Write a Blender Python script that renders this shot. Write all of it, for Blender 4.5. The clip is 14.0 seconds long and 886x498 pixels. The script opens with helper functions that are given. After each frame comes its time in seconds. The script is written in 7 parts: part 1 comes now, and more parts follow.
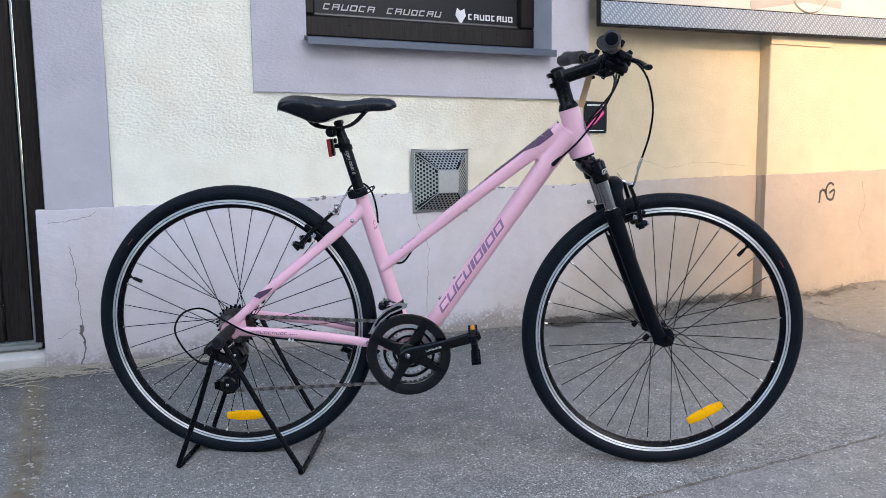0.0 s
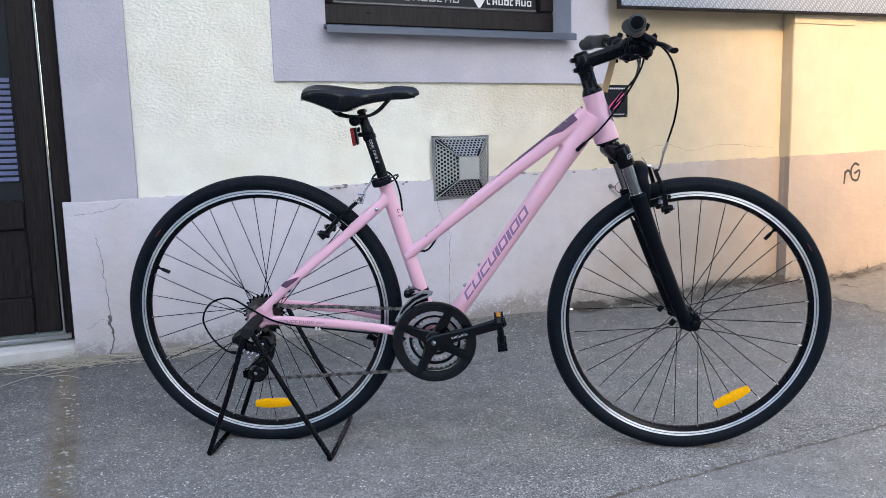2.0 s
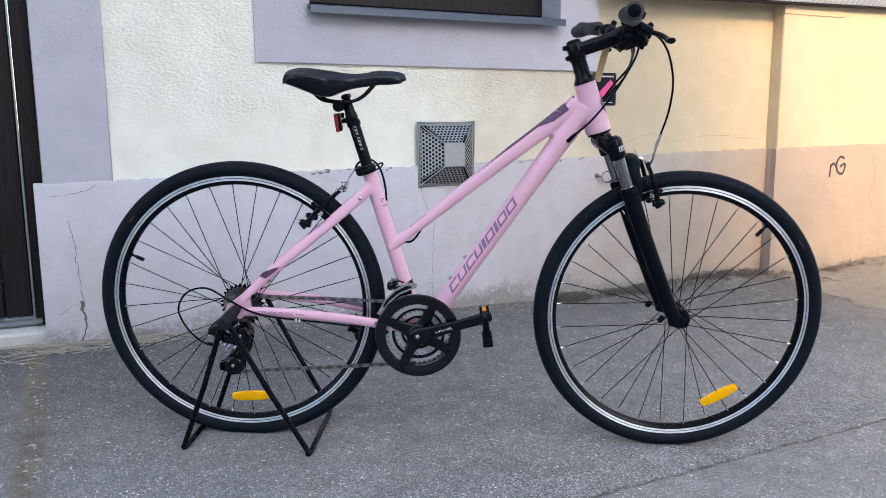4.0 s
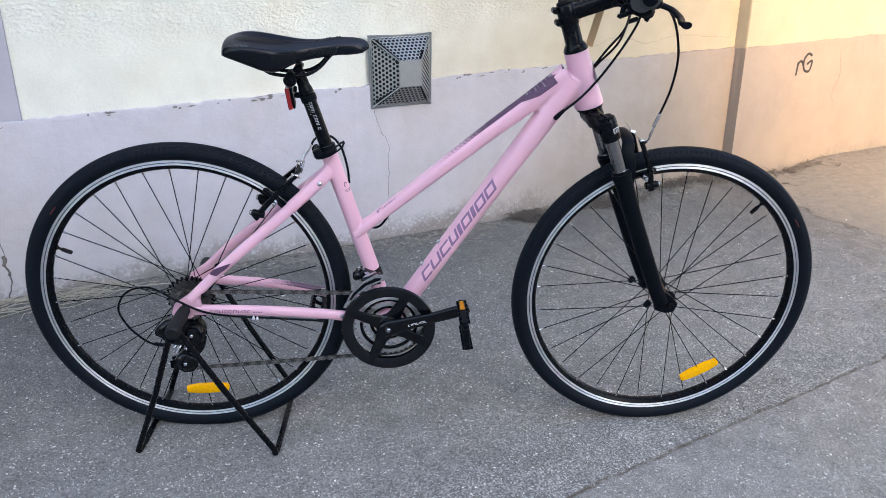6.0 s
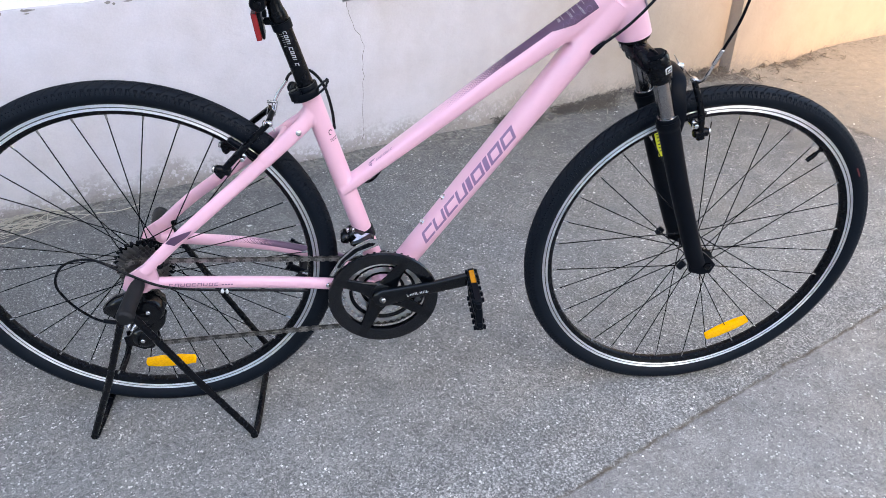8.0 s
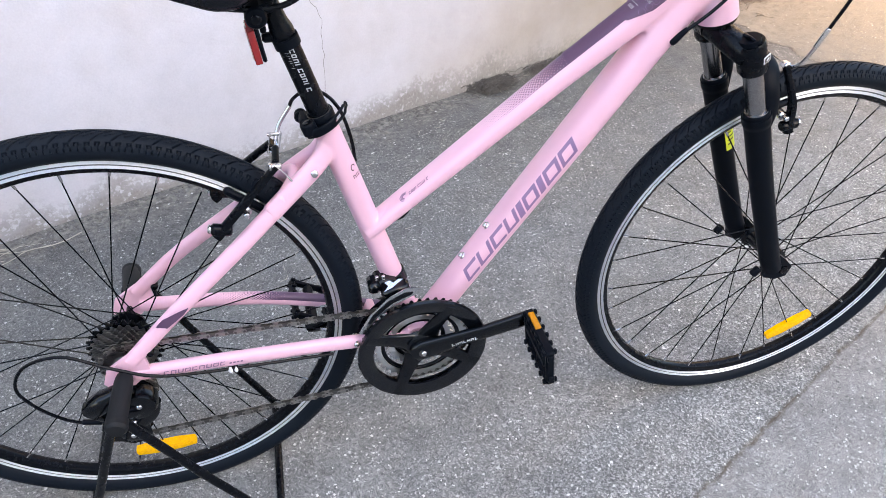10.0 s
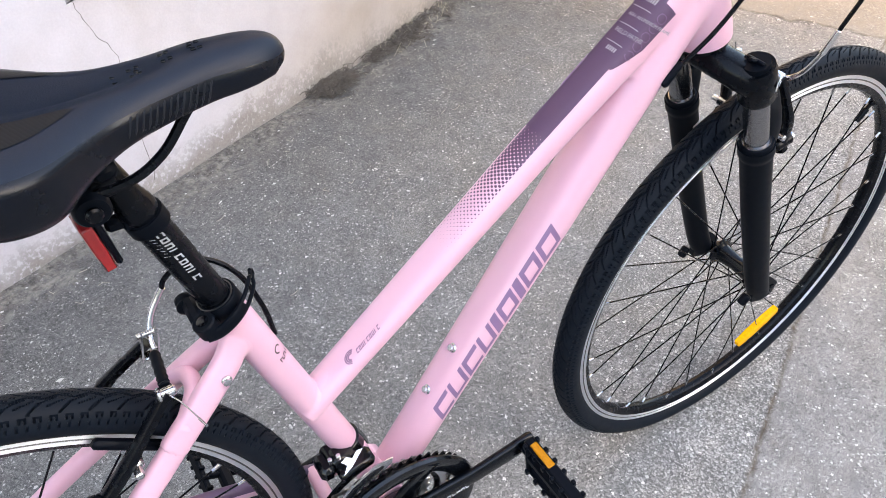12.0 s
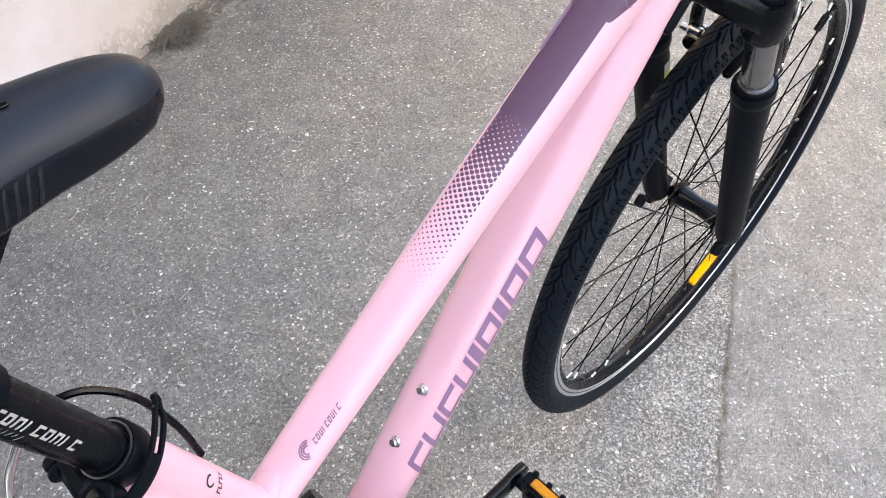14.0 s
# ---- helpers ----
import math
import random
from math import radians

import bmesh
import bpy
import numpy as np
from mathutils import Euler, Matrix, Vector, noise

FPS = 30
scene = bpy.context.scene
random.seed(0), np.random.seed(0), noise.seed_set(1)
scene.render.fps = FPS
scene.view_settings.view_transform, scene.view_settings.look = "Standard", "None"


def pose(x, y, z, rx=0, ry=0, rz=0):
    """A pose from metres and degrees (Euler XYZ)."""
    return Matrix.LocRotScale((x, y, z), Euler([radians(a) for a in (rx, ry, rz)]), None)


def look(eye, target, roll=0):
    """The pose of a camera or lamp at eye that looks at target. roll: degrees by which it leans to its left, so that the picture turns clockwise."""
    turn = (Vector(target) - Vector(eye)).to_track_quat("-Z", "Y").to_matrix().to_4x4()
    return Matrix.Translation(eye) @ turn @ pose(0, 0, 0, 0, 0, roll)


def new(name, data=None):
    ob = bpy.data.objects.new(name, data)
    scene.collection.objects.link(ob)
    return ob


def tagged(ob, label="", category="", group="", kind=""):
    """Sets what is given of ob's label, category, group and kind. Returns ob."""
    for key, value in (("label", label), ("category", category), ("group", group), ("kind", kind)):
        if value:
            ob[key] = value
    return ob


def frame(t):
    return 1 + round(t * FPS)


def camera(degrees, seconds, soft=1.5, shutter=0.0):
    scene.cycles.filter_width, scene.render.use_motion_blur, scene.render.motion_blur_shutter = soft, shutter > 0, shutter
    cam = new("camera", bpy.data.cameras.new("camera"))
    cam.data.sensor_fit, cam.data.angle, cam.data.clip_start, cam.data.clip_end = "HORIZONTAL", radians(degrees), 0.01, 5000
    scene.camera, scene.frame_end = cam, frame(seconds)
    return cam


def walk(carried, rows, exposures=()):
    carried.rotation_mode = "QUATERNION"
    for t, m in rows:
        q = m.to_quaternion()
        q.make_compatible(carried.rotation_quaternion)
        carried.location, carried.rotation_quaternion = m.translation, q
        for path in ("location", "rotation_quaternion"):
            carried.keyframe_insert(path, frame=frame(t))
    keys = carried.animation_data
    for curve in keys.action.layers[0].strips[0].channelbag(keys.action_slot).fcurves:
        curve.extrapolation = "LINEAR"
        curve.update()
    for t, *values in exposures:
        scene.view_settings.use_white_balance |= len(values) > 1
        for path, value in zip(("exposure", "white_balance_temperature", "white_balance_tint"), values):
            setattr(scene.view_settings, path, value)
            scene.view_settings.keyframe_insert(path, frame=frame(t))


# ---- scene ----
cam = camera(60.7, 14.0, 0.7)
METRES, EYE, TILT, LEAN, TURN = 1.83, 0.747, -6.7, 0.56, 0.0
OFFX, OFFY = 0.536, -1.88
ROWS = [
    (0.0, 0.0, 0.0, 0.0, -0.0, 0.0, 0.0),
    (0.5, -0.0001, 0.0008, -0.0003, 0.43, -0.25, 0.33),
    (1.0, -0.004, 0.0015, 0.0003, 0.9, -0.54, 0.62),
    (1.5, -0.0075, 0.0041, -0.0006, 1.25, -0.85, 0.78),
    (2.0, -0.0098, -0.0019, 0.0023, 1.3, -1.07, 0.74),
    (2.5, -0.0102, 0.001, 0.003, 1.06, -1.21, 0.52),
    (5.0, -0.0234, 0.0734, 0.0415, -1.53, -6.24, -0.32),
    (5.5, -0.0322, 0.1062, 0.1059, -3.04, -9.97, 0.03),
    (6.0, -0.053, 0.1472, 0.1727, -4.86, -14.03, 0.16),
    (6.5, -0.0677, 0.1766, 0.2102, -6.57, -17.56, -0.02),
    (7.0, -0.0731, 0.22, 0.2198, -7.5, -20.42, -0.3),
    (7.5, -0.0747, 0.2756, 0.2193, -7.62, -22.55, -0.66),
    (10.0, -0.1564, 0.4952, 0.2462, -15.23, -28.73, 1.84),
    (10.5, -0.1411, 0.5585, 0.2606, -18.38, -29.75, 3.01),
    (11.0, -0.1341, 0.6041, 0.2643, -22.19, -30.87, 4.19),
    (11.5, -0.138, 0.6506, 0.2687, -27.27, -32.35, 5.5),
    (12.0, -0.1523, 0.7097, 0.277, -32.63, -34.04, 6.43),
    (12.5, -0.1522, 0.7464, 0.2731, -37.38, -35.99, 6.78),
    (13.0, -0.1451, 0.7851, 0.2656, -40.74, -37.91, 6.74),
    (13.5, -0.132, 0.8109, 0.2605, -43.03, -39.88, 6.77),
    (14.0, -0.1151, 0.8301, 0.2608, -45.28, -42.0, 7.22),
]
EXPOSURES = [(0.0, 2.19, 6950, 10), (2.5, 2.20, 6950, 10), (5.0, 2.21, 6950, 10), (7.5, 2.58, 7150, 11), (10.0, 2.85, 7450, 12), (12.0, 2.91, 7850, 12), (14.0, 3.0, 8350, 11)]
walk(cam, [(t, pose(OFFX, OFFY, EYE, TILT, LEAN, TURN) @ pose(METRES * x, METRES * y, METRES * z, 90 + pitch, roll, yaw)) for t, x, y, z, yaw, pitch, roll in ROWS], EXPOSURES)

# ---- world and sun ----
WALL_YAW = 23.6
SUN_UP, SUN_SIDE = 32.0, -9.0      # elevation; degrees to the right (minus: left) of the wall's outward normal
world = bpy.data.worlds.new("sky")
scene.world = world
world.use_nodes = True
wn = world.node_tree.nodes
sky = wn.new("ShaderNodeTexSky")
sky.sky_type = "NISHITA"
sky.sun_disc = False
sky.sun_elevation = radians(SUN_UP)
sky_az = radians(WALL_YAW - 90 + SUN_SIDE)
sun_dir = Vector((math.cos(sky_az) * math.cos(radians(SUN_UP)), math.sin(sky_az) * math.cos(radians(SUN_UP)), math.sin(radians(SUN_UP))))
sky.sun_rotation = math.atan2(sun_dir.x, sun_dir.y)
sky.air_density, sky.dust_density, sky.ozone_density = 1.0, 1.4, 1.2
wn["Background"].inputs["Strength"].default_value = 0.15
world.node_tree.links.new(sky.outputs["Color"], wn["Background"].inputs["Color"])
sun = new("sun", bpy.data.lights.new("sun", "SUN"))
sun.data.energy, sun.data.angle, sun.data.color = 1.35, radians(4.2), (1.0, 0.62, 0.29)
sun.matrix_world = look(sun_dir * 20, (0, 0, 0))


# ---- materials ----
class Nodes:
    """A small builder for node materials."""

    def __init__(self, name, rough=0.5, metal=0.0, spec=0.5, coat=0.0):
        self.mat = bpy.data.materials.new(name)
        self.mat.use_nodes = True
        self.nt = self.mat.node_tree
        self.b = self.nt.nodes["Principled BSDF"]
        self.set("Roughness", rough)
        self.set("Metallic", metal)
        self.set("Specular IOR Level", spec)
        if coat:
            self.set("Coat Weight", coat)
            self.set("Coat Roughness", 0.12)
        self.tc = self.nt.nodes.new("ShaderNodeTexCoord")

    def set(self, key, value):
        if isinstance(value, bpy.types.NodeSocket):
            self.nt.links.new(value, self.b.inputs[key])
        elif isinstance(value, tuple):
            self.b.inputs[key].default_value = (*value[:3], 1)
        else:
            self.b.inputs[key].default_value = value

    def link(self, value, socket):
        if isinstance(value, bpy.types.NodeSocket):
            self.nt.links.new(value, socket)
        elif isinstance(value, tuple):
            socket.default_value = (*value[:3], 1) if socket.type == "RGBA" else value[:3]
        else:
            socket.default_value = value

    def coord(self, kind="Object", scale=(1, 1, 1)):
        m = self.nt.nodes.new("ShaderNodeMapping")
        self.nt.links.new(self.tc.outputs[kind], m.inputs["Vector"])
        m.inputs["Scale"].default_value = scale
        return m.outputs["Vector"]

    def noise(self, scale, detail=4, rough=0.55, vec=None, dist=0.0):
        n = self.nt.nodes.new("ShaderNodeTexNoise")
        n.inputs["Scale"].default_value, n.inputs["Detail"].default_value = scale, detail
        n.inputs["Roughness"].default_value, n.inputs["Distortion"].default_value = rough, dist
        self.nt.links.new(vec if vec is not None else self.tc.outputs["Object"], n.inputs["Vector"])
        return n.outputs["Fac"]

    def voronoi(self, scale, out="Distance", vec=None, feature="F1"):
        n = self.nt.nodes.new("ShaderNodeTexVoronoi")
        n.feature = feature
        n.inputs["Scale"].default_value = scale
        self.nt.links.new(vec if vec is not None else self.tc.outputs["Object"], n.inputs["Vector"])
        return n.outputs[out]

    def ramp(self, fac, *stops):
        r = self.nt.nodes.new("ShaderNodeValToRGB")
        e = r.color_ramp.elements
        while len(e) < len(stops):
            e.new(0.5)
        for el, (p, c) in zip(e, stops):
            el.position, el.color = p, (*(c if isinstance(c, tuple) else (c, c, c)), 1)
        self.link(fac, r.inputs["Fac"])
        return r.outputs["Color"]

    def mix(self, fac, a, b, mode="MIX"):
        m = self.nt.nodes.new("ShaderNodeMix")
        m.data_type, m.blend_type = "RGBA", mode
        self.link(fac, m.inputs[0])
        self.link(a, m.inputs[6])
        self.link(b, m.inputs[7])
        return m.outputs[2]

    def math(self, op, a, b=0.0, c=0.0):
        m = self.nt.nodes.new("ShaderNodeMath")
        m.operation = op
        for value, s in zip((a, b, c), m.inputs):
            self.link(value, s)
        return m.outputs[0]

    def split(self, vec):
        s = self.nt.nodes.new("ShaderNodeSeparateXYZ")
        self.nt.links.new(vec, s.inputs[0])
        return s.outputs

    def bump(self, height, strength, distance):
        p = self.nt.nodes.new("ShaderNodeBump")
        p.inputs["Strength"].default_value, p.inputs["Distance"].default_value = strength, distance
        self.link(height, p.inputs["Height"])
        old = self.b.inputs["Normal"].links
        if old:
            self.nt.links.new(old[0].from_socket, p.inputs["Normal"])
        self.nt.links.new(p.outputs["Normal"], self.b.inputs["Normal"])


def simple(name, colour, rough=0.5, metal=0.0, spec=0.5, vary=0.12, scale=60.0, relief=0.0, coat=0.0):
    """A plain surface with fine and coarse unevenness in colour and gloss."""
    n = Nodes(name, rough, metal, spec, coat)
    f = n.noise(scale, 5)
    g = n.noise(scale * 0.08, 3)
    dark = tuple(c * (1 - vary) for c in colour)
    lite = tuple(min(1, c * (1 + vary)) for c in colour)
    n.set("Base Color", n.mix(0.35, n.mix(f, dark, lite), n.mix(g, dark, lite)))
    n.set("Roughness", n.math("MULTIPLY_ADD", f, 0.18, rough - 0.09))
    if relief:
        n.bump(n.noise(scale * 4, 3), 0.4, relief)
    return n.mat


def plaster(name, colour, stain, coarse, depth, smooth_low=None, splash=0.0, shade_coat=None, blend=(0.17, 0.56)):
    n = Nodes(name, 0.85, 0, 0.25)
    big = n.noise(1.6, 5, 0.6)
    mid = n.noise(9, 4, 0.6)
    fine = n.noise(220, 3)
    c = n.mix(n.ramp(big, (0.42, 0), (0.72, 1)), colour, stain)
    if shade_coat:
        # older, whiter coat with a ragged edge; warm light beyond it painted in
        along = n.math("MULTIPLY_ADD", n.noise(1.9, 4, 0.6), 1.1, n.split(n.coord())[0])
        worn = n.mix(n.ramp(n.noise(2.3, 5, 0.6), (0.46, 0), (0.66, 0.8)), shade_coat, tuple(a * b for a, b in zip(shade_coat, (1.0, 0.95, 0.89))))
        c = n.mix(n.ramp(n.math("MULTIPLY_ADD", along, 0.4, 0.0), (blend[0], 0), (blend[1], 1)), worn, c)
    c = n.mix(1.0, c, n.ramp(mid, (0.3, 1.0), (0.7, 0.90)), "MULTIPLY")
    c = n.mix(n.math("MULTIPLY", n.ramp(n.voronoi(46), (0.0, 1), (0.10, 0)), n.ramp(n.noise(3.1, 2), (0.55, 0), (0.7, 0.35))), c, n.mix(1.0, c, (0.55, 0.55, 0.55), "MULTIPLY"))
    if splash:
        # the paint has gone from the foot, which shows pebbly grey render in an uneven fringe
        z = n.split(n.coord())[2]
        bare = n.ramp(n.math("MULTIPLY_ADD", n.noise(4.5, 4, 0.65), -0.20, n.math("ADD", z, 0.06)), (-0.035, 1.0), (splash, 0))
        pebble = n.noise(95, 3, 0.6)
        spots = n.ramp(n.math("ADD", pebble, n.math("MULTIPLY", bare, 0.20)), (0.50, 0), (0.62, 0.85))
        c = n.mix(n.math("MULTIPLY", bare, spots), c, n.mix(n.noise(160, 2), (0.13, 0.118, 0.108), (0.30, 0.275, 0.25)))
        n.bump(n.math("MULTIPLY", pebble, bare), 0.7, 0.004)
    n.set("Base Color", n.mix(1.0, c, n.ramp(fine, (0.3, 1.0), (0.7, 0.94)), "MULTIPLY"))
    lump = n.noise(coarse, 3, 0.55, n.coord('Object', (0.72, 1, 1.15)), 0.25)
    lump = n.ramp(lump, (0.35, 0), (0.66, 1))
    if smooth_low is not None:
        z = n.split(n.coord())[2]
        edge = n.math("MULTIPLY_ADD", n.noise(2.2, 3), 0.5, z)
        mask = n.ramp(n.math("SUBTRACT", edge, smooth_low), (0.0, 0.12), (0.12, 1))
        mask = n.math("MULTIPLY", mask, n.ramp(n.math("MULTIPLY_ADD", n.noise(1.7, 3), 0.5, n.split(n.coord())[0]), (0.75, 1), (1.45, 0.30)))
        lump = n.math("MULTIPLY", lump, mask)
    n.bump(fine, 0.35, 0.0012)
    n.bump(lump, 0.7, depth)
    n.bump(n.noise(5, 2), 0.5, 0.006)
    return n.mat


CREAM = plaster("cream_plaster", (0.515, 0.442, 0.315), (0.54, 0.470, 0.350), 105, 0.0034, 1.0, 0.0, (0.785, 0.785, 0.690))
LILAC = plaster("lilac_plaster", (0.455, 0.447, 0.495), (0.430, 0.420, 0.470), 105, 0.0014, 1.15)
# brown right stretch: warm sunlight painted into the lilac
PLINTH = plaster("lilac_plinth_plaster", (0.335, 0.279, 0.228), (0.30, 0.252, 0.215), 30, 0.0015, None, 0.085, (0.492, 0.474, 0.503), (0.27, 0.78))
OTHER = plaster("grey_plaster", (0.50, 0.48, 0.45), (0.42, 0.40, 0.38), 20, 0.004)


def asphalt():
    """Worn footway asphalt: a fine dark matrix with scattered pale chips, washed out towards the joint, finer and paler beyond it."""
    n = Nodes("asphalt", 0.95, 0, 0.12)
    v = n.coord()
    x, y, z = n.split(v)
    # distance from the joint, which runs at a slight angle to the wall
    side = n.math("ADD", n.math("MULTIPLY_ADD", x, -0.055, y), 1.491)
    off = n.math("MULTIPLY_ADD", n.noise(6.0, 7, 0.72), 0.034, n.math("ADD", side, -0.017))
    beyond = n.math("LESS_THAN", off, 0.0)
    warp = n.nt.nodes.new("ShaderNodeVectorMath")
    warp.operation = "MULTIPLY_ADD"
    wob = n.nt.nodes.new("ShaderNodeTexNoise")
    wob.inputs["Scale"].default_value = 210
    n.nt.links.new(v, wob.inputs["Vector"])
    n.nt.links.new(wob.outputs["Color"], warp.inputs[0])
    warp.inputs[1].default_value = (0.0075, 0.0075, 0.0075)
    n.nt.links.new(v, warp.inputs[2])
    vw = warp.outputs[0]
    grain = n.noise(520, 4, 0.72, v)
    clump = n.noise(130, 4, 0.7, v)
    matrix_ = n.ramp(grain, (0.36, (0.074, 0.075, 0.073)), (0.50, (0.126, 0.125, 0.121)), (0.64, (0.200, 0.198, 0.190)))
    c = n.mix(1.0, matrix_, n.ramp(clump, (0.34, 0.70), (0.66, 1.34)), "MULTIPLY")

    def chips(scale, keep, size, vec):
        col = n.split(n.voronoi(scale, "Color", vec))
        d = n.voronoi(scale, "Distance", vec)
        near = n.math("LESS_THAN", d, n.math("MULTIPLY", col[1], size))
        return n.math("MULTIPLY", n.math("GREATER_THAN", col[0], keep), near), col[2]

    wash = n.ramp(n.math("MULTIPLY_ADD", n.noise(4.0, 5, 0.65), 0.30, n.math("SUBTRACT", side, 0.15)), (0.04, 1.0), (0.44, 0.0))
    wash = n.math("MULTIPLY", wash, n.math("SUBTRACT", 1.0, beyond))
    # washed strip: matrix gone, pale angular aggregate with dark hollows between
    agg = n.split(n.voronoi(250, "Color", vw))[0]
    agg_d = n.voronoi(250, "Distance", vw)
    stone = n.mix(n.ramp(agg_d, (0.42, 0), (0.66, 1)), n.ramp(agg, (0.0, (0.15, 0.149, 0.144)), (0.5, (0.29, 0.286, 0.274)), (1.0, (0.52, 0.51, 0.49))), (0.085, 0.084, 0.082))
    stone = n.mix(1.0, stone, n.ramp(grain, (0.34, 0.72), (0.66, 1.25)), "MULTIPLY")
    c = n.mix(n.math("MULTIPLY_ADD", wash, 0.40, 0.16), c, stone)
    fine_c = n.mix(1.0, n.ramp(grain, (0.37, (0.088, 0.085, 0.082)), (0.63, (0.272, 0.263, 0.251))), n.ramp(clump, (0.34, 0.80), (0.66, 1.22)), "MULTIPLY")
    c = n.mix(beyond, c, fine_c)
    for scale, keep, size, tone in ((48, 0.84, 0.17, 0.42), (85, 0.52, 0.27, 0.39), (140, 0.42, 0.38, 0.34), (240, 0.50, 0.48, 0.29)):
        m, t = chips(scale, keep, size, vw)
        c = n.mix(n.math("MULTIPLY", m, n.ramp(t, (0.0, 0.25), (1.0, 1.0))), c, n.mix(t, (tone * 0.62, tone * 0.61, tone * 0.58), (tone * 1.5, tone * 1.47, tone * 1.40)))
    m, t = chips(95, 0.70, 0.36, vw)
    c = n.mix(n.math("MULTIPLY", m, 0.5), c, (0.060, 0.060, 0.060))
    # paler out from the wall: dirt along it, and its shade painted in
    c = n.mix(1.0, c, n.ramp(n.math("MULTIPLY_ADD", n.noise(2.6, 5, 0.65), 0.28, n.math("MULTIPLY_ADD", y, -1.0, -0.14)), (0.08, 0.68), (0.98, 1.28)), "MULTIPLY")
    # earth in the joint
    c = n.mix(n.math("MULTIPLY", n.ramp(n.math("ABSOLUTE", off), (0.0012, 0.95), (0.0065, 0)), n.ramp(n.noise(20, 5, 0.7), (0.36, 0.25), (0.56, 1))), c, n.mix(n.noise(60, 3), (0.040, 0.035, 0.030), (0.15, 0.118, 0.082)))
    # earth and dry moss in the crack that runs out from the doorstep
    slit = n.math("ABSOLUTE", n.math("MULTIPLY_ADD", n.noise(5.0, 5, 0.7), 0.09, n.math("ADD", n.math("MULTIPLY_ADD", y, 0.045, x), 1.338)))
    slit = n.math("MULTIPLY", n.ramp(slit, (0.010, 1.0), (0.052, 0)), n.ramp(n.noise(26, 5, 0.7), (0.34, 0.35), (0.54, 1)))
    c = n.mix(n.math("MULTIPLY", slit, n.math("SUBTRACT", 1.0, beyond)), c, n.mix(n.noise(45, 3), (0.080, 0.068, 0.048), (0.235, 0.200, 0.150)))
    # brownish patches, stronger towards the ramp: warm bounce off the sunlit wall painted in
    warm_bounce = n.math("MULTIPLY", n.ramp(n.noise(4.2, 5, 0.65), (0.40, 0.15), (0.66, 0.52)), n.ramp(n.math("MULTIPLY_ADD", n.noise(1.8, 4, 0.6), 0.9, x), (0.45, 0.35), (1.45, 1)))
    c = n.mix(warm_bounce, c, n.mix(1.0, c, (1.16, 1.07, 0.94), "MULTIPLY"))
    c = n.mix(1.0, c, n.ramp(n.noise(1.1, 6, 0.62), (0.36, 0.93), (0.66, 1.07)), "MULTIPLY")
    c = n.mix(1.0, c, n.ramp(n.noise(14, 6, 0.68), (0.32, 0.84), (0.68, 1.16)), "MULTIPLY")
    # dust and earth on the ramp beyond the pilaster
    ramp_ = n.math("MULTIPLY", n.math("GREATER_THAN", n.math("MULTIPLY_ADD", n.noise(5, 4, 0.6), 0.14, x), 1.97), n.math("GREATER_THAN", y, -1.45))
    c = n.mix(n.math("MULTIPLY", ramp_, n.ramp(n.noise(30, 5, 0.7), (0.34, 0.35), (0.62, 0.85))), c, n.mix(n.noise(240, 3, 0.7), (0.15, 0.135, 0.11), (0.33, 0.30, 0.25)))
    rim_ = n.math("ABSOLUTE", n.math("SUBTRACT", n.math("MULTIPLY_ADD", n.noise(5, 4, 0.6), 0.14, x), 1.97))
    rim_ = n.math("MULTIPLY", n.ramp(rim_, (0.002, 0.75), (0.014, 0)), n.math("GREATER_THAN", y, -1.45))
    c = n.mix(n.math("MULTIPLY", rim_, n.ramp(n.noise(22, 4, 0.7), (0.4, 0.2), (0.6, 1))), c, (0.075, 0.066, 0.055))
    # earth and grit washed against the foot of the wall
    near_wall = n.ramp(n.math("MULTIPLY_ADD", n.noise(7, 5, 0.7), 0.30, y), (-0.22, 0), (0.12, 0.85))
    c = n.mix(n.math("MULTIPLY", near_wall, n.ramp(n.noise(40, 4), (0.35, 0.25), (0.6, 1))), c, n.mix(n.ramp(n.noise(55, 5, 0.7), (0.36, 0), (0.60, 1)), (0.060, 0.054, 0.047), (0.245, 0.226, 0.196)))
    n.set("Base Color", c)
    n.bump(clump, 0.45, 0.0022)
    n.bump(grain, 0.55, 0.0010)
    n.bump(n.noise(24, 4), 0.5, 0.004)
    return n.mat


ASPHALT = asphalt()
SOIL = simple("dry_soil", (0.135, 0.122, 0.105), 0.95, vary=0.4, scale=90, relief=0.002)
STRAW = simple("dry_straw", (0.355, 0.325, 0.262), 0.8, vary=0.35, scale=40)
LEAF = simple("withered_leaf", (0.092, 0.080, 0.068), 0.85, vary=0.4, scale=70)
CHIP = simple("pale_stone_chip", (0.46, 0.445, 0.41), 0.75, vary=0.25, scale=200)
GRIT = simple("buff_grit", (0.34, 0.32, 0.28), 0.85, vary=0.35, scale=150)
FLAKED = simple("bare_grey_render", (0.20, 0.185, 0.17), 0.9, vary=0.35, scale=180)
CRACK = simple("crack_shadow", (0.13, 0.118, 0.11), 0.95, vary=0.3, scale=120)
CONCRETE = simple("step_concrete", (0.46, 0.45, 0.43), 0.85, vary=0.25, scale=35, relief=0.002)


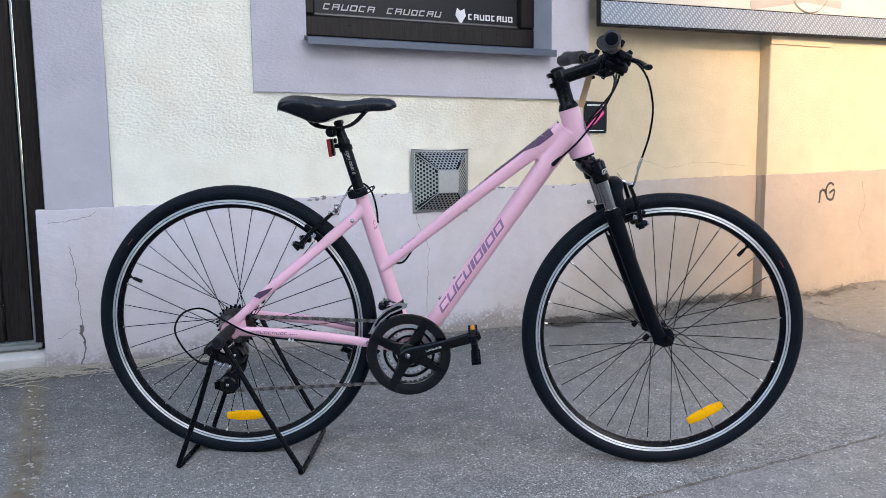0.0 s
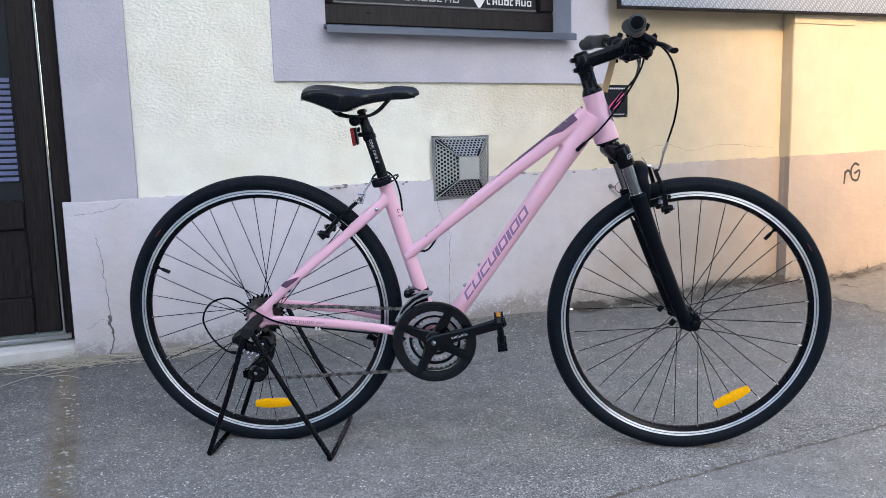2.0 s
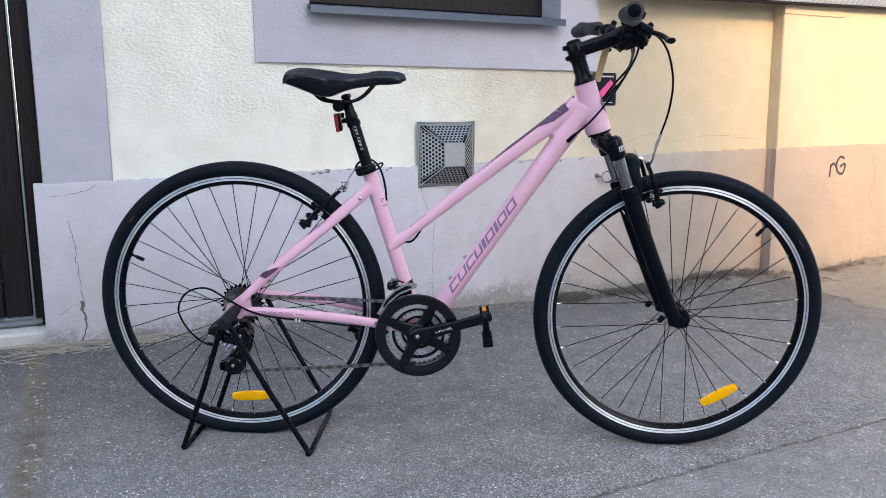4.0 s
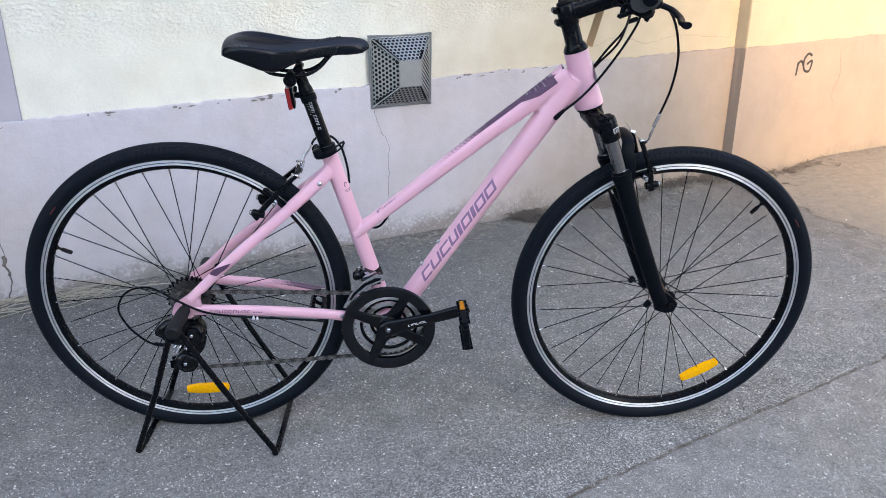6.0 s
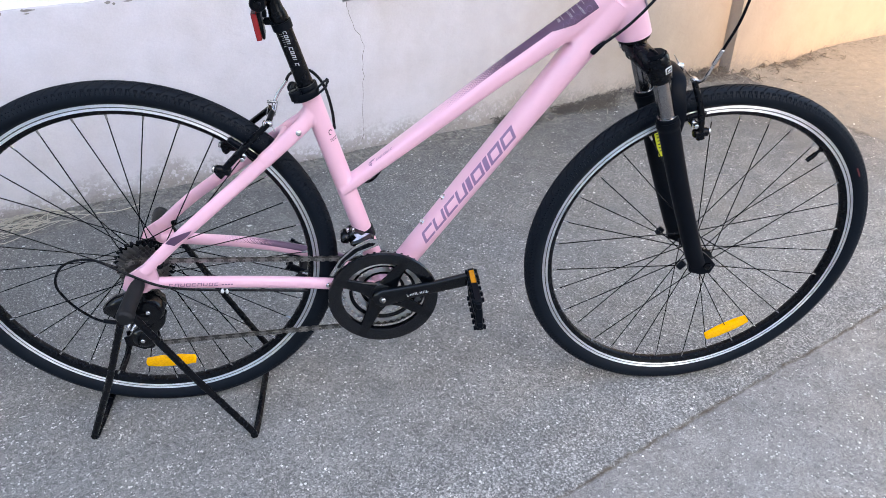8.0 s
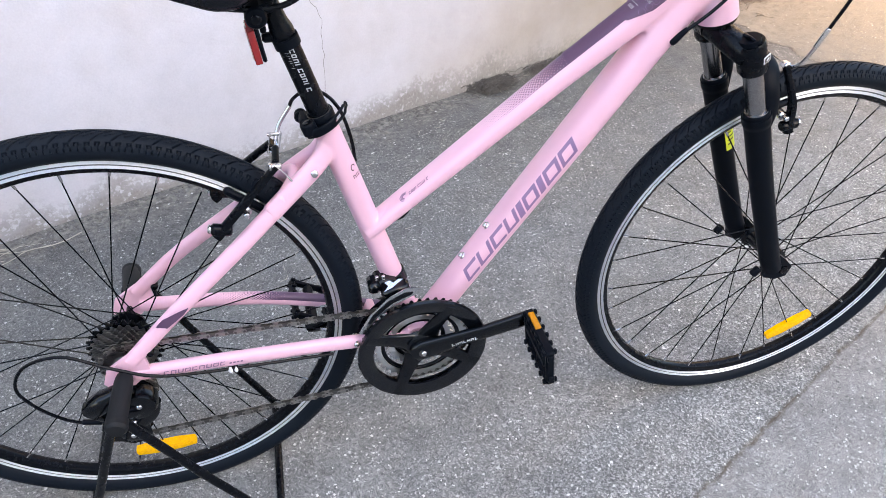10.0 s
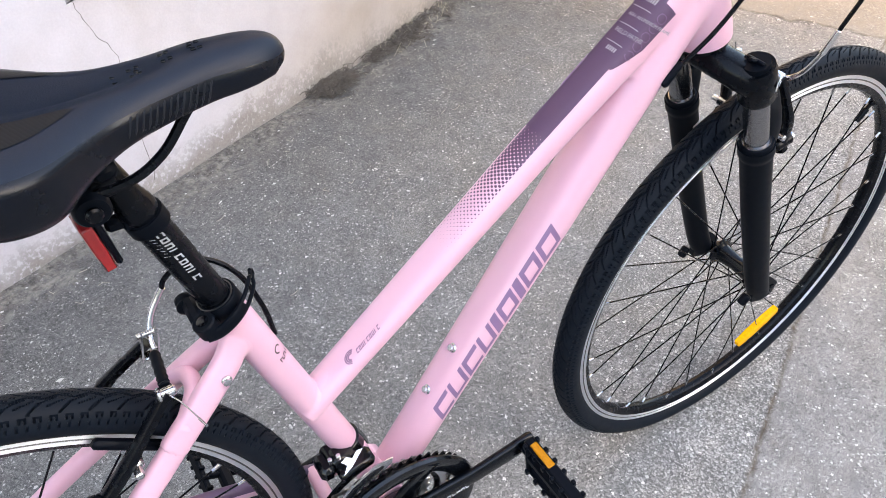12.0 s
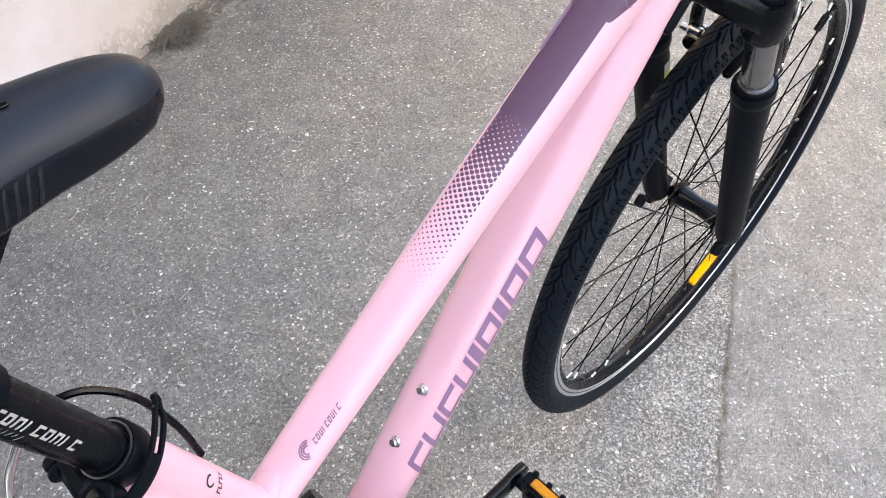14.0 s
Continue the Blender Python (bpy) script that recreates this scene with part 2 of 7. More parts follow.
def wood(name, colour):
    n = Nodes(name, 0.42, 0, 0.15)
    v = n.coord("Object", (60, 60, 3.2))
    g = n.noise(2.2, 6, 0.65, v, 1.2)
    h = n.noise(9, 3, 0.5, v)
    c = n.mix(n.ramp(g, (0.35, 0), (0.65, 1)), tuple(x * 0.45 for x in colour), tuple(x * 1.5 for x in colour))
    n.set("Base Color", n.mix(n.math("MULTIPLY", h, 0.4), c, colour))
    n.set("Roughness", n.math("MULTIPLY_ADD", g, 0.25, 0.30))
    n.bump(g, 0.4, 0.0008)
    return n.mat


DARKWOOD = wood("dark_brown_door_wood", (0.0150, 0.0125, 0.0128))
SILL = simple("blue_grey_sheet_metal", (0.07, 0.085, 0.115), 0.4, 0.4, vary=0.3, scale=25)
GALV = simple("galvanised_steel", (0.34, 0.355, 0.36), 0.40, 0.85, vary=0.25, scale=45)
HOLE = simple("dark_duct", (0.006, 0.006, 0.006), 0.9)
SIGNBOARD = simple("dark_sign_film", (0.007, 0.008, 0.011), 0.35, spec=0.2, vary=0.2, scale=20)
PRINT = simple("white_print", (0.62, 0.62, 0.63), 0.5)
PANELPRINT = simple("grey_panel_print", (0.36, 0.36, 0.37), 0.5)
PINKPRINT = simple("magenta_print", (0.62, 0.06, 0.22), 0.5)
PICTURE = simple("faded_banner_print", (0.50, 0.475, 0.43), 0.5, vary=0.18, scale=7)
PICTURE_B = simple("banner_print_brown", (0.36, 0.32, 0.295), 0.5, vary=0.3, scale=9)
BLIND = simple("blue_blind", (0.10, 0.12, 0.24), 0.5)
SADDLEPRINT = simple("dark_grey_saddle_print", (0.075, 0.075, 0.08), 0.45)
POSTPRINT = simple("grey_post_print", (0.34, 0.34, 0.35), 0.5)
SMALLPRINT = simple("mauve_small_print", (0.235, 0.135, 0.215), 0.5)
MOSS = simple("dry_moss", (0.125, 0.115, 0.078), 0.95, vary=0.4, scale=120)
MARKER = simple("black_marker", (0.03, 0.028, 0.028), 0.6)


def checker_plate():
    n = Nodes("checker_plate_print", 0.4, 0.25)
    v = n.coord("Object", (1, 1, 1))
    x, y, z = n.split(v)
    a = n.math("FRACT", n.math("MULTIPLY", n.math("ADD", x, z), 54))
    b = n.math("FRACT", n.math("MULTIPLY", n.math("SUBTRACT", x, z), 27))
    t = n.math("MULTIPLY", n.math("LESS_THAN", n.math("ABSOLUTE", n.math("SUBTRACT", a, 0.5)), 0.17), n.math("LESS_THAN", n.math("ABSOLUTE", n.math("SUBTRACT", b, 0.5)), 0.33))
    c = n.mix(t, n.mix(n.noise(14, 3), (0.17, 0.20, 0.245), (0.24, 0.27, 0.31)), (0.42, 0.46, 0.50))
    n.set("Base Color", c)
    return n.mat


CHECKER = checker_plate()

# bicycle surfaces
PINK_RGB, PURPLE_RGB = (0.715, 0.415, 0.515), (0.088, 0.043, 0.090)


def paint(name, extra=None):
    """Satin pink lacquer. extra(n) gives the mask of printed purple."""
    n = Nodes(name, 0.36, 0, 0.5, 0.35)
    g = n.noise(30, 3)
    c = n.mix(g, tuple(x * 0.97 for x in PINK_RGB), tuple(min(1, x * 1.03) for x in PINK_RGB))
    if extra:
        c = n.mix(extra(n), c, PURPLE_RGB)
    n.set("Base Color", c)
    n.set("Roughness", n.math("MULTIPLY_ADD", n.noise(14, 3), 0.10, 0.31))
    n.bump(n.noise(900, 2), 0.05, 0.0004)
    return n.mat


def halftone(start, full, top=0.25, half=0.13, end=9.0, pitch=0.0052, around=0.11):
    """Purple from `full` on, breaking up into dots towards `start`, in a band round the tube."""
    def mask(n):
        uv = n.split(n.coord("UV"))
        s, a = uv[0], uv[1]
        off = n.math("ABSOLUTE", n.math("SUBTRACT", a, top))
        band = n.math("LESS_THAN", off, half)
        p = n.math("DIVIDE", s, pitch)
        q = n.math("DIVIDE", n.math("MULTIPLY", a, around), pitch)
        fx = n.math("SUBTRACT", n.math("FRACT", n.math("ADD", p, q)), 0.5)
        fy = n.math("SUBTRACT", n.math("FRACT", n.math("SUBTRACT", p, q)), 0.5)
        d = n.math("SQRT", n.math("ADD", n.math("MULTIPLY", fx, fx), n.math("MULTIPLY", fy, fy)))
        grow = n.math("DIVIDE", n.math("SUBTRACT", s, start), full - start)
        dots = n.math("LESS_THAN", d, n.math("MULTIPLY", grow, 0.74))
        m = n.math("MULTIPLY", n.math("MULTIPLY", dots, band), n.math("GREATER_THAN", grow, 0.02))
        return n.math("MULTIPLY", m, n.math("LESS_THAN", s, end))
    return mask


PINK = paint("pink_lacquer")
PINK_TT = paint("pink_lacquer_halftone", halftone(0.206, 0.380, 0.25, 0.112, 9.0, 0.0051))
PINK_CS = paint("pink_lacquer_stay_halftone", halftone(0.105, 0.228, 0.25, 0.20, 0.42))
PURPLE = simple("purple_decal", PURPLE_RGB, 0.55, vary=0.06)
VIOLET = simple("violet_lettering", (0.225, 0.130, 0.245), 0.4, vary=0.05)
DIMVIOLET = simple("dim_violet_outline", (0.150, 0.085, 0.158), 0.5)
GREYPRINT = simple("grey_lettering", (0.33, 0.30, 0.33), 0.5)
RUBBER = simple("black_tyre_rubber", (0.0044, 0.0072, 0.0120), 0.52, spec=0.11, vary=0.25, scale=90, relief=0.0002)
REDPRINT = simple("red_tyre_mark", (0.085, 0.008, 0.014), 0.6)
BLACK = simple("satin_black_metal", (0.0022, 0.0030, 0.0048), 0.26, 0.0, 0.15, vary=0.2, scale=120)
MATT = simple("matt_black_plastic", (0.0020, 0.0034, 0.0062), 0.44, spec=0.08, vary=0.2, scale=150)
GLOSS = simple("gloss_black", (0.0018, 0.0026, 0.0042), 0.14, spec=0.30, vary=0.1)
GUARD = simple("black_chain_guard", (0.0026, 0.0034, 0.0052), 0.15, 0.0, 0.42, vary=0.15, scale=90)
GREYRUB = simple("dark_grey_rubber_grip", (0.022, 0.023, 0.026), 0.6, vary=0.15, scale=150)
STEEL = simple("bright_steel", (0.62, 0.62, 0.63), 0.24, 1.0, vary=0.1)
DARKSTEEL = simple("dark_steel_chain", (0.13, 0.127, 0.122), 0.38, 0.9, vary=0.3, scale=200)
CASSETTE = simple("nickel_sprocket", (0.17, 0.17, 0.172), 0.30, 0.95, vary=0.25, scale=180)
LINK = simple("bright_chain_plate", (0.30, 0.293, 0.282), 0.36, 0.95, vary=0.25, scale=200)
SLEEVE = simple("black_rubber_sleeve", (0.009, 0.0095, 0.011), 0.6, spec=0.2, vary=0.25, scale=120)
RINGSTEEL = simple("brushed_ring_steel", (0.72, 0.72, 0.73), 0.44, 1.0, vary=0.12, scale=120)
CHROME = simple("dark_chrome_stanchion", (0.27, 0.27, 0.275), 0.2, 1.0, vary=0.08, scale=30)


def machined():
    """Turned aluminium: fine rings round the axle spread its gloss across them."""
    n = Nodes("machined_rim_wall", 0.56, 1.0)
    n.set("Base Color", n.mix(n.noise(40, 3), (0.88, 0.90, 0.93), (0.94, 0.955, 0.975)))
    tan = n.nt.nodes.new("ShaderNodeTangent")
    tan.direction_type, tan.axis = "RADIAL", "Y"
    n.nt.links.new(tan.outputs[0], n.b.inputs["Tangent"])
    n.set("Anisotropic", 0.88)
    n.set("Anisotropic Rotation", 0.25)
    return n.mat


TRACK = machined()
GREYLINE = simple("grey_rim_line", (0.12, 0.12, 0.125), 0.4, 0.6)
SADDLERIB = simple("dull_saddle_rib", (0.011, 0.0125, 0.016), 0.5, spec=0.2)
SADDLETOP = simple("blue_black_saddle_cover", (0.0055, 0.0100, 0.0195), 0.42, spec=0.26, vary=0.15, scale=200, relief=0.0003)
SADDLESIDE = simple("shiny_black_saddle_side", (0.0025, 0.004, 0.0075), 0.25, spec=0.26, vary=0.1)
def ribbed():
    n = Nodes("ribbed_saddle_inlay", 0.4, 0, 0.16)
    x, y, z = n.split(n.coord())
    w = n.math("FRACT", n.math("MULTIPLY", n.math("ADD", x, n.math("MULTIPLY", y, 0.6)), 320))
    n.set("Base Color", n.mix(w, (0.004, 0.004, 0.005), (0.011, 0.012, 0.014)))
    n.bump(w, 0.6, 0.0006)
    return n.mat


INLAY = ribbed()


def prismatic(name, colour):
    """Moulded reflector plastic: small prisms behind a clear face."""
    n = Nodes(name, 0.24, 0, 0.3, 0.15)
    cell = n.voronoi(420, "Color")
    g = n.split(cell)[0]
    n.set("Base Color", n.mix(g, tuple(c * 0.84 for c in colour), tuple(min(1.0, c * 1.10) for c in colour)))
    n.bump(n.voronoi(420), 0.35, 0.0008)
    return n.mat


AMBER = prismatic("amber_reflector", (1.0, 0.455, 0.0))
ORANGE = prismatic("orange_pedal_reflector", (0.47, 0.185, 0.004))
REDLENS = simple("red_lamp_lens", (0.250, 0.012, 0.013), 0.20, vary=0.15, scale=200, coat=0.4)
LENSBAND = simple("pale_lens_middle", (0.36, 0.22, 0.20), 0.25, vary=0.15, scale=200, coat=0.5)
YELLOW = simple("yellow_green_sticker", (0.62, 0.66, 0.03), 0.5)
TAN = simple("tan_card_tag", (0.52, 0.36, 0.19), 0.7)


# ---- mesh helpers ----
def V(*p):
    return Vector(p)


class Mesh:
    """Collects vertices, faces, material slots and strip coordinates for one mesh."""

    def __init__(self):
        self.v, self.f, self.m, self.uv = [], [], [], []

    def add(self, verts, faces, mat=0, uvs=None):
        o = len(self.v)
        self.v += [tuple(p) for p in verts]
        for i, face in enumerate(faces):
            self.f.append(tuple(o + k for k in face))
            self.m.append(mat)
            self.uv.append(uvs[i] if uvs else None)
        return self

    def sweep(self, path, rad, n=14, mat=0, cap=True, side=(0, -1, 0), power=2.0, closed=False):
        """A tube along path. rad: number, or one number or (side, up) pair a point. side: the direction where the ring starts."""
        path = [Vector(p) for p in path]
        k = len(path)
        rads = [rad] * k if not isinstance(rad, (list, tuple)) or (isinstance(rad, tuple)) else list(rad)
        rads = [r if isinstance(r, tuple) else (r, r) for r in rads]
        rings, uvs, s, length = [], [], Vector(side), 0.0
        for i, p in enumerate(path):
            a, b = path[i - 1] if (i or closed) else p, path[(i + 1) % k] if (i < k - 1 or closed) else p
            t = (b - a).normalized()
            s = s - t * s.dot(t)
            if s.length < 1e-5:
                s = t.orthogonal()
            s.normalize()
            up = s.cross(t)
            if i:
                length += (p - path[i - 1]).length
            for j in range(n):
                ang = 2 * math.pi * j / n
                c, d = math.cos(ang), math.sin(ang)
                if power != 2.0:
                    h = (abs(c) ** power + abs(d) ** power) ** (-1 / power)
                    c, d = c * h, d * h
                rings.append(p + s * (c * rads[i][0]) - up * (-d * rads[i][1]))
            uvs.append(length)
        faces, fuv = [], []
        for i in range(k if closed else k - 1):
            i2 = (i + 1) % k
            for j in range(n):
                j2 = (j + 1) % n
                faces.append((i * n + j, i2 * n + j, i2 * n + j2, i * n + j2))
                fuv.append(((uvs[i], j / n), (uvs[i2], j / n), (uvs[i2], (j + 1) / n), (uvs[i], (j + 1) / n)))
        if cap and not closed:
            faces += [tuple(range(n)), tuple((k - 1) * n + j for j in range(n - 1, -1, -1))]
            fuv += [None, None]
        return self.add(rings, faces, mat, fuv)

    def lathe(self, profile, n=48, centre=(0, 0, 0), axis="y", mat=0, closed=True, mats=None):
        """Revolves (radius, along) pairs about an axis through centre."""
        k, c, verts = len(profile), Vector(centre), []
        for j in range(n):
            a = 2 * math.pi * j / n
            ca, sa = math.cos(a), math.sin(a)
            for r, h in profile:
                verts.append(c + (V(r * ca, h, r * sa) if axis == "y" else V(r * ca, r * sa, h) if axis == "z" else V(h, r * ca, r * sa)))
        o = len(self.v)
        self.v += [tuple(p) for p in verts]
        for j in range(n):
            j2 = (j + 1) % n
            for i in range(k if closed else k - 1):
                i2 = (i + 1) % k
                self.f.append((o + j * k + i, o + j * k + i2, o + j2 * k + i2, o + j2 * k + i))
                self.m.append(mats[i] if mats else mat)
                self.uv.append(None)
        return self

    def rod(self, a, b, r, n=12, mat=0, r2=None):
        return self.sweep([a, b], [r, r if r2 is None else r2], n, mat, side=(0.31, -0.9, 0.2))

    def bolt(self, a, b, r, mat=0, n=12):
        """A short turned piece with rounded ends."""
        a, b = Vector(a), Vector(b)
        d = (b - a).normalized() * min(r * 0.3, (b - a).length * 0.3)
        return self.sweep([a, a + d, b - d, b], [r * 0.75, r, r, r * 0.75], n, mat, side=(0.31, -0.9, 0.2))

    def box(self, centre, size, mat=0, bevel=0.002, rot=None):
        c, (x, y, z) = Vector(centre), (s / 2 for s in size)
        b = min(bevel, x * 0.9, y * 0.9, z * 0.9)
        verts, idx = [], {}
        for sx in (-1, 1):
            for sy in (-1, 1):
                for sz in (-1, 1):
                    for ax in range(3):
                        p = [sx * (x - b), sy * (y - b), sz * (z - b)]
                        p[ax] += (sx, sy, sz)[ax] * b
                        idx[sx, sy, sz, ax] = len(verts)
                        verts.append(Vector(p))
        faces = []
        for ax in range(3):
            o1, o2 = (ax + 1) % 3, (ax + 2) % 3
            for s in (-1, 1):
                loop = []
                for p, q in ((-1, -1), (1, -1), (1, 1), (-1, 1)):
                    k = [0, 0, 0]
                    k[ax], k[o1], k[o2] = s, p, q
                    loop.append(idx[k[0], k[1], k[2], ax])
                faces.append(tuple(loop if s > 0 else loop[::-1]))
            for p in (-1, 1):
                for q in (-1, 1):
                    ends = []
                    for s in (-1, 1):
                        k = [0, 0, 0]
                        k[ax], k[o1], k[o2] = s, p, q
                        ends.append((idx[k[0], k[1], k[2], o1], idx[k[0], k[1], k[2], o2]))
                    loop = (ends[0][0], ends[1][0], ends[1][1], ends[0][1])
                    faces.append(loop if p * q < 0 else loop[::-1])
        for sx in (-1, 1):
            for sy in (-1, 1):
                for sz in (-1, 1):
                    loop = tuple(idx[sx, sy, sz, a] for a in range(3))
                    faces.append(loop if sx * sy * sz > 0 else loop[::-1])
        if rot:
            verts = [rot @ p for p in verts]
        return self.add([c + p for p in verts], faces, mat)

    def prism(self, poly, origin, ex, ey, thick, mat=0):
        """A flat plate of outline poly (pairs along ex, ey), from origin out by thick along ex x ey."""
        o, ex, ey = Vector(origin), Vector(ex).normalized(), Vector(ey).normalized()
        ez = ex.cross(ey) * thick
        n = len(poly)
        area = sum(poly[i][0] * poly[(i + 1) % n][1] - poly[(i + 1) % n][0] * poly[i][1] for i in range(n))
        poly = poly if (area > 0) == (thick > 0) else poly[::-1]
        a = [o + ex * p + ey * q for p, q in poly]
        faces = [tuple(range(n))[::-1], tuple(range(n, 2 * n))] + [(i, (i + 1) % n, n + (i + 1) % n, n + i) for i in range(n)]
        return self.add(a + [p + ez for p in a], faces, mat)

    def loft(self, rings, mat=0, cap=True, mats=None):
        n, k = len(rings[0]), len(rings)
        faces = [(i * n + j, i * n + (j + 1) % n, (i + 1) * n + (j + 1) % n, (i + 1) * n + j) for i in range(k - 1) for j in range(n)]
        o = len(self.v)
        self.v += [tuple(p) for r in rings for p in r]
        for q, face in enumerate(faces):
            self.f.append(tuple(o + i for i in face))
            self.m.append(mats[q % n] if mats else mat)
            self.uv.append(None)
        if cap:
            for face in (tuple(range(n - 1, -1, -1)), tuple((k - 1) * n + j for j in range(n))):
                self.f.append(tuple(o + i for i in face))
                self.m.append(mat)
                self.uv.append(None)
        return self

    def data(self, name, mats, sharp=38):
        me = bpy.data.meshes.new(name)
        me.from_pydata(self.v, [], self.f)
        for m in mats if isinstance(mats, (list, tuple)) else [mats]:
            me.materials.append(m)
        me.polygons.foreach_set("material_index", self.m)
        me.polygons.foreach_set("use_smooth", [True] * len(self.f))
        if any(self.uv):
            layer = me.uv_layers.new(name="strip")
            flat = []
            for face, u in zip(self.f, self.uv):
                for i in range(len(face)):
                    flat += u[i] if u else (0.0, 0.0)
            layer.data.foreach_set("uv", flat)
        me.update()
        me.set_sharp_from_angle(angle=radians(sharp))
        return me


def part(name, mesh, mats, parent=None, label="", place=None, sharp=38):
    """Links a mesh as one object, under a thing or a part where parent is given."""
    ob = new(name, mesh.data(name, mats, sharp) if isinstance(mesh, Mesh) else mesh)
    if parent:
        ob.parent = parent
    if place is not None:
        ob.matrix_basis = place
    return tagged(ob, label) if label else ob


def smooth(points, n=6, closed=False):
    """A Catmull-Rom line through points (each may carry more than three numbers)."""
    p = [np.array(q, float) for q in points]
    k, out = len(p), []
    for i in range(k if closed else k - 1):
        a, b, c, d = (p[(i - 1) % k] if closed or i else p[0], p[i], p[(i + 1) % k], p[(i + 2) % k] if closed or i + 2 < k else p[-1])
        for j in range(n):
            t = j / n
            out.append(0.5 * (2 * b + (c - a) * t + (2 * a - 5 * b + 4 * c - d) * t * t + (3 * b - a - 3 * c + d) * t ** 3))
    if not closed:
        out.append(p[-1])
    return [Vector(q) for q in out] if len(p[0]) == 3 else out


def empty(name, m, label, category, group=""):
    ob = new(name)
    ob.empty_display_size = 0.05
    ob.matrix_world = m
    return tagged(ob, label, category, group)


# ---- the ground ----
WALL = pose(0.414, 1.187, 0, 0, 0, WALL_YAW)       # x along the wall, y into it
WM = WALL


def joint_y(u):
    """The joint in the asphalt runs at a slight angle to the wall."""
    return -1.491 + 0.055 * max(-4.0, min(6.0, u))


def ground_z(p):
    x, y = max(-8, min(8, p.x)), max(-8, min(8, p.y))
    return -0.031 * x + 0.035 * y


def spread(lo, hi, step, far):
    a = [lo + step * i for i in range(int(round((hi - lo) / step)) + 1)]
    g, d = step, 0.0
    left, right = [], []
    while d < far:
        g *= 1.35
        d += g
        left.append(lo - d)
        right.append(hi + d)
    return left[::-1] + a + right


def ease(a, b, x):
    t = max(0.0, min(1.0, (x - a) / (b - a)))
    return t * t * (3 - 2 * t)


def rise(u, y):
    """Earth banked against the wall, and the ramp of older asphalt beyond the pilaster."""
    off = max(0.0, -y - (0.06 if u > 1.84 else 0.0))
    wide = 0.05 + 0.62 * max(0.0, min(0.62, u - 1.30)) + 0.02 * noise.noise(V(u * 7, 3, 1))
    bank = 0.040 * ease(0.95, 1.35, u) * (1 - ease(0.0, wide, off)) * (1 + 0.35 * noise.noise(V(u * 9, y * 9, 4)))
    edge = 1.90 + 0.05 * noise.noise(V(y * 4, 2, 8)) + 0.02 * noise.noise(V(y * 17, 5, 8)) - 0.05 * max(0.0, -0.35 - y)
    ramp = (0.010 * ease(edge - 0.012, edge + 0.012, u) + 0.075 * ease(edge, edge + 0.75, u) * (1 - 0.75 * ease(0.1, 1.5, off))) * (1 - ease(1.3, 1.7, -y))
    return max(bank, ramp)


def ground_local(u, y):
    q = V(u, y, 0)
    z = ground_z(WM @ q) + 0.004 * noise.noise(q * 2.3) + 0.0016 * noise.noise(q * 9)
    return z + (rise(u, y) if u > 0.8 and y > -1.8 else 0.0) - (0.0015 if y < joint_y(u) else 0.0)


def build_ground():
    us = spread(-2.4, 4.2, 0.022, 140)
    ys = sorted(set(spread(-3.3, 0.1, 0.022, 140)))
    ys = sorted(set(ys + [-1.62 + 0.006 * i for i in range(72)]))
    verts = []
    for y in ys:
        for u in us:
            z = ground_local(u, y)
            wob = joint_y(u) + 0.006 * noise.noise(V(u * 4, 1, 3)) + 0.003 * noise.noise(V(u * 21, 7, 1))
            if abs(y - wob) < 0.0065 and -3 < u < 5:
                z -= 0.0025 * (0.6 + 0.6 * noise.noise(V(u * 13, 2, 2)))
            verts.append((u, y, z))
    n = len(us)
    faces = [(j * n + i, j * n + i + 1, (j + 1) * n + i + 1, (j + 1) * n + i) for j in range(len(ys) - 1) for i in range(n - 1)]
    me = bpy.data.meshes.new("ground")
    me.from_pydata(verts, [], faces)
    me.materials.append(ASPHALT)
    me.polygons.foreach_set("use_smooth", [True] * len(faces))
    ob = new("ground", me)
    ob.matrix_world = WM
    tagged(ob, "worn grey asphalt footway with pale chips", "ground", kind="structure")


build_ground()


def structure(name, mesh, mats, label, category, sharp=38):
    ob = part(name, mesh, mats, sharp=sharp)
    ob.matrix_world = WM
    return tagged(ob, label, category, kind="structure")


def slab(m, u0, u1, y0, y1, z0, z1, mat=0, bevel=0.003):
    m.box(((u0 + u1) / 2, (y0 + y1) / 2, (z0 + z1) / 2), (u1 - u0, y1 - y0, z1 - z0), mat, bevel)


# ---- the street wall ----
DOOR_R, WIN_L, WIN_R, WIN_Z, PIL = -1.327, -0.42, 0.65, 1.236, 1.851
wall = Mesh()
wall.prism([(DOOR_R + 0.004, -0.3), (PIL + 0.05, -0.3), (PIL + 0.05, 4.6), (WIN_R, 4.6), (WIN_R, WIN_Z - 0.04), (WIN_L, WIN_Z - 0.04), (WIN_L, 4.6), (DOOR_R + 0.004, 4.6)], (0, 0.012, 0), (1, 0, 0), (0, 0, 1), -0.41)
slab(wall, WIN_L, WIN_R, 0.013, 0.42, 2.7, 4.6)
slab(wall, PIL, 9.0, -0.055, 0.42, -0.3, 4.6, bevel=0.006)
slab(wall, -2.5, DOOR_R + 0.003, 0.013, 0.42, 2.35, 4.6)
slab(wall, -9.0, -2.5, 0.012, 0.42, -0.3, 4.6)
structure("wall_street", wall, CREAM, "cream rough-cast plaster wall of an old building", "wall")

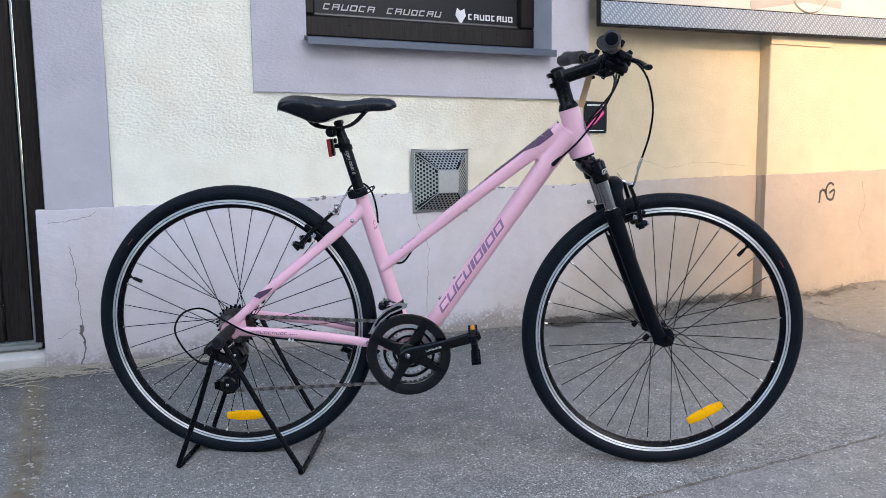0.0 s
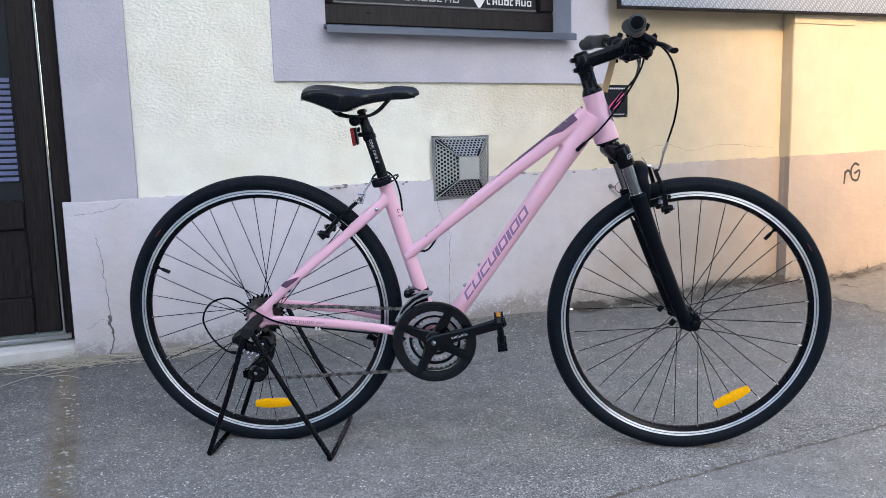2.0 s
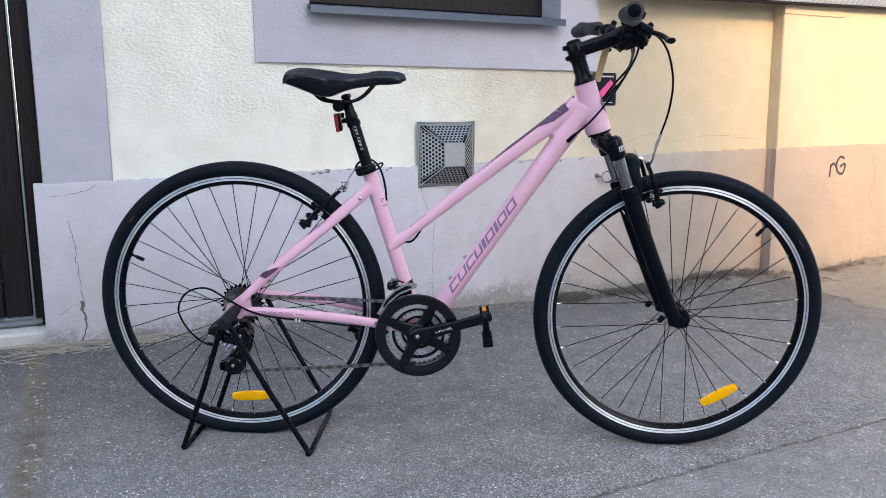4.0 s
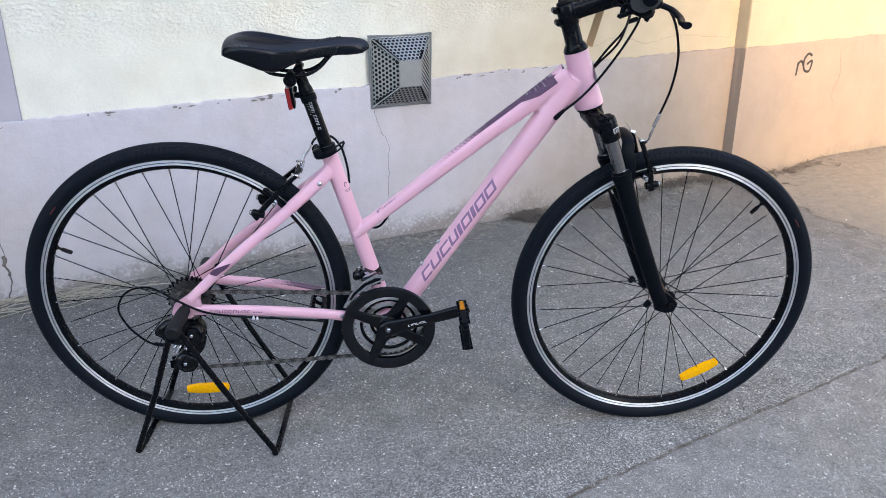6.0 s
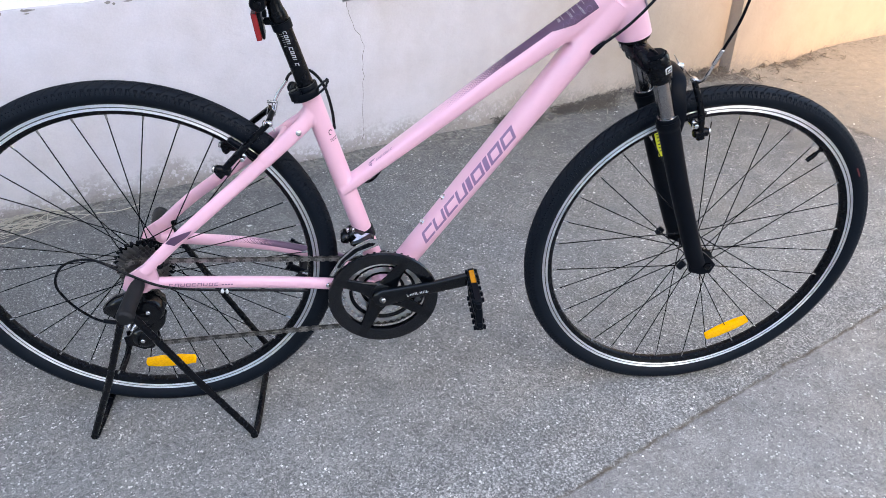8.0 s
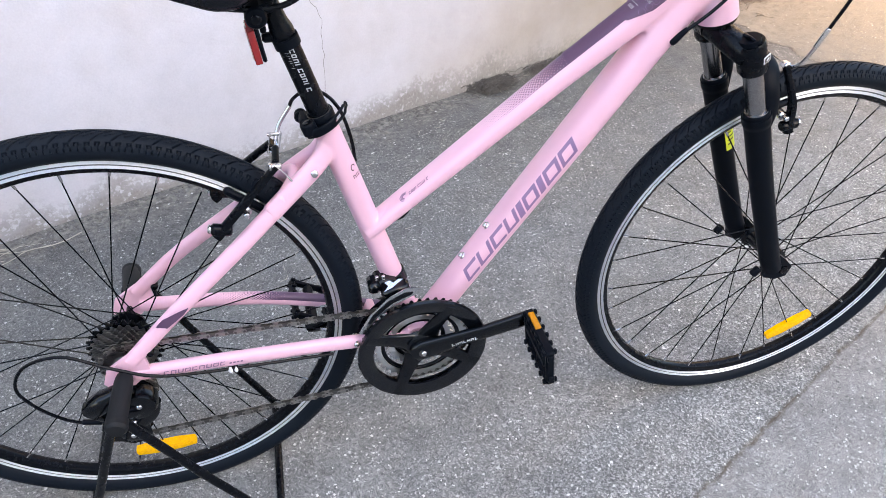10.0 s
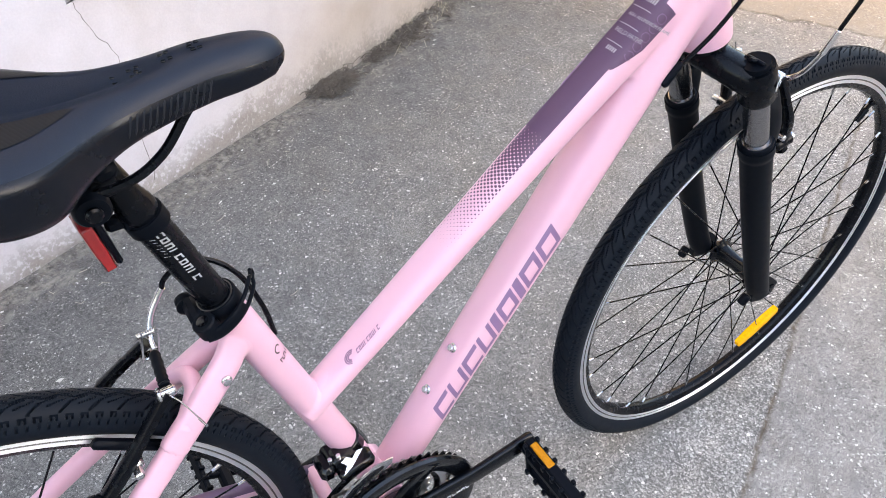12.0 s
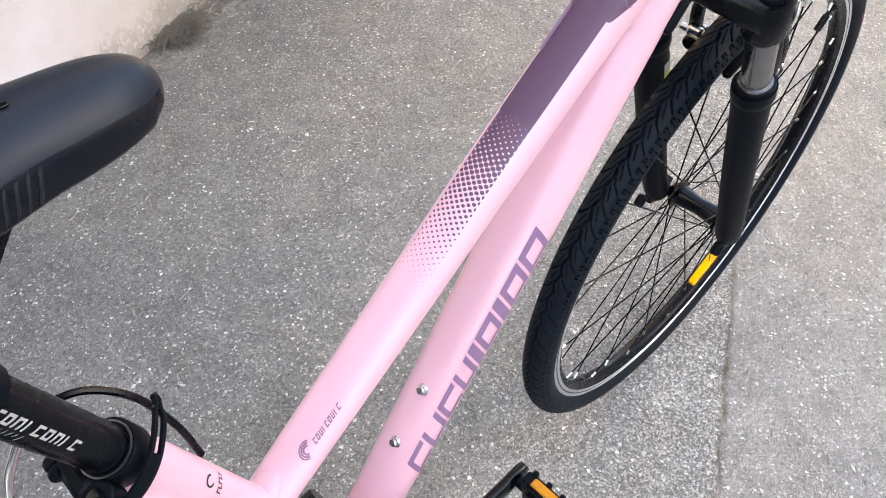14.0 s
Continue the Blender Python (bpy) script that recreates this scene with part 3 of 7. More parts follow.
band = Mesh()
slab(band, DOOR_R, -1.114, 0.002, 0.05, 0.3, 4.5)
band.prism([(WIN_L - 0.2, 1.004), (0.84, 1.004), (0.84, 4.0), (WIN_R - 0.002, 4.0), (WIN_R - 0.002, WIN_Z - 0.042), (WIN_L + 0.002, WIN_Z - 0.042), (WIN_L + 0.002, 4.0), (WIN_L - 0.2, 4.0)], (0, 0.002, 0), (1, 0, 0), (0, 0, 1), -0.39)
structure("trim_lilac", band, LILAC, "lilac painted plaster surrounds of door and window", "trim")


def plinth_top(u):
    base = 0.592 + (u + 1.35) * 0.0205
    return base + 0.006 * noise.noise(V(u * 6, 0, 0)) + 0.004 * noise.noise(V(u * 31, 2, 0)) - 0.010 * max(0.0, min(1.0, (noise.noise(V(u * 14, 5, 5)) - 0.30) * 6)) * (0.6 + 0.4 * noise.noise(V(u * 70, 1, 5)))


def plinth_piece(m, u0, u1, y):
    us = [u0 + (u1 - u0) * i / max(1, int((u1 - u0) / 0.012)) for i in range(max(1, int((u1 - u0) / 0.012)) + 1)]
    rows = []
    for u in us:
        t = plinth_top(u)
        rows.append([(u, y + 0.004, -0.3), (u, y, 0.1), (u, y, t - 0.006), (u, y + 0.004, t), (u, y + 0.03, t + 0.002), (u, y + 0.03, -0.3)])
    m.loft(rows)


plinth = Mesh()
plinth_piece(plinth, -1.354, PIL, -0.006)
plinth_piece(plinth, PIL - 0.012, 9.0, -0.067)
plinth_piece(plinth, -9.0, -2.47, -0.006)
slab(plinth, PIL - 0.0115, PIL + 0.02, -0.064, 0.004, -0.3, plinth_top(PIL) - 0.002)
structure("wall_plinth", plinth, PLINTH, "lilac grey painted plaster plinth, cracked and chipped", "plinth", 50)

cap_ = Mesh()
slab(cap_, PIL - 0.003, PIL + 0.40, -0.0605, -0.04, 1.290, 1.36, bevel=0.003)
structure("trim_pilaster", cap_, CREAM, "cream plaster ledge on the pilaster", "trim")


def crack(points, name="crack", wide=1.0):
    m = Mesh()
    path = []
    for p in smooth([(*q,) for q in points], 9):
        j = V(noise.noise(V(p[0] * 40, p[2] * 40, 1)), 0, noise.noise(V(p[0] * 40, p[2] * 40, 7))) * 0.009
        path.append(V(*p) + j)
    rr = [(0.0009 + 0.0012 * abs(noise.noise(p * 30))) * wide for p in path]
    m.sweep(path, rr, 5, side=(1, 0, 0))
    ob = part(name, m, CRACK)
    ob.matrix_world = WM
    tagged(ob, "thin dark crack in the painted plaster", "crack", kind="structure")


crack([(-1.262, -0.006, 0.47), (-1.249, -0.006, 0.40), (-1.244, -0.006, 0.31), (-1.238, -0.006, 0.22), (-1.241, -0.006, 0.18)], wide=0.9)
crack([(-1.241, -0.006, 0.18), (-1.230, -0.006, 0.13), (-1.232, -0.006, 0.09), (-1.243, -0.006, 0.05), (-1.240, -0.006, 0.00)], wide=2.4)
crack([(-1.244, -0.006, 0.175), (-1.266, -0.006, 0.178), (-1.290, -0.006, 0.160), (-1.318, -0.006, 0.153)], wide=0.5)
crack([(0.005, -0.006, 0.535), (0.03, -0.006, 0.45), (0.06, -0.006, 0.40), (0.055, -0.006, 0.25), (0.05, -0.006, 0.06)], wide=0.6)
crack([(0.98, 0.012, 0.69), (1.15, 0.012, 0.735), (1.3, 0.012, 0.70), (1.5, 0.012, 0.725), (1.82, 0.012, 0.70)], wide=0.35)
crack([(-1.32, -0.006, 0.55), (-1.22, -0.006, 0.56), (-1.17, -0.006, 0.585)], wide=0.7)
crack([(-1.243, -0.0045, 0.196), (-1.238, -0.0045, 0.176), (-1.246, -0.0045, 0.164)], wide=5.0)
crack([(-1.237, -0.0045, 0.162), (-1.233, -0.0045, 0.146), (-1.234, -0.0045, 0.132)], wide=4.0)
chips_ = Mesh()
edge_rng = random.Random(11)
for k in range(34):
    # flaked paint and crumbs along the ledge where the cream coat ends
    u = edge_rng.choice((edge_rng.uniform(-0.95, -0.1), edge_rng.gauss(-0.42, 0.07), edge_rng.uniform(0.25, 0.8)))
    w_, h_ = edge_rng.uniform(0.003, 0.016), edge_rng.uniform(0.0015, 0.005)
    z_ = plinth_top(u) + edge_rng.uniform(-0.010, 0.003)
    chips_.prism([(u - w_, z_), (u - w_ * 0.2, z_ - h_), (u + w_ * 0.8, z_ - h_ * 0.5), (u + w_, z_ + h_ * 0.4), (u + w_ * 0.1, z_ + h_)], (0, -0.0065, 0), (1, 0, 0), (0, 0, 1), 0.0012)
ob = part("flaked_edge", chips_, FLAKED)
ob.matrix_world = WM
tagged(ob, "grey patches of flaked paint along the top of the plinth", "flaked paint", kind="stuff")
crack([(2.52, -0.067, 0.62), (2.55, -0.067, 0.5), (2.51, -0.067, 0.40), (2.55, -0.067, 0.33)], wide=0.6)

# unseen blocks added opposite: they shape the sun's patch and close the place
over = Mesh()
over.prism([(-34.0, -1.5), (0.62, -1.5), (0.62, 6.2), (-1.18, 11.5), (-34.0, 11.5)], (0, -13.0, 0), (1, 0, 0), (0, 0, 1), 2.0)
slab(over, 6.4, 40.0, -15.0, -13.0, -1.5, 9.0, bevel=0.05)
slab(over, -34.0, 40.0, -40.0, -39.0, -1.5, 6.0, bevel=0.05)
structure("unseen_shade_blocks", over, OTHER, "unseen grey plaster blocks added to shape the sunlight", "building")

# ---- door ----
door = Mesh()
slab(door, -2.5, -2.41, 0.10, 0.20, 0.1, 2.35)
slab(door, -1.390, -1.30, 0.10, 0.20, 0.1, 2.35, bevel=0.006)
slab(door, -2.41, -1.39, 0.10, 0.20, 2.26, 2.35)
structure("door_1", door, DARKWOOD, "dark brown wooden shop door frame", "door")
leaf = Mesh()
slab(leaf, -2.405, -2.29, 0.115, 0.165, 0.13, 2.25, bevel=0.006)
slab(leaf, -1.483, -1.397, 0.115, 0.165, 0.13, 2.25, bevel=0.006)
slab(leaf, -2.29, -1.483, 0.115, 0.165, 0.13, 0.26, bevel=0.006)
slab(leaf, -2.29, -1.483, 0.115, 0.165, 0.50, 0.60, bevel=0.006)
slab(leaf, -2.29, -1.483, 0.115, 0.165, 2.13, 2.25, bevel=0.006)
slab(leaf, -2.29, -1.483, 0.130, 0.155, 0.26, 0.50)
d1 = tagged(part("door_leaf", leaf, DARKWOOD, place=WM), "dark brown closed shop door with glass above a panel", "door", kind="structure")
glass_n = Nodes("window_glass", 0.04, 0, 0.5)
glass_n.set("Base Color", (0.012, 0.014, 0.018))
DARKGLASS = glass_n.mat
part("pane", Mesh().box((-1.887, 0.146, 1.365), (0.81, 0.008, 1.53), 0, 0.001), DARKGLASS, d1)
for i in range(17):
    part("slat", Mesh().box((-1.887, 0.135, 0.675 + i * 0.021), (0.79, 0.006, 0.014), 0, 0.001), BLIND, d1)
part("strip", Mesh().box((-1.3935, 0.098, 1.2), (0.006, 0.006, 2.2), 0, 0.001), GALV, d1, "pale draught strip")
part("threshold", Mesh().box((-1.93, 0.10, 0.117), (1.12, 0.05, 0.016), 0, 0.003), GALV, d1, "bright metal threshold")
step = Mesh()
slab(step, -2.52, -1.352, 0.0, 0.25, -0.2, 0.100, bevel=0.01)
structure("step_1", step, CONCRETE, "pale concrete doorstep", "step")

# ---- window ----
win = Mesh()
Y0 = 0.147
slab(win, WIN_L, WIN_R, Y0, Y0 + 0.07, WIN_Z, WIN_Z + 0.085, bevel=0.008)
slab(win, WIN_L, WIN_L + 0.075, Y0, Y0 + 0.07, WIN_Z + 0.085, 2.7, bevel=0.008)
slab(win, WIN_R - 0.075, WIN_R, Y0, Y0 + 0.07, WIN_Z + 0.085, 2.7, bevel=0.008)
w1 = structure("window_1", win, DARKWOOD, "dark brown window frame with a black lettered panel", "window")
part("panel", Mesh().box(((WIN_L + WIN_R) / 2, Y0 + 0.035, 1.92), (WIN_R - WIN_L - 0.14, 0.02, 1.35), 0, 0.004), SIGNBOARD, w1, "black sign panel")
part("panel_trim", Mesh().box(((WIN_L + WIN_R) / 2, Y0 + 0.026, WIN_Z + 0.092), (WIN_R - WIN_L - 0.15, 0.012, 0.010), 0, 0.003), GREYLINE, w1)
for x in (-0.20, 0.47):
    part("drain_slot", Mesh().box((x, Y0 - 0.001, WIN_Z + 0.052), (0.026, 0.004, 0.005), 0, 0.001), HOLE, w1)
sill = Mesh()
sill.loft([[(u, 0.16, 1.240), (u, -0.042, 1.207), (u, -0.046, 1.203), (u, -0.046, 1.178), (u, -0.042, 1.178), (u, -0.040, 1.200), (u, 0.16, 1.196)] for u in (WIN_L - 0.006, WIN_R - 0.006)])
part("window_sill", sill, SILL, w1, "blue-grey folded sheet metal sill", sharp=20)
# names of makers on the panel, as plain slanted shapes
zb = 1.348
for u0, n_, w_, kind_ in ((-0.309, 6, 0.037, 0), (-0.04, 7, 0.0355, 0), (0.333, 8, 0.0278, 1)):
    for i in range(n_):
        u, lean, wide, bar = u0 + i * w_, (0.34, 0.0)[kind_], w_ * 0.78, (0.0052, 0.0058)[kind_]
        mark = Mesh()
        for k_, (xa, xb, za, zb_) in enumerate(((0, bar, 0, 0.024), (bar, wide - bar, 0.0192, 0.024), (bar, wide - bar, 0, 0.0048), (wide - bar, wide, 0, 0.024), (bar, wide - bar, 0.0098, 0.0142))):
            if k_ != ((3, 2, 1, 4)[i % 4]) and (k_ != 4 or i % 2):
                mark.prism([(u + xa + za * lean, zb + za), (u + xb + za * lean, zb + za), (u + xb + zb_ * lean, zb + zb_), (u + xa + zb_ * lean, zb + zb_)], (0, Y0 + 0.0245, 0), (1, 0, 0), (0, 0, 1), 0.001)
        part("print_shape", mark, PANELPRINT if not kind_ else PRINT, w1)
part("print_emblem", Mesh().prism([(0.280, zb + 0.045), (0.297, zb + 0.034), (0.314, zb + 0.045), (0.322, zb + 0.015), (0.297, zb - 0.022), (0.272, zb + 0.015)], (0, Y0 + 0.0245, 0), (1, 0, 0), (0, 0, 1), 0.001), PRINT, w1)

# ---- vent ----
vent = empty("wall_vent", WM @ pose(0, -0.006, 0), "galvanised perforated pyramid vent cover on the wall", "vent")
A, B_, C_, D_ = V(-0.003, 0, 0.786), V(0.24, 0, 0.787), V(0.236, 0, 0.538), V(0.0, 0, 0.538)
cen = (A + B_ + C_ + D_) / 4
dep = V(0, -0.082, 0)
inner = [cen + (p - cen) * 0.36 + dep for p in (A, B_, C_, D_)]
outer = [A, B_, C_, D_]
for i in range(4):
    a, b, c, d = outer[i], outer[(i + 1) % 4], inner[(i + 1) % 4], inner[i]
    ex = (b - a).normalized()
    nz = ex.cross((d - a)).normalized()
    ey = nz.cross(ex)
    if ey.dot(d - a) < 0:
        ey = -ey
    m = Mesh()
    w_, h_ = (b - a).length, (d - a).dot(ey)
    s0, s1 = (d - a).dot(ex), (c - a).dot(ex)
    P = 0.0158
    for r in range(int(h_ / (P * 0.866)) + 1):
        y = P * 0.55 + r * P * 0.866
        lo, hi = s0 * y / h_, w_ + (s1 - w_) * y / h_
        for q in range(-1, int(w_ / P) + 2):
            x = q * P + (P / 2 if r % 2 else 0)
            if x < lo + P * 0.55 or x > hi - P * 0.55 or y > h_ - P * 0.45:
                continue
            ro, ri = P * 0.578, P * 0.36
            pts = [a + ex * (x + rr_ * math.sin(k * math.pi / 3)) + ey * (y + rr_ * math.cos(k * math.pi / 3)) for rr_ in (ro, ri) for k in range(6)]
            m.add(pts, [(k, (k + 1) % 6, 6 + (k + 1) % 6, 6 + k) for k in range(6)])
    for p, q, rr_ in ((a, b, 0.0045), (a, d, 0.0042), (d, c, 0.003)):
        m.sweep([p, q], (rr_, rr_ * 0.5), 6)
    part("perforated_side", m, GALV, vent)
part("centre_plate", Mesh().prism([(p.x, p.z) for p in inner], (0, -0.082, 0), (1, 0, 0), (0, 0, 1), 0.002), GALV, vent)
part("rim_flange", Mesh().sweep([A, B_, C_, D_], (0.008, 0.002), 6, closed=True, side=(0, 0, 1)), GALV, vent)
part("duct_backing", Mesh().box(cen + V(0, -0.002, 0), (0.225, 0.003, 0.235), 0, 0.001), HOLE, vent, "dark duct behind")

# ---- signs, hook, scribble ----
poster = empty("small_sign", WM @ pose(0.8815, 0.008, 0.93), "small black wall sign with a magenta shape", "sign")
part("plate", Mesh().box((0, 0, 0), (0.122, 0.005, 0.140), 0, 0.0015), SIGNBOARD, poster)
for i in range(9):
    part("print_bar", Mesh().box((-0.042 + i * 0.0105, -0.0032, 0.054), (0.0075, 0.001, 0.007), 0, 0.0002), PRINT, poster)
part("print_bar", Mesh().box((0.0, -0.0032, -0.058), (0.085, 0.001, 0.003), 0, 0.0002), PRINT, poster)
part("arrow_shape", Mesh().prism([(-0.048, -0.05), (-0.005, -0.03), (0.047, 0.02), (0.030, 0.042), (-0.035, -0.02)], (0, -0.0028, 0), (1, 0, 0), (0, 0, 1), 0.001), PINKPRINT, poster)
for sx in (-1, 1):
    for sz in (-1, 1):
        part("screw", Mesh().bolt((0.055 * sx, -0.002, 0.064 * sz), (0.055 * sx, -0.005, 0.064 * sz), 0.003), STEEL, poster)

banner = empty("banner_sign", WM @ pose(0.829, -0.085, 1.310, 0, -1.06, 0), "large printed banner board with a metal-plate pattern", "sign")
part("board", Mesh().box((1.6, 0.012, 0.60), (3.2, 0.018, 1.2), 0, 0.003), SIGNBOARD, banner)
part("plate_print", Mesh().box((1.6, 0.0, 0.059), (3.18, 0.004, 0.094), 0, 0.001), CHECKER, banner)
part("picture_print", Mesh().box((1.6, 0.0, 0.645), (3.17, 0.004, 1.07), 0, 0.001), PICTURE, banner)
part("picture_shape", Mesh().sweep([V(1.23 + 0.13 * math.cos(a * math.pi / 16), -0.002, 0.225 + 0.115 * math.sin(a * math.pi / 16)) for a in range(32)], (0.008, 0.0015), 6, closed=True, side=(0, 0, 1)), PICTURE_B, banner)
part("picture_shape", Mesh().sweep([V(0.85, -0.002, 0.13), V(1.0, -0.002, 0.15), V(1.2, -0.002, 0.18), V(1.45, -0.002, 0.16)], (0.02, 0.0015), 6, side=(0, 0, 1)), PICTURE_B, banner)
part("frame_edge", Mesh().box((1.6, -0.001, 0.004), (3.2, 0.014, 0.008), 0, 0.002), DARKWOOD, banner)
part("frame_edge", Mesh().box((0.004, -0.001, 0.6), (0.009, 0.014, 1.2), 0, 0.002), DARKWOOD, banner)

hook = empty("wall_hook", WM @ pose(0.843, -0.006, 0.555), "small grey iron ring hook on the plinth", "hook")
part("plate", Mesh().lathe([(0.0, 0.0), (0.010, 0.0), (0.010, -0.004), (0.0, -0.006)], 16, closed=False), DARKSTEEL, hook)
part("hook_arm", Mesh().sweep(smooth([(0, 0, 0), (0.004, -0.014, -0.002), (0.016, -0.020, -0.003)], 5), 0.0042, 8, side=(0, 0, 1)), DARKSTEEL, hook)
part("ring", Mesh().sweep([V(0.040 + 0.0225 * math.cos(a * math.pi / 16), -0.022 - 0.008 * math.cos(a * math.pi / 16), -0.006 + 0.0235 * math.sin(a * math.pi / 16)) for a in range(32)], (0.0065, 0.0016), 8, closed=True, side=(0, 1, 0)), MATT, hook, "dark iron ring")

tag_ = Mesh()
for pts in ([(-0.045, 0, 0.02), (-0.05, 0, -0.045)], [(-0.05, 0, 0.0), (-0.03, 0, 0.022), (-0.012, 0, 0.012), (-0.008, 0, -0.002)],
            [(0.05, 0, 0.045), (0.02, 0, 0.055), (-0.005, 0, 0.025), (0.005, 0, -0.02), (0.04, 0, -0.03), (0.055, 0, 0.0), (0.052, 0, 0.02), (0.02, 0, 0.005)]):
    tag_.sweep(smooth(pts, 6), (0.006, 0.0008), 6, side=(0, 0, 1))
ob = part("scribble", tag_, MARKER)
ob.matrix_world = WM @ pose(2.262, -0.0675, 0.555)
tagged(ob, "black marker scribble on the plinth", "scribble")

# ---- the bicycle: x forward, y to its left, z up, from the rear wheel's foot ----
BIKE = pose(0, 0.024, 0, 4.1, 1.75, -1.0)
bike = empty("bicycle", BIKE, "pink step-through trekking bicycle with black parts", "bicycle")
RA, FA, BB = V(0.006, 0, 0.3435), V(1.070, 0, 0.348), V(0.440, 0, 0.293)
HT_T, HT_B = V(0.8105, 0, 0.893), V(0.8495, 0, 0.784)
STEER = (HT_T - HT_B).normalized()
ST_DIR = V(-0.309, 0, 0.951)
CLAMP = V(0.313, 0, 0.684)


class Tube:
    """A straight tube with a radius (side, up) at each of its points."""

    def __init__(self, path, rads, power=2.0, n=32):
        self.path, self.rads, self.power, self.n = [Vector(p) for p in path], [r if isinstance(r, tuple) else (r, r) for r in rads], power, n
        p0 = self.path[0]
        self.at = [(p - p0).length for p in self.path]
        self.t = (self.path[-1] - p0).normalized()
        s = V(0, -1, 0)
        self.s = (s - self.t * s.dot(self.t)).normalized()
        self.up = self.s.cross(self.t)

    def mesh(self):
        return Mesh().sweep(self.path, self.rads, self.n, power=self.power)

    def point(self, along, degrees, off):
        """A point over the surface: metres along, degrees round (0 near side, 90 top)."""
        r1 = float(np.interp(along, self.at, [r[0] for r in self.rads])) + off
        r2 = float(np.interp(along, self.at, [r[1] for r in self.rads])) + off
        a = radians(degrees)
        c, d = math.cos(a), math.sin(a)
        h = (abs(c) ** self.power + abs(d) ** self.power) ** (-1 / self.power)
        k = 0
        while k < len(self.at) - 2 and along > self.at[k + 1]:
            k += 1
        f = (along - self.at[k]) / (self.at[k + 1] - self.at[k])
        return self.path[k].lerp(self.path[k + 1], f) + self.s * (c * h * r1) + self.up * (d * h * r2)


def glyphs(m, tube, s0, step_, n_, a0, a1, slant, thick, off):
    """Thin-stroked letter-sized shapes along a tube; no letters."""
    f_ = 0.24
    for i in range(n_):
        b, w_ = s0 + step_ * i, step_ * 0.74
        turn = a1 - a0
        kind_ = i % 4
        patch(m, tube, b, b + thick, a0, a1, slant, off, na=4, ns=1)
        if kind_ != 3:
            patch(m, tube, b, b + w_, a0, a0 + turn * f_, slant * f_, off, na=2, ns=1)
        if kind_ in (0, 1):
            patch(m, tube, b + slant * (1 - f_), b + w_ + slant * (1 - f_), a1 - turn * f_, a1, slant * f_, off, na=2, ns=1)
        if kind_ in (1, 2):
            patch(m, tube, b + w_ - thick, b + w_, a0, a1, slant, off, na=4, ns=1)


def patch(m, tube, s0, s1, a0, a1, slant=0.0, off=0.0005, na=6, ns=4):
    """A thin print lying on a tube, between s0 and s1 along it and a0 and a1 degrees round it."""
    n = na + 1
    verts = [tube.point(s0 + (s1 - s0) * i / ns + slant * j / na, a0 + (a1 - a0) * j / na, off) for i in range(ns + 1) for j in range(n)]
    m.add(verts, [(i * n + j, (i + 1) * n + j, (i + 1) * n + j + 1, i * n + j + 1) for i in range(ns) for j in range(na)])


# frame
ST = Tube([BB, BB.lerp(CLAMP, 0.5), CLAMP], [0.0175, 0.0172, 0.0172], n=28)
fr = part("frame", ST.mesh(), PINK, bike, "satin pink aluminium frame")
part("bottom_bracket_shell", Mesh().sweep([BB + V(0, -0.037, 0), BB + V(0, -0.036, 0), BB + V(0, 0.036, 0), BB + V(0, 0.037, 0)], [0.019, 0.0215, 0.0215, 0.019], 24, side=(1, 0, 0)), PINK, fr)
ht = [HT_T + STEER * 0.001, HT_T, HT_T.lerp(HT_B, 0.06), HT_T.lerp(HT_B, 0.35), HT_T.lerp(HT_B, 0.7), HT_T.lerp(HT_B, 0.95), HT_B, HT_B - STEER * 0.001]
part("head_tube", Mesh().sweep(ht, [0.0225, 0.0240, 0.0245, 0.0250, 0.0275, 0.0295, 0.0295, 0.0280], 32), PINK, fr)
T0, T1, T2 = V(0.373, 0, 0.499), V(0.634, 0, 0.715), V(0.800, 0, 0.845)
TT = Tube([T0, T0.lerp(T1, 0.5), T1, T1.lerp(T2, 0.45), T1.lerp(T2, 0.8), T2], [(0.0200, 0.0112), (0.0206, 0.0138), (0.0209, 0.0165), (0.0210, 0.0178), (0.0213, 0.0205), (0.0220, 0.0245)], 2.7, 40)
part("top_tube", TT.mesh(), PINK_TT, fr)
D0, D1 = V(0.450, 0, 0.286), V(0.813, 0, 0.837)
DT = Tube([D0, D0.lerp(D1, 0.3), D0.lerp(D1, 0.6), D0.lerp(D1, 0.85), D1], [(0.0265, 0.0195), (0.0268, 0.0205), (0.0285, 0.0215), (0.0275, 0.0238), (0.0255, 0.0280)], 2.2, 36)
part("down_tube", DT.mesh(), PINK, fr)
# fillets where tubes meet
part("weld_fillet", Mesh().sweep(smooth([(0.358, 0, 0.540), (0.374, 0, 0.510), (0.398, 0, 0.516)], 6), (0.0170, 0.0120), 16), PINK, fr)
part("weld_fillet", Mesh().sweep(smooth([(0.396, 0, 0.430), (0.378, 0, 0.500), (0.408, 0, 0.528)], 6), (0.0160, 0.0115), 16), PINK, fr)


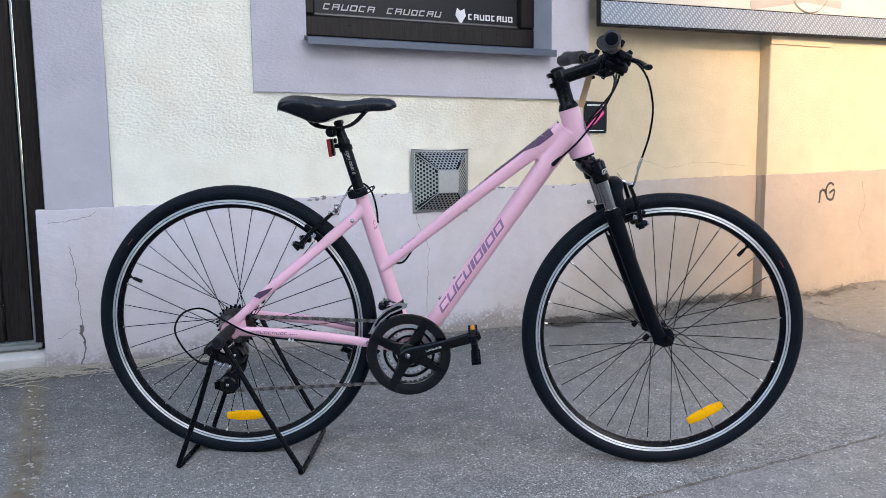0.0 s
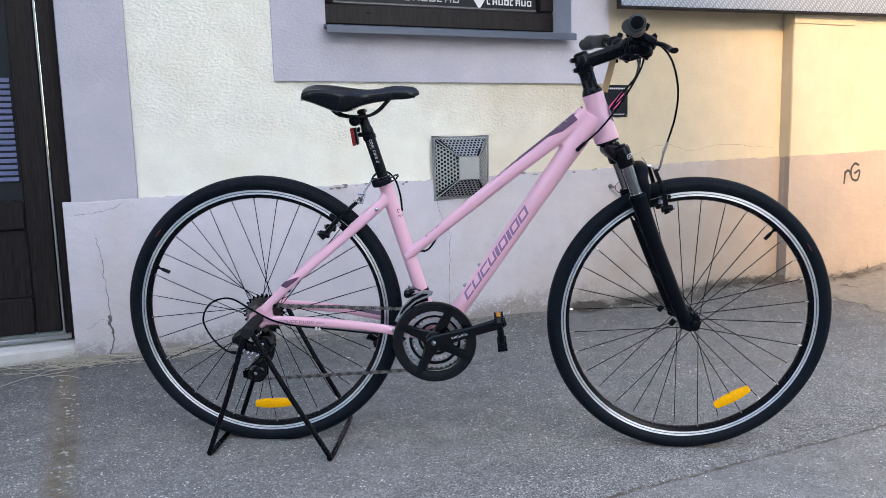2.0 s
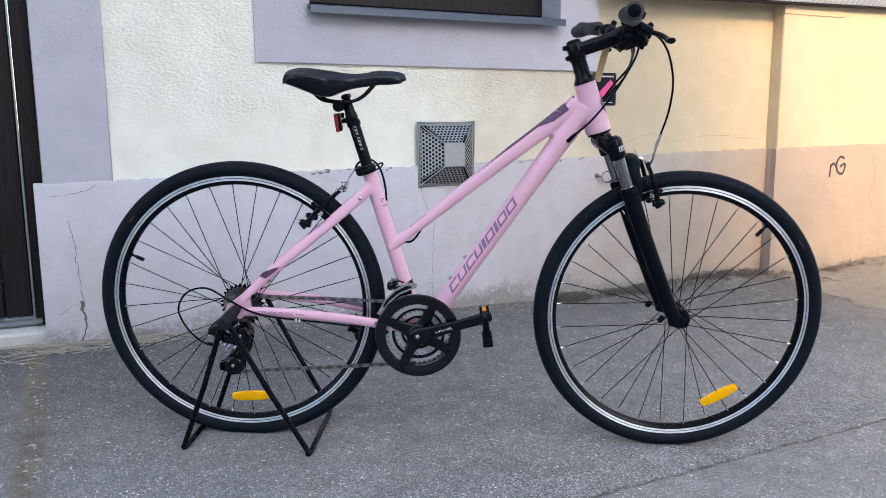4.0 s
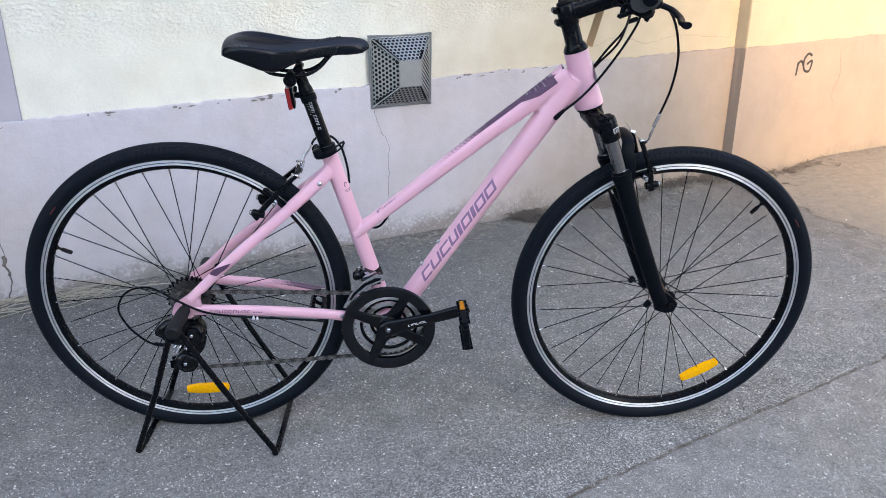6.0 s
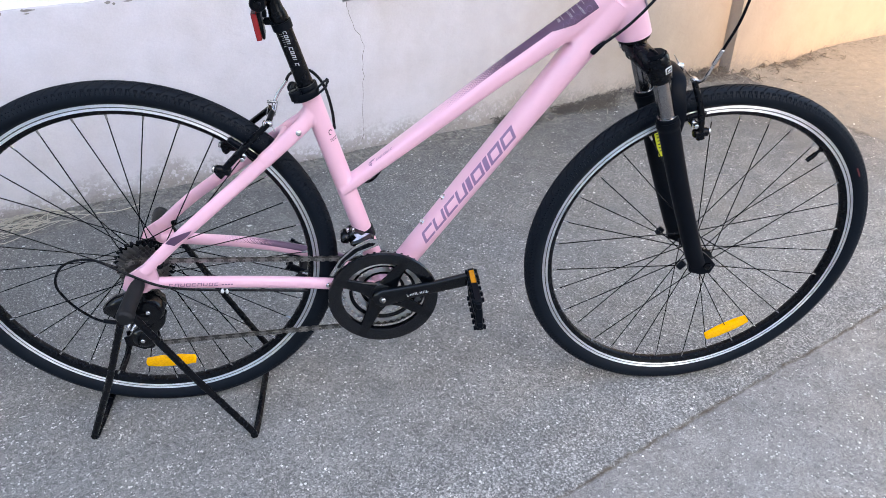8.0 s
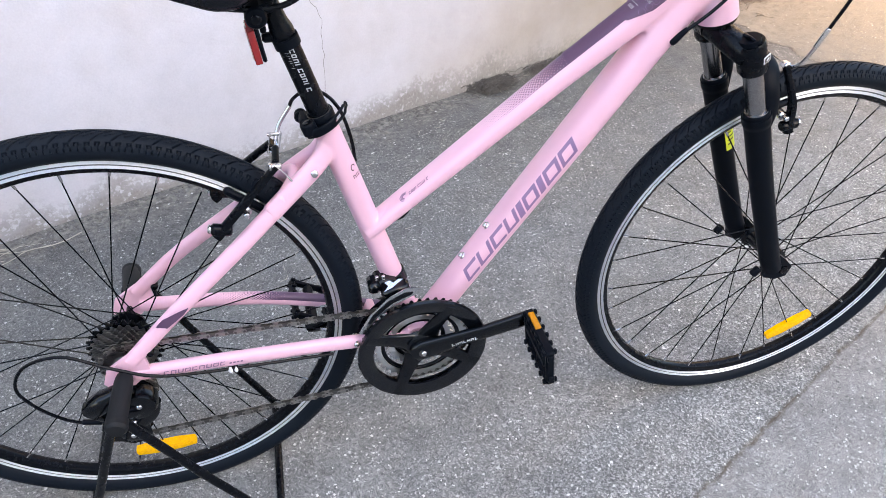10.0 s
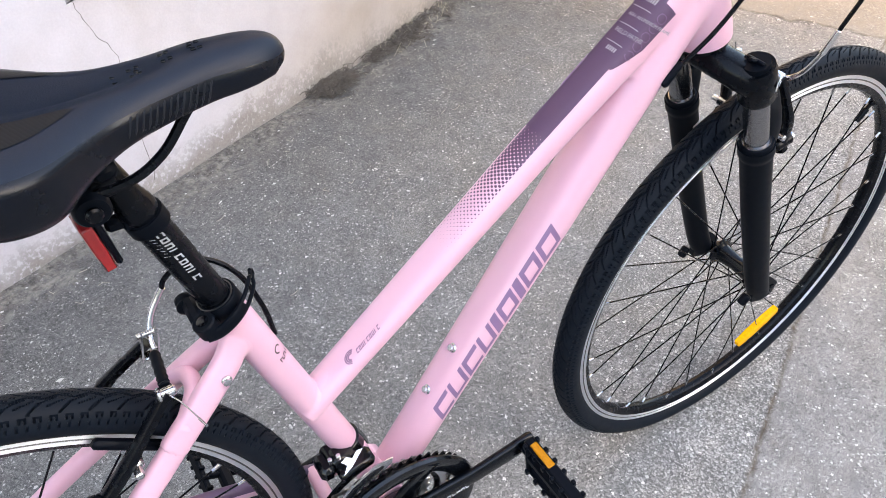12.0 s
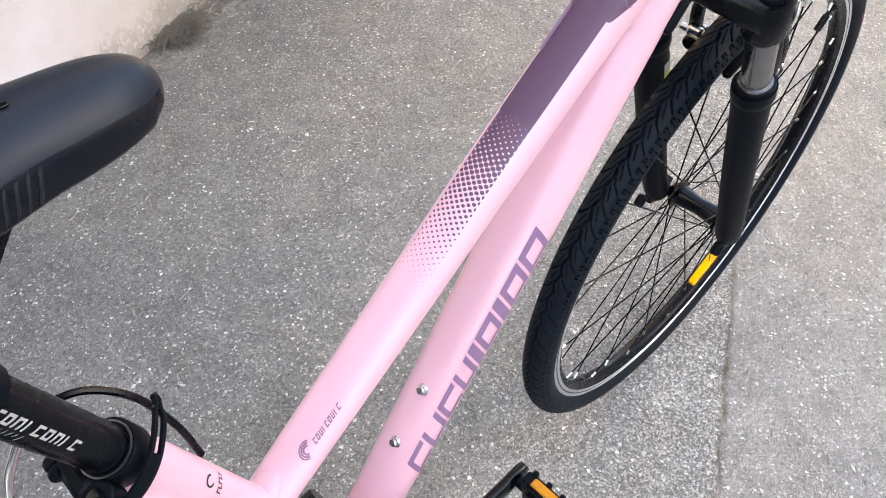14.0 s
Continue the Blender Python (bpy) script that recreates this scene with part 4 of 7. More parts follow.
def welded(mesh, voxel, rounds):
    """Joins overlapping pieces into one skin and rounds the hollows between them."""
    me = mesh.data("weld", PINK)
    tmp = bpy.data.objects.new("weld", me)
    scene.collection.objects.link(tmp)
    r = tmp.modifiers.new("skin", "REMESH")
    r.mode, r.voxel_size = "VOXEL", voxel
    k = tmp.modifiers.new("round", "SMOOTH")
    k.factor, k.iterations = 0.5, rounds
    out = bpy.data.meshes.new_from_object(tmp.evaluated_get(bpy.context.evaluated_depsgraph_get()))
    bpy.data.objects.remove(tmp)
    out.materials.clear()
    out.materials.append(PINK)
    out.polygons.foreach_set("use_smooth", [True] * len(out.polygons))
    return out


head = Mesh()
head.sweep(ht[1:-1], [0.0240, 0.0245, 0.0250, 0.0275, 0.0295, 0.0295], 40)
a_ = T1.lerp(T2, 0.30)
head.sweep([a_, T1.lerp(T2, 0.45), T1.lerp(T2, 0.8), T2], [(0.0210, 0.0172), (0.0211, 0.0179), (0.0214, 0.0206), (0.0224, 0.0250)], 40, power=2.7)
head.sweep([D0.lerp(D1, 0.66), D0.lerp(D1, 0.85), D1], [(0.0284, 0.0221), (0.0276, 0.0239), (0.0258, 0.0285)], 36, power=2.2)
head.prism([(0.736, 0.775), (0.766, 0.815), (0.810, 0.832), (0.816, 0.795), (0.768, 0.768)], (0, 0.0165, 0), (1, 0, 0), (0, 0, 1), 0.033)
part("weld_fillet", welded(head, 0.0024, 16), None, fr)
for sy in (-1, 1):
    stay = smooth([(0.3200, 0.0035 * sy, 0.664), (0.3175, 0.0078 * sy, 0.645), (0.306, 0.0130 * sy, 0.627), (0.293, 0.0178 * sy, 0.615), (0.270, 0.0240 * sy, 0.595), (0.200, 0.042 * sy, 0.534), (0.134, 0.057 * sy, 0.478), (0.080, 0.067 * sy, 0.430), (0.022, 0.073 * sy, 0.372)], 5)
    k = len(stay) - 1
    part("seat_stay", Mesh().sweep(stay, [(0.0085 + 0.001 * math.cos(i / k * 3) - (0.0012, 0.0006)[i] if i < 2 else 0.0085 + 0.001 * math.cos(i / k * 3), 0.0135 - 0.0030 * i / k) for i in range(k + 1)], 18, power=2.6), PINK, fr)
    cs = smooth([(0.022, 0.072 * sy, 0.346), (0.10, 0.068 * sy, 0.343), (0.20, 0.062 * sy, 0.336), (0.30, 0.050 * sy, 0.322), (0.37, 0.040 * sy, 0.308), (0.43, 0.030 * sy, 0.295)], 5)
    k = len(cs) - 1
    part("chain_stay", Mesh().sweep(cs, [(0.0085, 0.0112) for i in range(k + 1)], 18, power=2.6, side=(0, -1, 0)), PINK_CS if sy > 0 else PINK, fr)
    # dropout plate and its fillets
    dm = Mesh()
    dm.prism([(0.045, 0.352), (0.040, 0.392), (0.020, 0.385), (-0.012, 0.362), (-0.020, 0.338), (-0.010, 0.325), (0.02, 0.328)], (0, (0.0705 if sy < 0 else 0.0765) * sy, 0), (1, 0, 0), (0, 0, 1), 0.006)
    part("dropout", dm, PINK, fr)
    part("mudguard_bolt", Mesh().bolt((0.050, 0.078 * sy, 0.384), (0.050, 0.062 * sy, 0.384), 0.0055), BLACK, fr)
seat = Mesh()
seat.sweep([BB.lerp(CLAMP, 0.52), CLAMP - ST_DIR * 0.012], 0.0173, 32)
for sy in (-1, 1):
    up_stay = smooth([(0.3200, 0.0035 * sy, 0.664), (0.3175, 0.0078 * sy, 0.645), (0.306, 0.0130 * sy, 0.627), (0.293, 0.0178 * sy, 0.615), (0.270, 0.0240 * sy, 0.595), (0.235, 0.0330 * sy, 0.565)], 5)
    seat.sweep(up_stay, (0.0092, 0.0134), 20, power=2.6)
seat.sweep([T0 - TT.t * 0.01, T0 + TT.t * 0.045], (0.0202, 0.0116), 28, power=2.7)
part("weld_fillet", welded(seat, 0.0022, 14), None, fr)
part("stay_bridge", Mesh().sweep(smooth([(0.250, -0.030, 0.583), (0.268, -0.014, 0.600), (0.272, 0, 0.604), (0.268, 0.014, 0.600), (0.250, 0.030, 0.583)], 5), 0.0085, 14, side=(0, 0, 1)), PINK, fr)
part("stay_bridge", Mesh().sweep([(0.372, -0.04, 0.312), (0.372, 0.04, 0.312)], 0.009, 12, side=(0, 0, 1)), PINK, fr)
for sy in (-1, 1):
    p = V(0.297, 0.0245 * sy, 0.616)
    part("rack_bolt", Mesh().bolt(p, p + V(0, 0.0040 * sy, 0), 0.0050, n=16).bolt(p + V(0, 0.004 * sy, 0), p + V(0, 0.0065 * sy, 0), 0.0040), STEEL, fr)
dn = -DT.t.cross(V(0, 1, 0)).normalized()
if dn.z < 0:
    dn = -dn
for s_ in (0.148, 0.212):
    p = D0 + DT.t * s_
    part("bottle_bolt", Mesh().bolt(p + dn * 0.016, p + dn * 0.0222, 0.0060, n=16).bolt(p + dn * 0.022, p + dn * 0.0255, 0.0043, n=12), STEEL, fr)

# prints on the frame: the maker's word as plain slanted shapes
word = Mesh()
s_at = 0.124
for k_, w_ in enumerate((0.032, 0.033, 0.032, 0.029, 0.014, 0.032, 0.014, 0.033, 0.034)):
    w_ *= 1.062
    lo, hi, sl, b_ = -5, 47, 0.0115, 11
    e = s_at + w_ - 0.0035
    f_ = b_ / (hi - lo)
    if w_ < 0.02:
        patch(word, DT, s_at, e, lo, hi, sl, na=10)
    else:
        patch(word, DT, s_at, s_at + 0.0066, lo, hi, sl, na=10)
        if k_ not in (0, 2):
            patch(word, DT, e - 0.0066, e, lo, hi, sl, na=10)
        if k_ not in (1, 3):
            patch(word, DT, s_at + 0.0066 + sl * (1 - f_), e + sl * (1 - f_), hi - b_, hi, sl * f_, na=3)
        patch(word, DT, s_at + 0.0066, e, lo, lo + b_, sl * f_, na=3)
    s_at += w_
part("maker_print", word, VIOLET, fr, "violet slanted lettering shapes")
L1 = TT.at[2]
dec = Mesh()
patch(dec, TT, L1 + 0.018, L1 + 0.184, 50, 130, 0, 0.0006, na=12, ns=16)
part("decal_panel", dec, PURPLE, fr, "dark purple printed panel")
for sg in (1, -1):
    flap, na, ns = Mesh(), 8, 14
    pts = []
    for i in range(ns + 1):
        for j in range(na + 1):
            f_ = j / na
            lo_, hi_ = L1 + 0.140 - 0.034 * min(1.0, f_ * 1.25), L1 + 0.184
            a_ = 14 + 37 * f_
            pts.append(TT.point(lo_ + (hi_ - lo_) * i / ns, a_ if sg > 0 else 180 - a_, 0.0008))
    flap.add(pts, [(i * (na + 1) + j, (i + 1) * (na + 1) + j, (i + 1) * (na + 1) + j + 1, i * (na + 1) + j + 1)[::sg] for i in range(ns) for j in range(na)])
    part("decal_flap", flap, PURPLE, fr, "dark purple printed flap")
flap_print = Mesh()
for i in range(5):
    b0 = L1 + 0.127 + i * 0.0110
    for q_ in range(26):
        t0_ = 2 * math.pi * q_ / 26
        if i == 0 and q_ in (5, 6, 7, 18, 19, 20) or i == 3 and q_ in (18, 19, 20):
            continue
        patch(flap_print, TT, b0 + 0.0045 * math.cos(t0_) - 0.0004, b0 + 0.0045 * math.cos(t0_) + 0.0006, 33 + 11 * math.sin(t0_), 33 + 11 * math.sin(t0_) + 2.0, 0, 0.0012, na=1, ns=1)
part("flap_print", flap_print, DIMVIOLET, fr, "thin violet outline shapes")
lite = Mesh()
patch(lite, TT, L1 + 0.066, L1 + 0.104, 124, 140, 0.006, 0.0011, na=4, ns=6)
part("decal_accent", lite, VIOLET, fr)
lines = Mesh()
for s_, a0, a1 in ((0.128, 60, 112), (0.148, 56, 116), (0.168, 62, 118)):
    patch(lines, TT, L1 + s_, L1 + s_ + 0.0009, a0, a1, 0, 0.0012, na=10, ns=1)
for s_, n_ in ((0.120, 5), (0.176, 6)):
    for i in range(n_):
        a0 = 66 + i * 6.2
        patch(lines, TT, L1 + s_, L1 + s_ + (0.0075 if n_ == 6 else 0.0045), a0, a0 + 4.4, 0, 0.0012, na=1, ns=1)
part("panel_print", lines, GREYPRINT, fr, "small pale print")


def lettering(text, size, at, along, up, out, mat, parent):
    """Readable words as thin raised letters on a surface."""
    cu = bpy.data.curves.new("words", "FONT")
    cu.body, cu.size, cu.extrude = text, size, 0.0001
    tmp = bpy.data.objects.new("words", cu)
    scene.collection.objects.link(tmp)
    me = bpy.data.meshes.new_from_object(tmp.evaluated_get(bpy.context.evaluated_depsgraph_get()))
    bpy.data.objects.remove(tmp)
    ex = Vector(along).normalized()
    ez = Vector(out).normalized()
    ey = ez.cross(ex).normalized()
    m = Matrix((ex, ey, ez)).transposed().to_4x4()
    m.translation = at
    me.transform(m)
    me.materials.clear()
    me.materials.append(mat)
    return part("printed_words", me, None, parent, "small pale printed words")


across = V(0, -1, 0)
for words, s_, size in (("FIELD PATHS", L1 + 0.139, 0.0062), ("6061 ALUMINIUM FRAME", L1 + 0.158, 0.0048)):
    lettering(words, size, TT.point(s_, 112, 0.0012), across, TT.t, TT.up, GREYPRINT, fr)
small = Mesh()
glyphs(small, TT, 0.0780, 0.0040, 9, 50, 63, 0.0014, 0.0010, 0.0005)
for k_ in range(3):
    # a swirl of three open arcs beside the word
    for q_ in range(22):
        t0_ = radians(50 + 200 * q_ / 22)
        rr_ = 1.0 - 0.27 * k_
        at_, up_ = 0.0700 + 0.0078 * rr_ * math.cos(t0_), 57 + 17 * rr_ * math.sin(t0_)
        patch(small, TT, at_, at_ + 0.0013, up_, up_ + 3.4, 0.0, 0.0005, na=1, ns=1)
part("small_print", small, SMALLPRINT, fr)
small = Mesh()
for i in range(9):
    # letter-sized outlines with one open side, then four small bars
    o_ = (0.060 + i * 0.0096, -0.0801 + 0.0006 * i, 0.3459 - i * 0.0004)
    strokes = [[(0, -0.0034), (0.0014, -0.0034), (0.0030, 0.0034), (0.0016, 0.0034)], [(0.0014, -0.0034), (0.0066, -0.0034), (0.0069, -0.0022), (0.0017, -0.0022)], [(0.0026, 0.0022), (0.0078, 0.0022), (0.0081, 0.0034), (0.0029, 0.0034)], [(0.0060, -0.0034), (0.0074, -0.0034), (0.0090, 0.0034), (0.0076, 0.0034)]]
    for k_, st_ in enumerate(strokes):
        if not (i % 4 == 0 and k_ == 3 or i % 4 == 1 and k_ == 1 or i % 4 == 2 and k_ == 2):
            small.prism(st_, o_, (1, 0.05, -0.04), (0, 0, 1), 0.0003)
for i in range(4):
    small.prism([(0, -0.0016), (0.0034, -0.0016), (0.0040, 0.0010), (0.0006, 0.0010)], (0.150 + i * 0.0052, -0.0750 + 0.0004 * i, 0.3415 - i * 0.0002), (1, 0.05, -0.04), (0, 0, 1), 0.0003)
HTT = Tube([HT_B, HT_T.lerp(HT_B, 0.3), HT_T], [0.0290, 0.0252, 0.0242], n=32)
bdg = Mesh()
for i in range(8):
    h0, h1 = -1 + i / 4, -1 + (i + 1) / 4
    w0 = 46 * math.sqrt(max(0.02, 1 - ((h0 + h1) / 2) ** 2))
    patch(bdg, HTT, 0.058 + 0.021 * h0, 0.058 + 0.021 * h1, -90 - w0, -90 + w0, 0, 0.0016, na=8, ns=1)
part("head_badge", bdg, PURPLE, fr, "dark purple oval badge")
part("stay_print", small, SMALLPRINT, fr)
badge = Mesh().prism([(-0.026, -0.006), (-0.012, -0.012), (0.012, 0.006), (0.020, 0.016), (0.006, 0.012), (-0.016, 0.004)], (0.093, -0.0765, 0.441), (1, 0.12, 0), (0, 0, 1), 0.0008)
part("stay_badge", badge, PURPLE, fr)
patch_m = Mesh()
for q_ in range(22):
    t0_ = radians(-70 + 250 * q_ / 22)
    patch(patch_m, ST, 0.3295 + 0.0044 * math.sin(t0_), 0.3310 + 0.0044 * math.sin(t0_), -46 + 12 * math.cos(t0_), -42 + 12 * math.cos(t0_), 0, na=1, ns=1)
for q_ in range(5):
    a0 = -26 - q_ * 10
    patch(patch_m, ST, 0.3140, 0.3192, a0, a0 - 3, 0.0008, na=1, ns=1)
    patch(patch_m, ST, 0.3140 if q_ % 2 else 0.3180, 0.3152 if q_ % 2 else 0.3192, a0, a0 - 8, 0.0004, na=2, ns=1)
part("small_print", patch_m, MARKER, fr)


# wheels
def tyre_mesh():
    """A 40 mm tyre with cut tread blocks."""
    n, R = 2600, 0.3500
    a_ = np.linspace(0, 2 * np.pi, n, endpoint=False)
    cross = [(-0.0113, 0.3155), (-0.0138, 0.3172), (-0.0180, 0.3225), (-0.0201, 0.3290), (-0.0198, 0.3345)]
    mid = [(math.sin(q) * 0.0196, 0.3305 + math.cos(q) * 0.0195) for q in np.linspace(-1.22, 1.22, 59)]
    prof = cross + mid + [(-y, r) for y, r in cross[::-1]]
    k = len(prof)
    y0, r0 = np.array([p[0] for p in prof]), np.array([p[1] for p in prof])
    s = a_ * R
    P = 2 * np.pi * R / 94
    S, W = np.meshgrid(s / P, y0 / 0.0185, indexing="ij")
    aw = np.abs(W)
    half = np.where(W > 0, 0.5, 0.0)

    def line(f, wide):
        """Where f crosses a whole number, as a groove that share of a pitch wide."""
        return np.abs((f + 0.5) % 1.0 - 0.5) < wide / 2

    # long swept cuts with a kink, from the zigzag centre to the shoulder
    bend = np.where(aw < 0.30, 2.2 * aw, 0.66 + 0.95 * (aw - 0.30))
    g = line(S + half - bend, 0.090) & (aw > 0.04) & (aw < 0.72)
    g |= line(S + half - 0.45 - 2.2 * aw, 0.060) & (aw > 0.16) & (aw < 0.44)
    g |= (np.abs(W - 0.10 * (2 * np.abs((S % 1.0) - 0.5) * 2 - 1)) < 0.035)
    # small hooked cuts on the shoulder and fine ribs below them
    q = (S * 2 + half) % 1.0
    g |= (aw > 0.76) & (aw < 0.90) & (((q > 0.20) & (q < 0.34)) | ((q > 0.56) & (q < 0.70)))
    g |= (aw > 0.76) & (aw < 0.80) & (q > 0.20) & (q < 0.70)
    g |= (((S * 3 + half) % 1.0) < 0.20) & (aw >= 0.95) & (aw < 1.02)
    inside = (np.arange(k) >= 5) & (np.arange(k) < k - 5)
    depth = np.where(g & inside[None, :], np.where(aw > 0.74, 0.0032, 0.0024), 0.0)
    rr = r0[None, :] - depth
    yy = y0[None, :] * (1 - depth * 8)
    ca, sa = np.cos(a_)[:, None], np.sin(a_)[:, None]
    verts = np.stack([rr * ca, yy + 0 * ca, rr * sa], -1).reshape(-1, 3)
    i, j = np.meshgrid(np.arange(n), np.arange(k - 1), indexing="ij")
    i2 = (i + 1) % n
    faces = np.stack([i * k + j, i * k + j + 1, i2 * k + j + 1, i2 * k + j], -1).reshape(-1, 4)
    me = bpy.data.meshes.new("tyre")
    me.from_pydata(verts.tolist(), [], faces.tolist())
    me.materials.append(RUBBER)
    me.polygons.foreach_set("use_smooth", [True] * len(faces))
    me.update()
    me.set_sharp_from_angle(angle=radians(32))
    return me


TYRE = tyre_mesh()
rim_prof = [(0.2965, -0.0075), (0.3040, -0.0112), (0.3047, -0.0116), (0.3092, -0.0118), (0.3097, -0.0113), (0.3105, -0.0113), (0.3110, -0.0118), (0.3158, -0.0120), (0.3163, -0.0110), (0.3100, -0.0095), (0.3085, 0.0)]
rim_prof = rim_prof + [(r, -y) for r, y in rim_prof[-2::-1]] + [(0.2945, 0.004), (0.2940, 0.0), (0.2945, -0.004)]
half_m = [0, 0, 1, 2, 2, 2, 1, 1, 0, 0]
rim_m = half_m + half_m[::-1] + [0, 0, 0, 0]
RIM = Mesh().lathe(rim_prof, 220, mats=rim_m[:len(rim_prof)]).data("rim", [BLACK, TRACK, GREYLINE], 25)


def spoke_mesh(y_hub, r_hub, lead):
    m = Mesh()
    ang = math.radians(67.5) * lead
    a = V(r_hub * math.sin(ang), y_hub, r_hub * math.cos(ang))
    b = V(0, math.copysign(0.0025, y_hub), 0.2975)
    d = (b - a).normalized()
    m.rod(a, b - d * 0.010, 0.00105, 6, 0)
    m.sweep([b - d * 0.013, b - d * 0.003, b - d * 0.001, b + d * 0.002], [0.0018, 0.0021, 0.0032, 0.0034], 8, 1)
    return m.data("spoke", [BLACK, STEEL])


def build_wheel(name, at, flanges, r_fl, axle_half, first_deg, valve_deg, refl_deg, red_deg, label):
    w = part(name, RIM, None, bike, label, Matrix.Translation(at))
    part("tyre", TYRE, None, w, "black rubber tyre with cut tread")
    hub = Mesh()
    h0, h1 = flanges
    prof = [(0.006, h0 - 0.012), (0.012, h0 - 0.010), (0.014, h0 - 0.003), (r_fl + 0.004, h0 - 0.002), (r_fl + 0.004, h0 + 0.002), (0.015, h0 + 0.006), (0.012, (h0 + h1) / 2), (0.015, h1 - 0.006), (r_fl + 0.004, h1 - 0.002), (r_fl + 0.004, h1 + 0.002), (0.014, h1 + 0.003), (0.012, h1 + 0.010), (0.006, h1 + 0.012)]
    hub.lathe(prof, 28, closed=False)
    hub.rod((0, -axle_half, 0), (0, axle_half, 0), 0.0048)
    part("hub", hub, GLOSS, w, "black hub")
    for sy in (-1, 1):
        nut = Mesh()
        nut.sweep([(0, sy * (axle_half - 0.009), 0), (0, sy * (axle_half - 0.001), 0), (0, sy * axle_half, 0)], [0.0088, 0.0085, 0.0070], 6, side=(1, 0, 0))
        nut.lathe([(0.0, sy * (axle_half - 0.0095)), (0.0115, sy * (axle_half - 0.0095)), (0.0115, sy * (axle_half - 0.0115)), (0.0, sy * (axle_half - 0.0115))], 20, closed=False)
        part("axle_nut", nut, BLACK if at.x > 0.5 else STEEL, w)
    kinds = [spoke_mesh(h, r_fl, ld) for h in flanges for ld in (1, -1)]
    for i in range(32):
        side, lead = i % 2, (i // 2 + i) % 2
        part("spoke", kinds[side * 2 + lead], None, w, place=pose(0, 0, 0, 0, i * 11.25 + first_deg, 0))
    v = Mesh().rod((0, 0, 0.2955), (0, 0, 0.262), 0.0028, 8).bolt((0, 0, 0.284), (0, 0, 0.262), 0.0046).bolt((0, 0, 0.2955), (0, 0, 0.291), 0.0055)
    part("valve", v, BLACK, w, place=pose(0, 0, 0, 0, 90 - valve_deg, 0))
    rf = Mesh()
    outl = [(-0.047, -0.0050), (-0.049, 0.0035), (-0.047, 0.0110), (-0.020, 0.0150), (0.020, 0.0150), (0.047, 0.0110), (0.049, 0.0035), (0.047, -0.0050), (0.020, -0.0090), (-0.020, -0.0090)]
    mid_z = 0.003
    rings = [[V(x * k, y, 0.240 + mid_z + (z - mid_z) * q) for x, z in outl] for y, k, q in ((-0.0125, 0.95, 0.74), (-0.0110, 1.0, 1.0), (-0.0035, 1.0, 1.0), (-0.0020, 0.96, 0.80))]
    rf.loft(rings)
    part("spoke_reflector", rf, AMBER, w, "amber spoke reflector", place=pose(0, 0, 0, 0, 90 - refl_deg, 0))
    for q in (0, 1):
        mk = Mesh()
        pts, fs = [], []
        for t_ in range(11):
            a = radians(red_deg - 1.9 + 3.8 * t_ / 10)
            for y_, r_ in ((-0.0204, 0.3275), (-0.0206, 0.3290), (-0.0205, 0.3305)):
                pts.append((r_ * math.cos(a), (y_ if not q else -y_), r_ * math.sin(a)))
        fs = [(t_ * 3 + h_, t_ * 3 + h_ + 1, (t_ + 1) * 3 + h_ + 1, (t_ + 1) * 3 + h_) for t_ in range(10) for h_ in range(2)]
        part("tyre_mark", mk.add(pts, fs), REDPRINT, w, "dull red mark")
    return w


rear = build_wheel("rear_wheel", RA, (-0.017, 0.033), 0.022, 0.083, -3.2, 157.0, -87.0, 141.0, "rear wheel with black rim and bright braking surface")
front = build_wheel("front_wheel", FA, (-0.034, 0.034), 0.017, 0.066, 13.9, 49.0, -59.5, 34.0, "front wheel with black rim and bright braking surface")

# fork
crown = Mesh()
crown.sweep([HT_B - STEER * 0.001, HT_B - STEER * 0.006, HT_B - STEER * 0.007], [0.027, 0.027, 0.022], 28)
for sy in (-1, 1):
    crown.sweep(smooth([(0.853, 0, 0.766), (0.858, 0.030 * sy, 0.762), (0.866, 0.050 * sy, 0.756), (0.873, 0.060 * sy, 0.752)], 4), [(0.0200 - 0.0002 * i, 0.0152 + 0.0001 * i) for i in range(13)], 20, side=(1, 0, 0), power=2.6)
    crown.sweep([V(0.888, 0.058 * sy, 0.728), V(0.8865, 0.058 * sy, 0.7315), V(0.872, 0.058 * sy, 0.766), V(0.870, 0.058 * sy, 0.770)], [0.0185, 0.0202, 0.0202, 0.0185], 24)
fork = part("fork", crown, BLACK, bike, "black suspension fork")
for sy in (-1, 1):
    cap_m = Mesh().sweep([V(0.870, 0.058 * sy, 0.769), V(0.8675, 0.058 * sy, 0.775)], [0.0150, 0.0145], 20)
    for size in ((0.022, 0.006, 0.004), (0.006, 0.022, 0.004)):
        cap_m.box((0.8672, 0.058 * sy, 0.776), size, 0, 0.0012, Euler((0, radians(21), 0)).to_matrix())
    part("leg_cap", cap_m, MATT, fork, "black cross-slotted leg cap")
part("crown_mark_inner", Mesh().box((0.8897, -0.0768, 0.7525), (0.0102, 0.0012, 0.0082), 0, 0.0003, Euler((0, radians(-22), radians(24))).to_matrix()), GLOSS, fork)
part("crown_mark_bar", Mesh().box((0.8899, -0.0771, 0.7525), (0.0060, 0.0012, 0.0026), 0, 0.0003, Euler((0, radians(-50), radians(24))).to_matrix()), PRINT, fork)
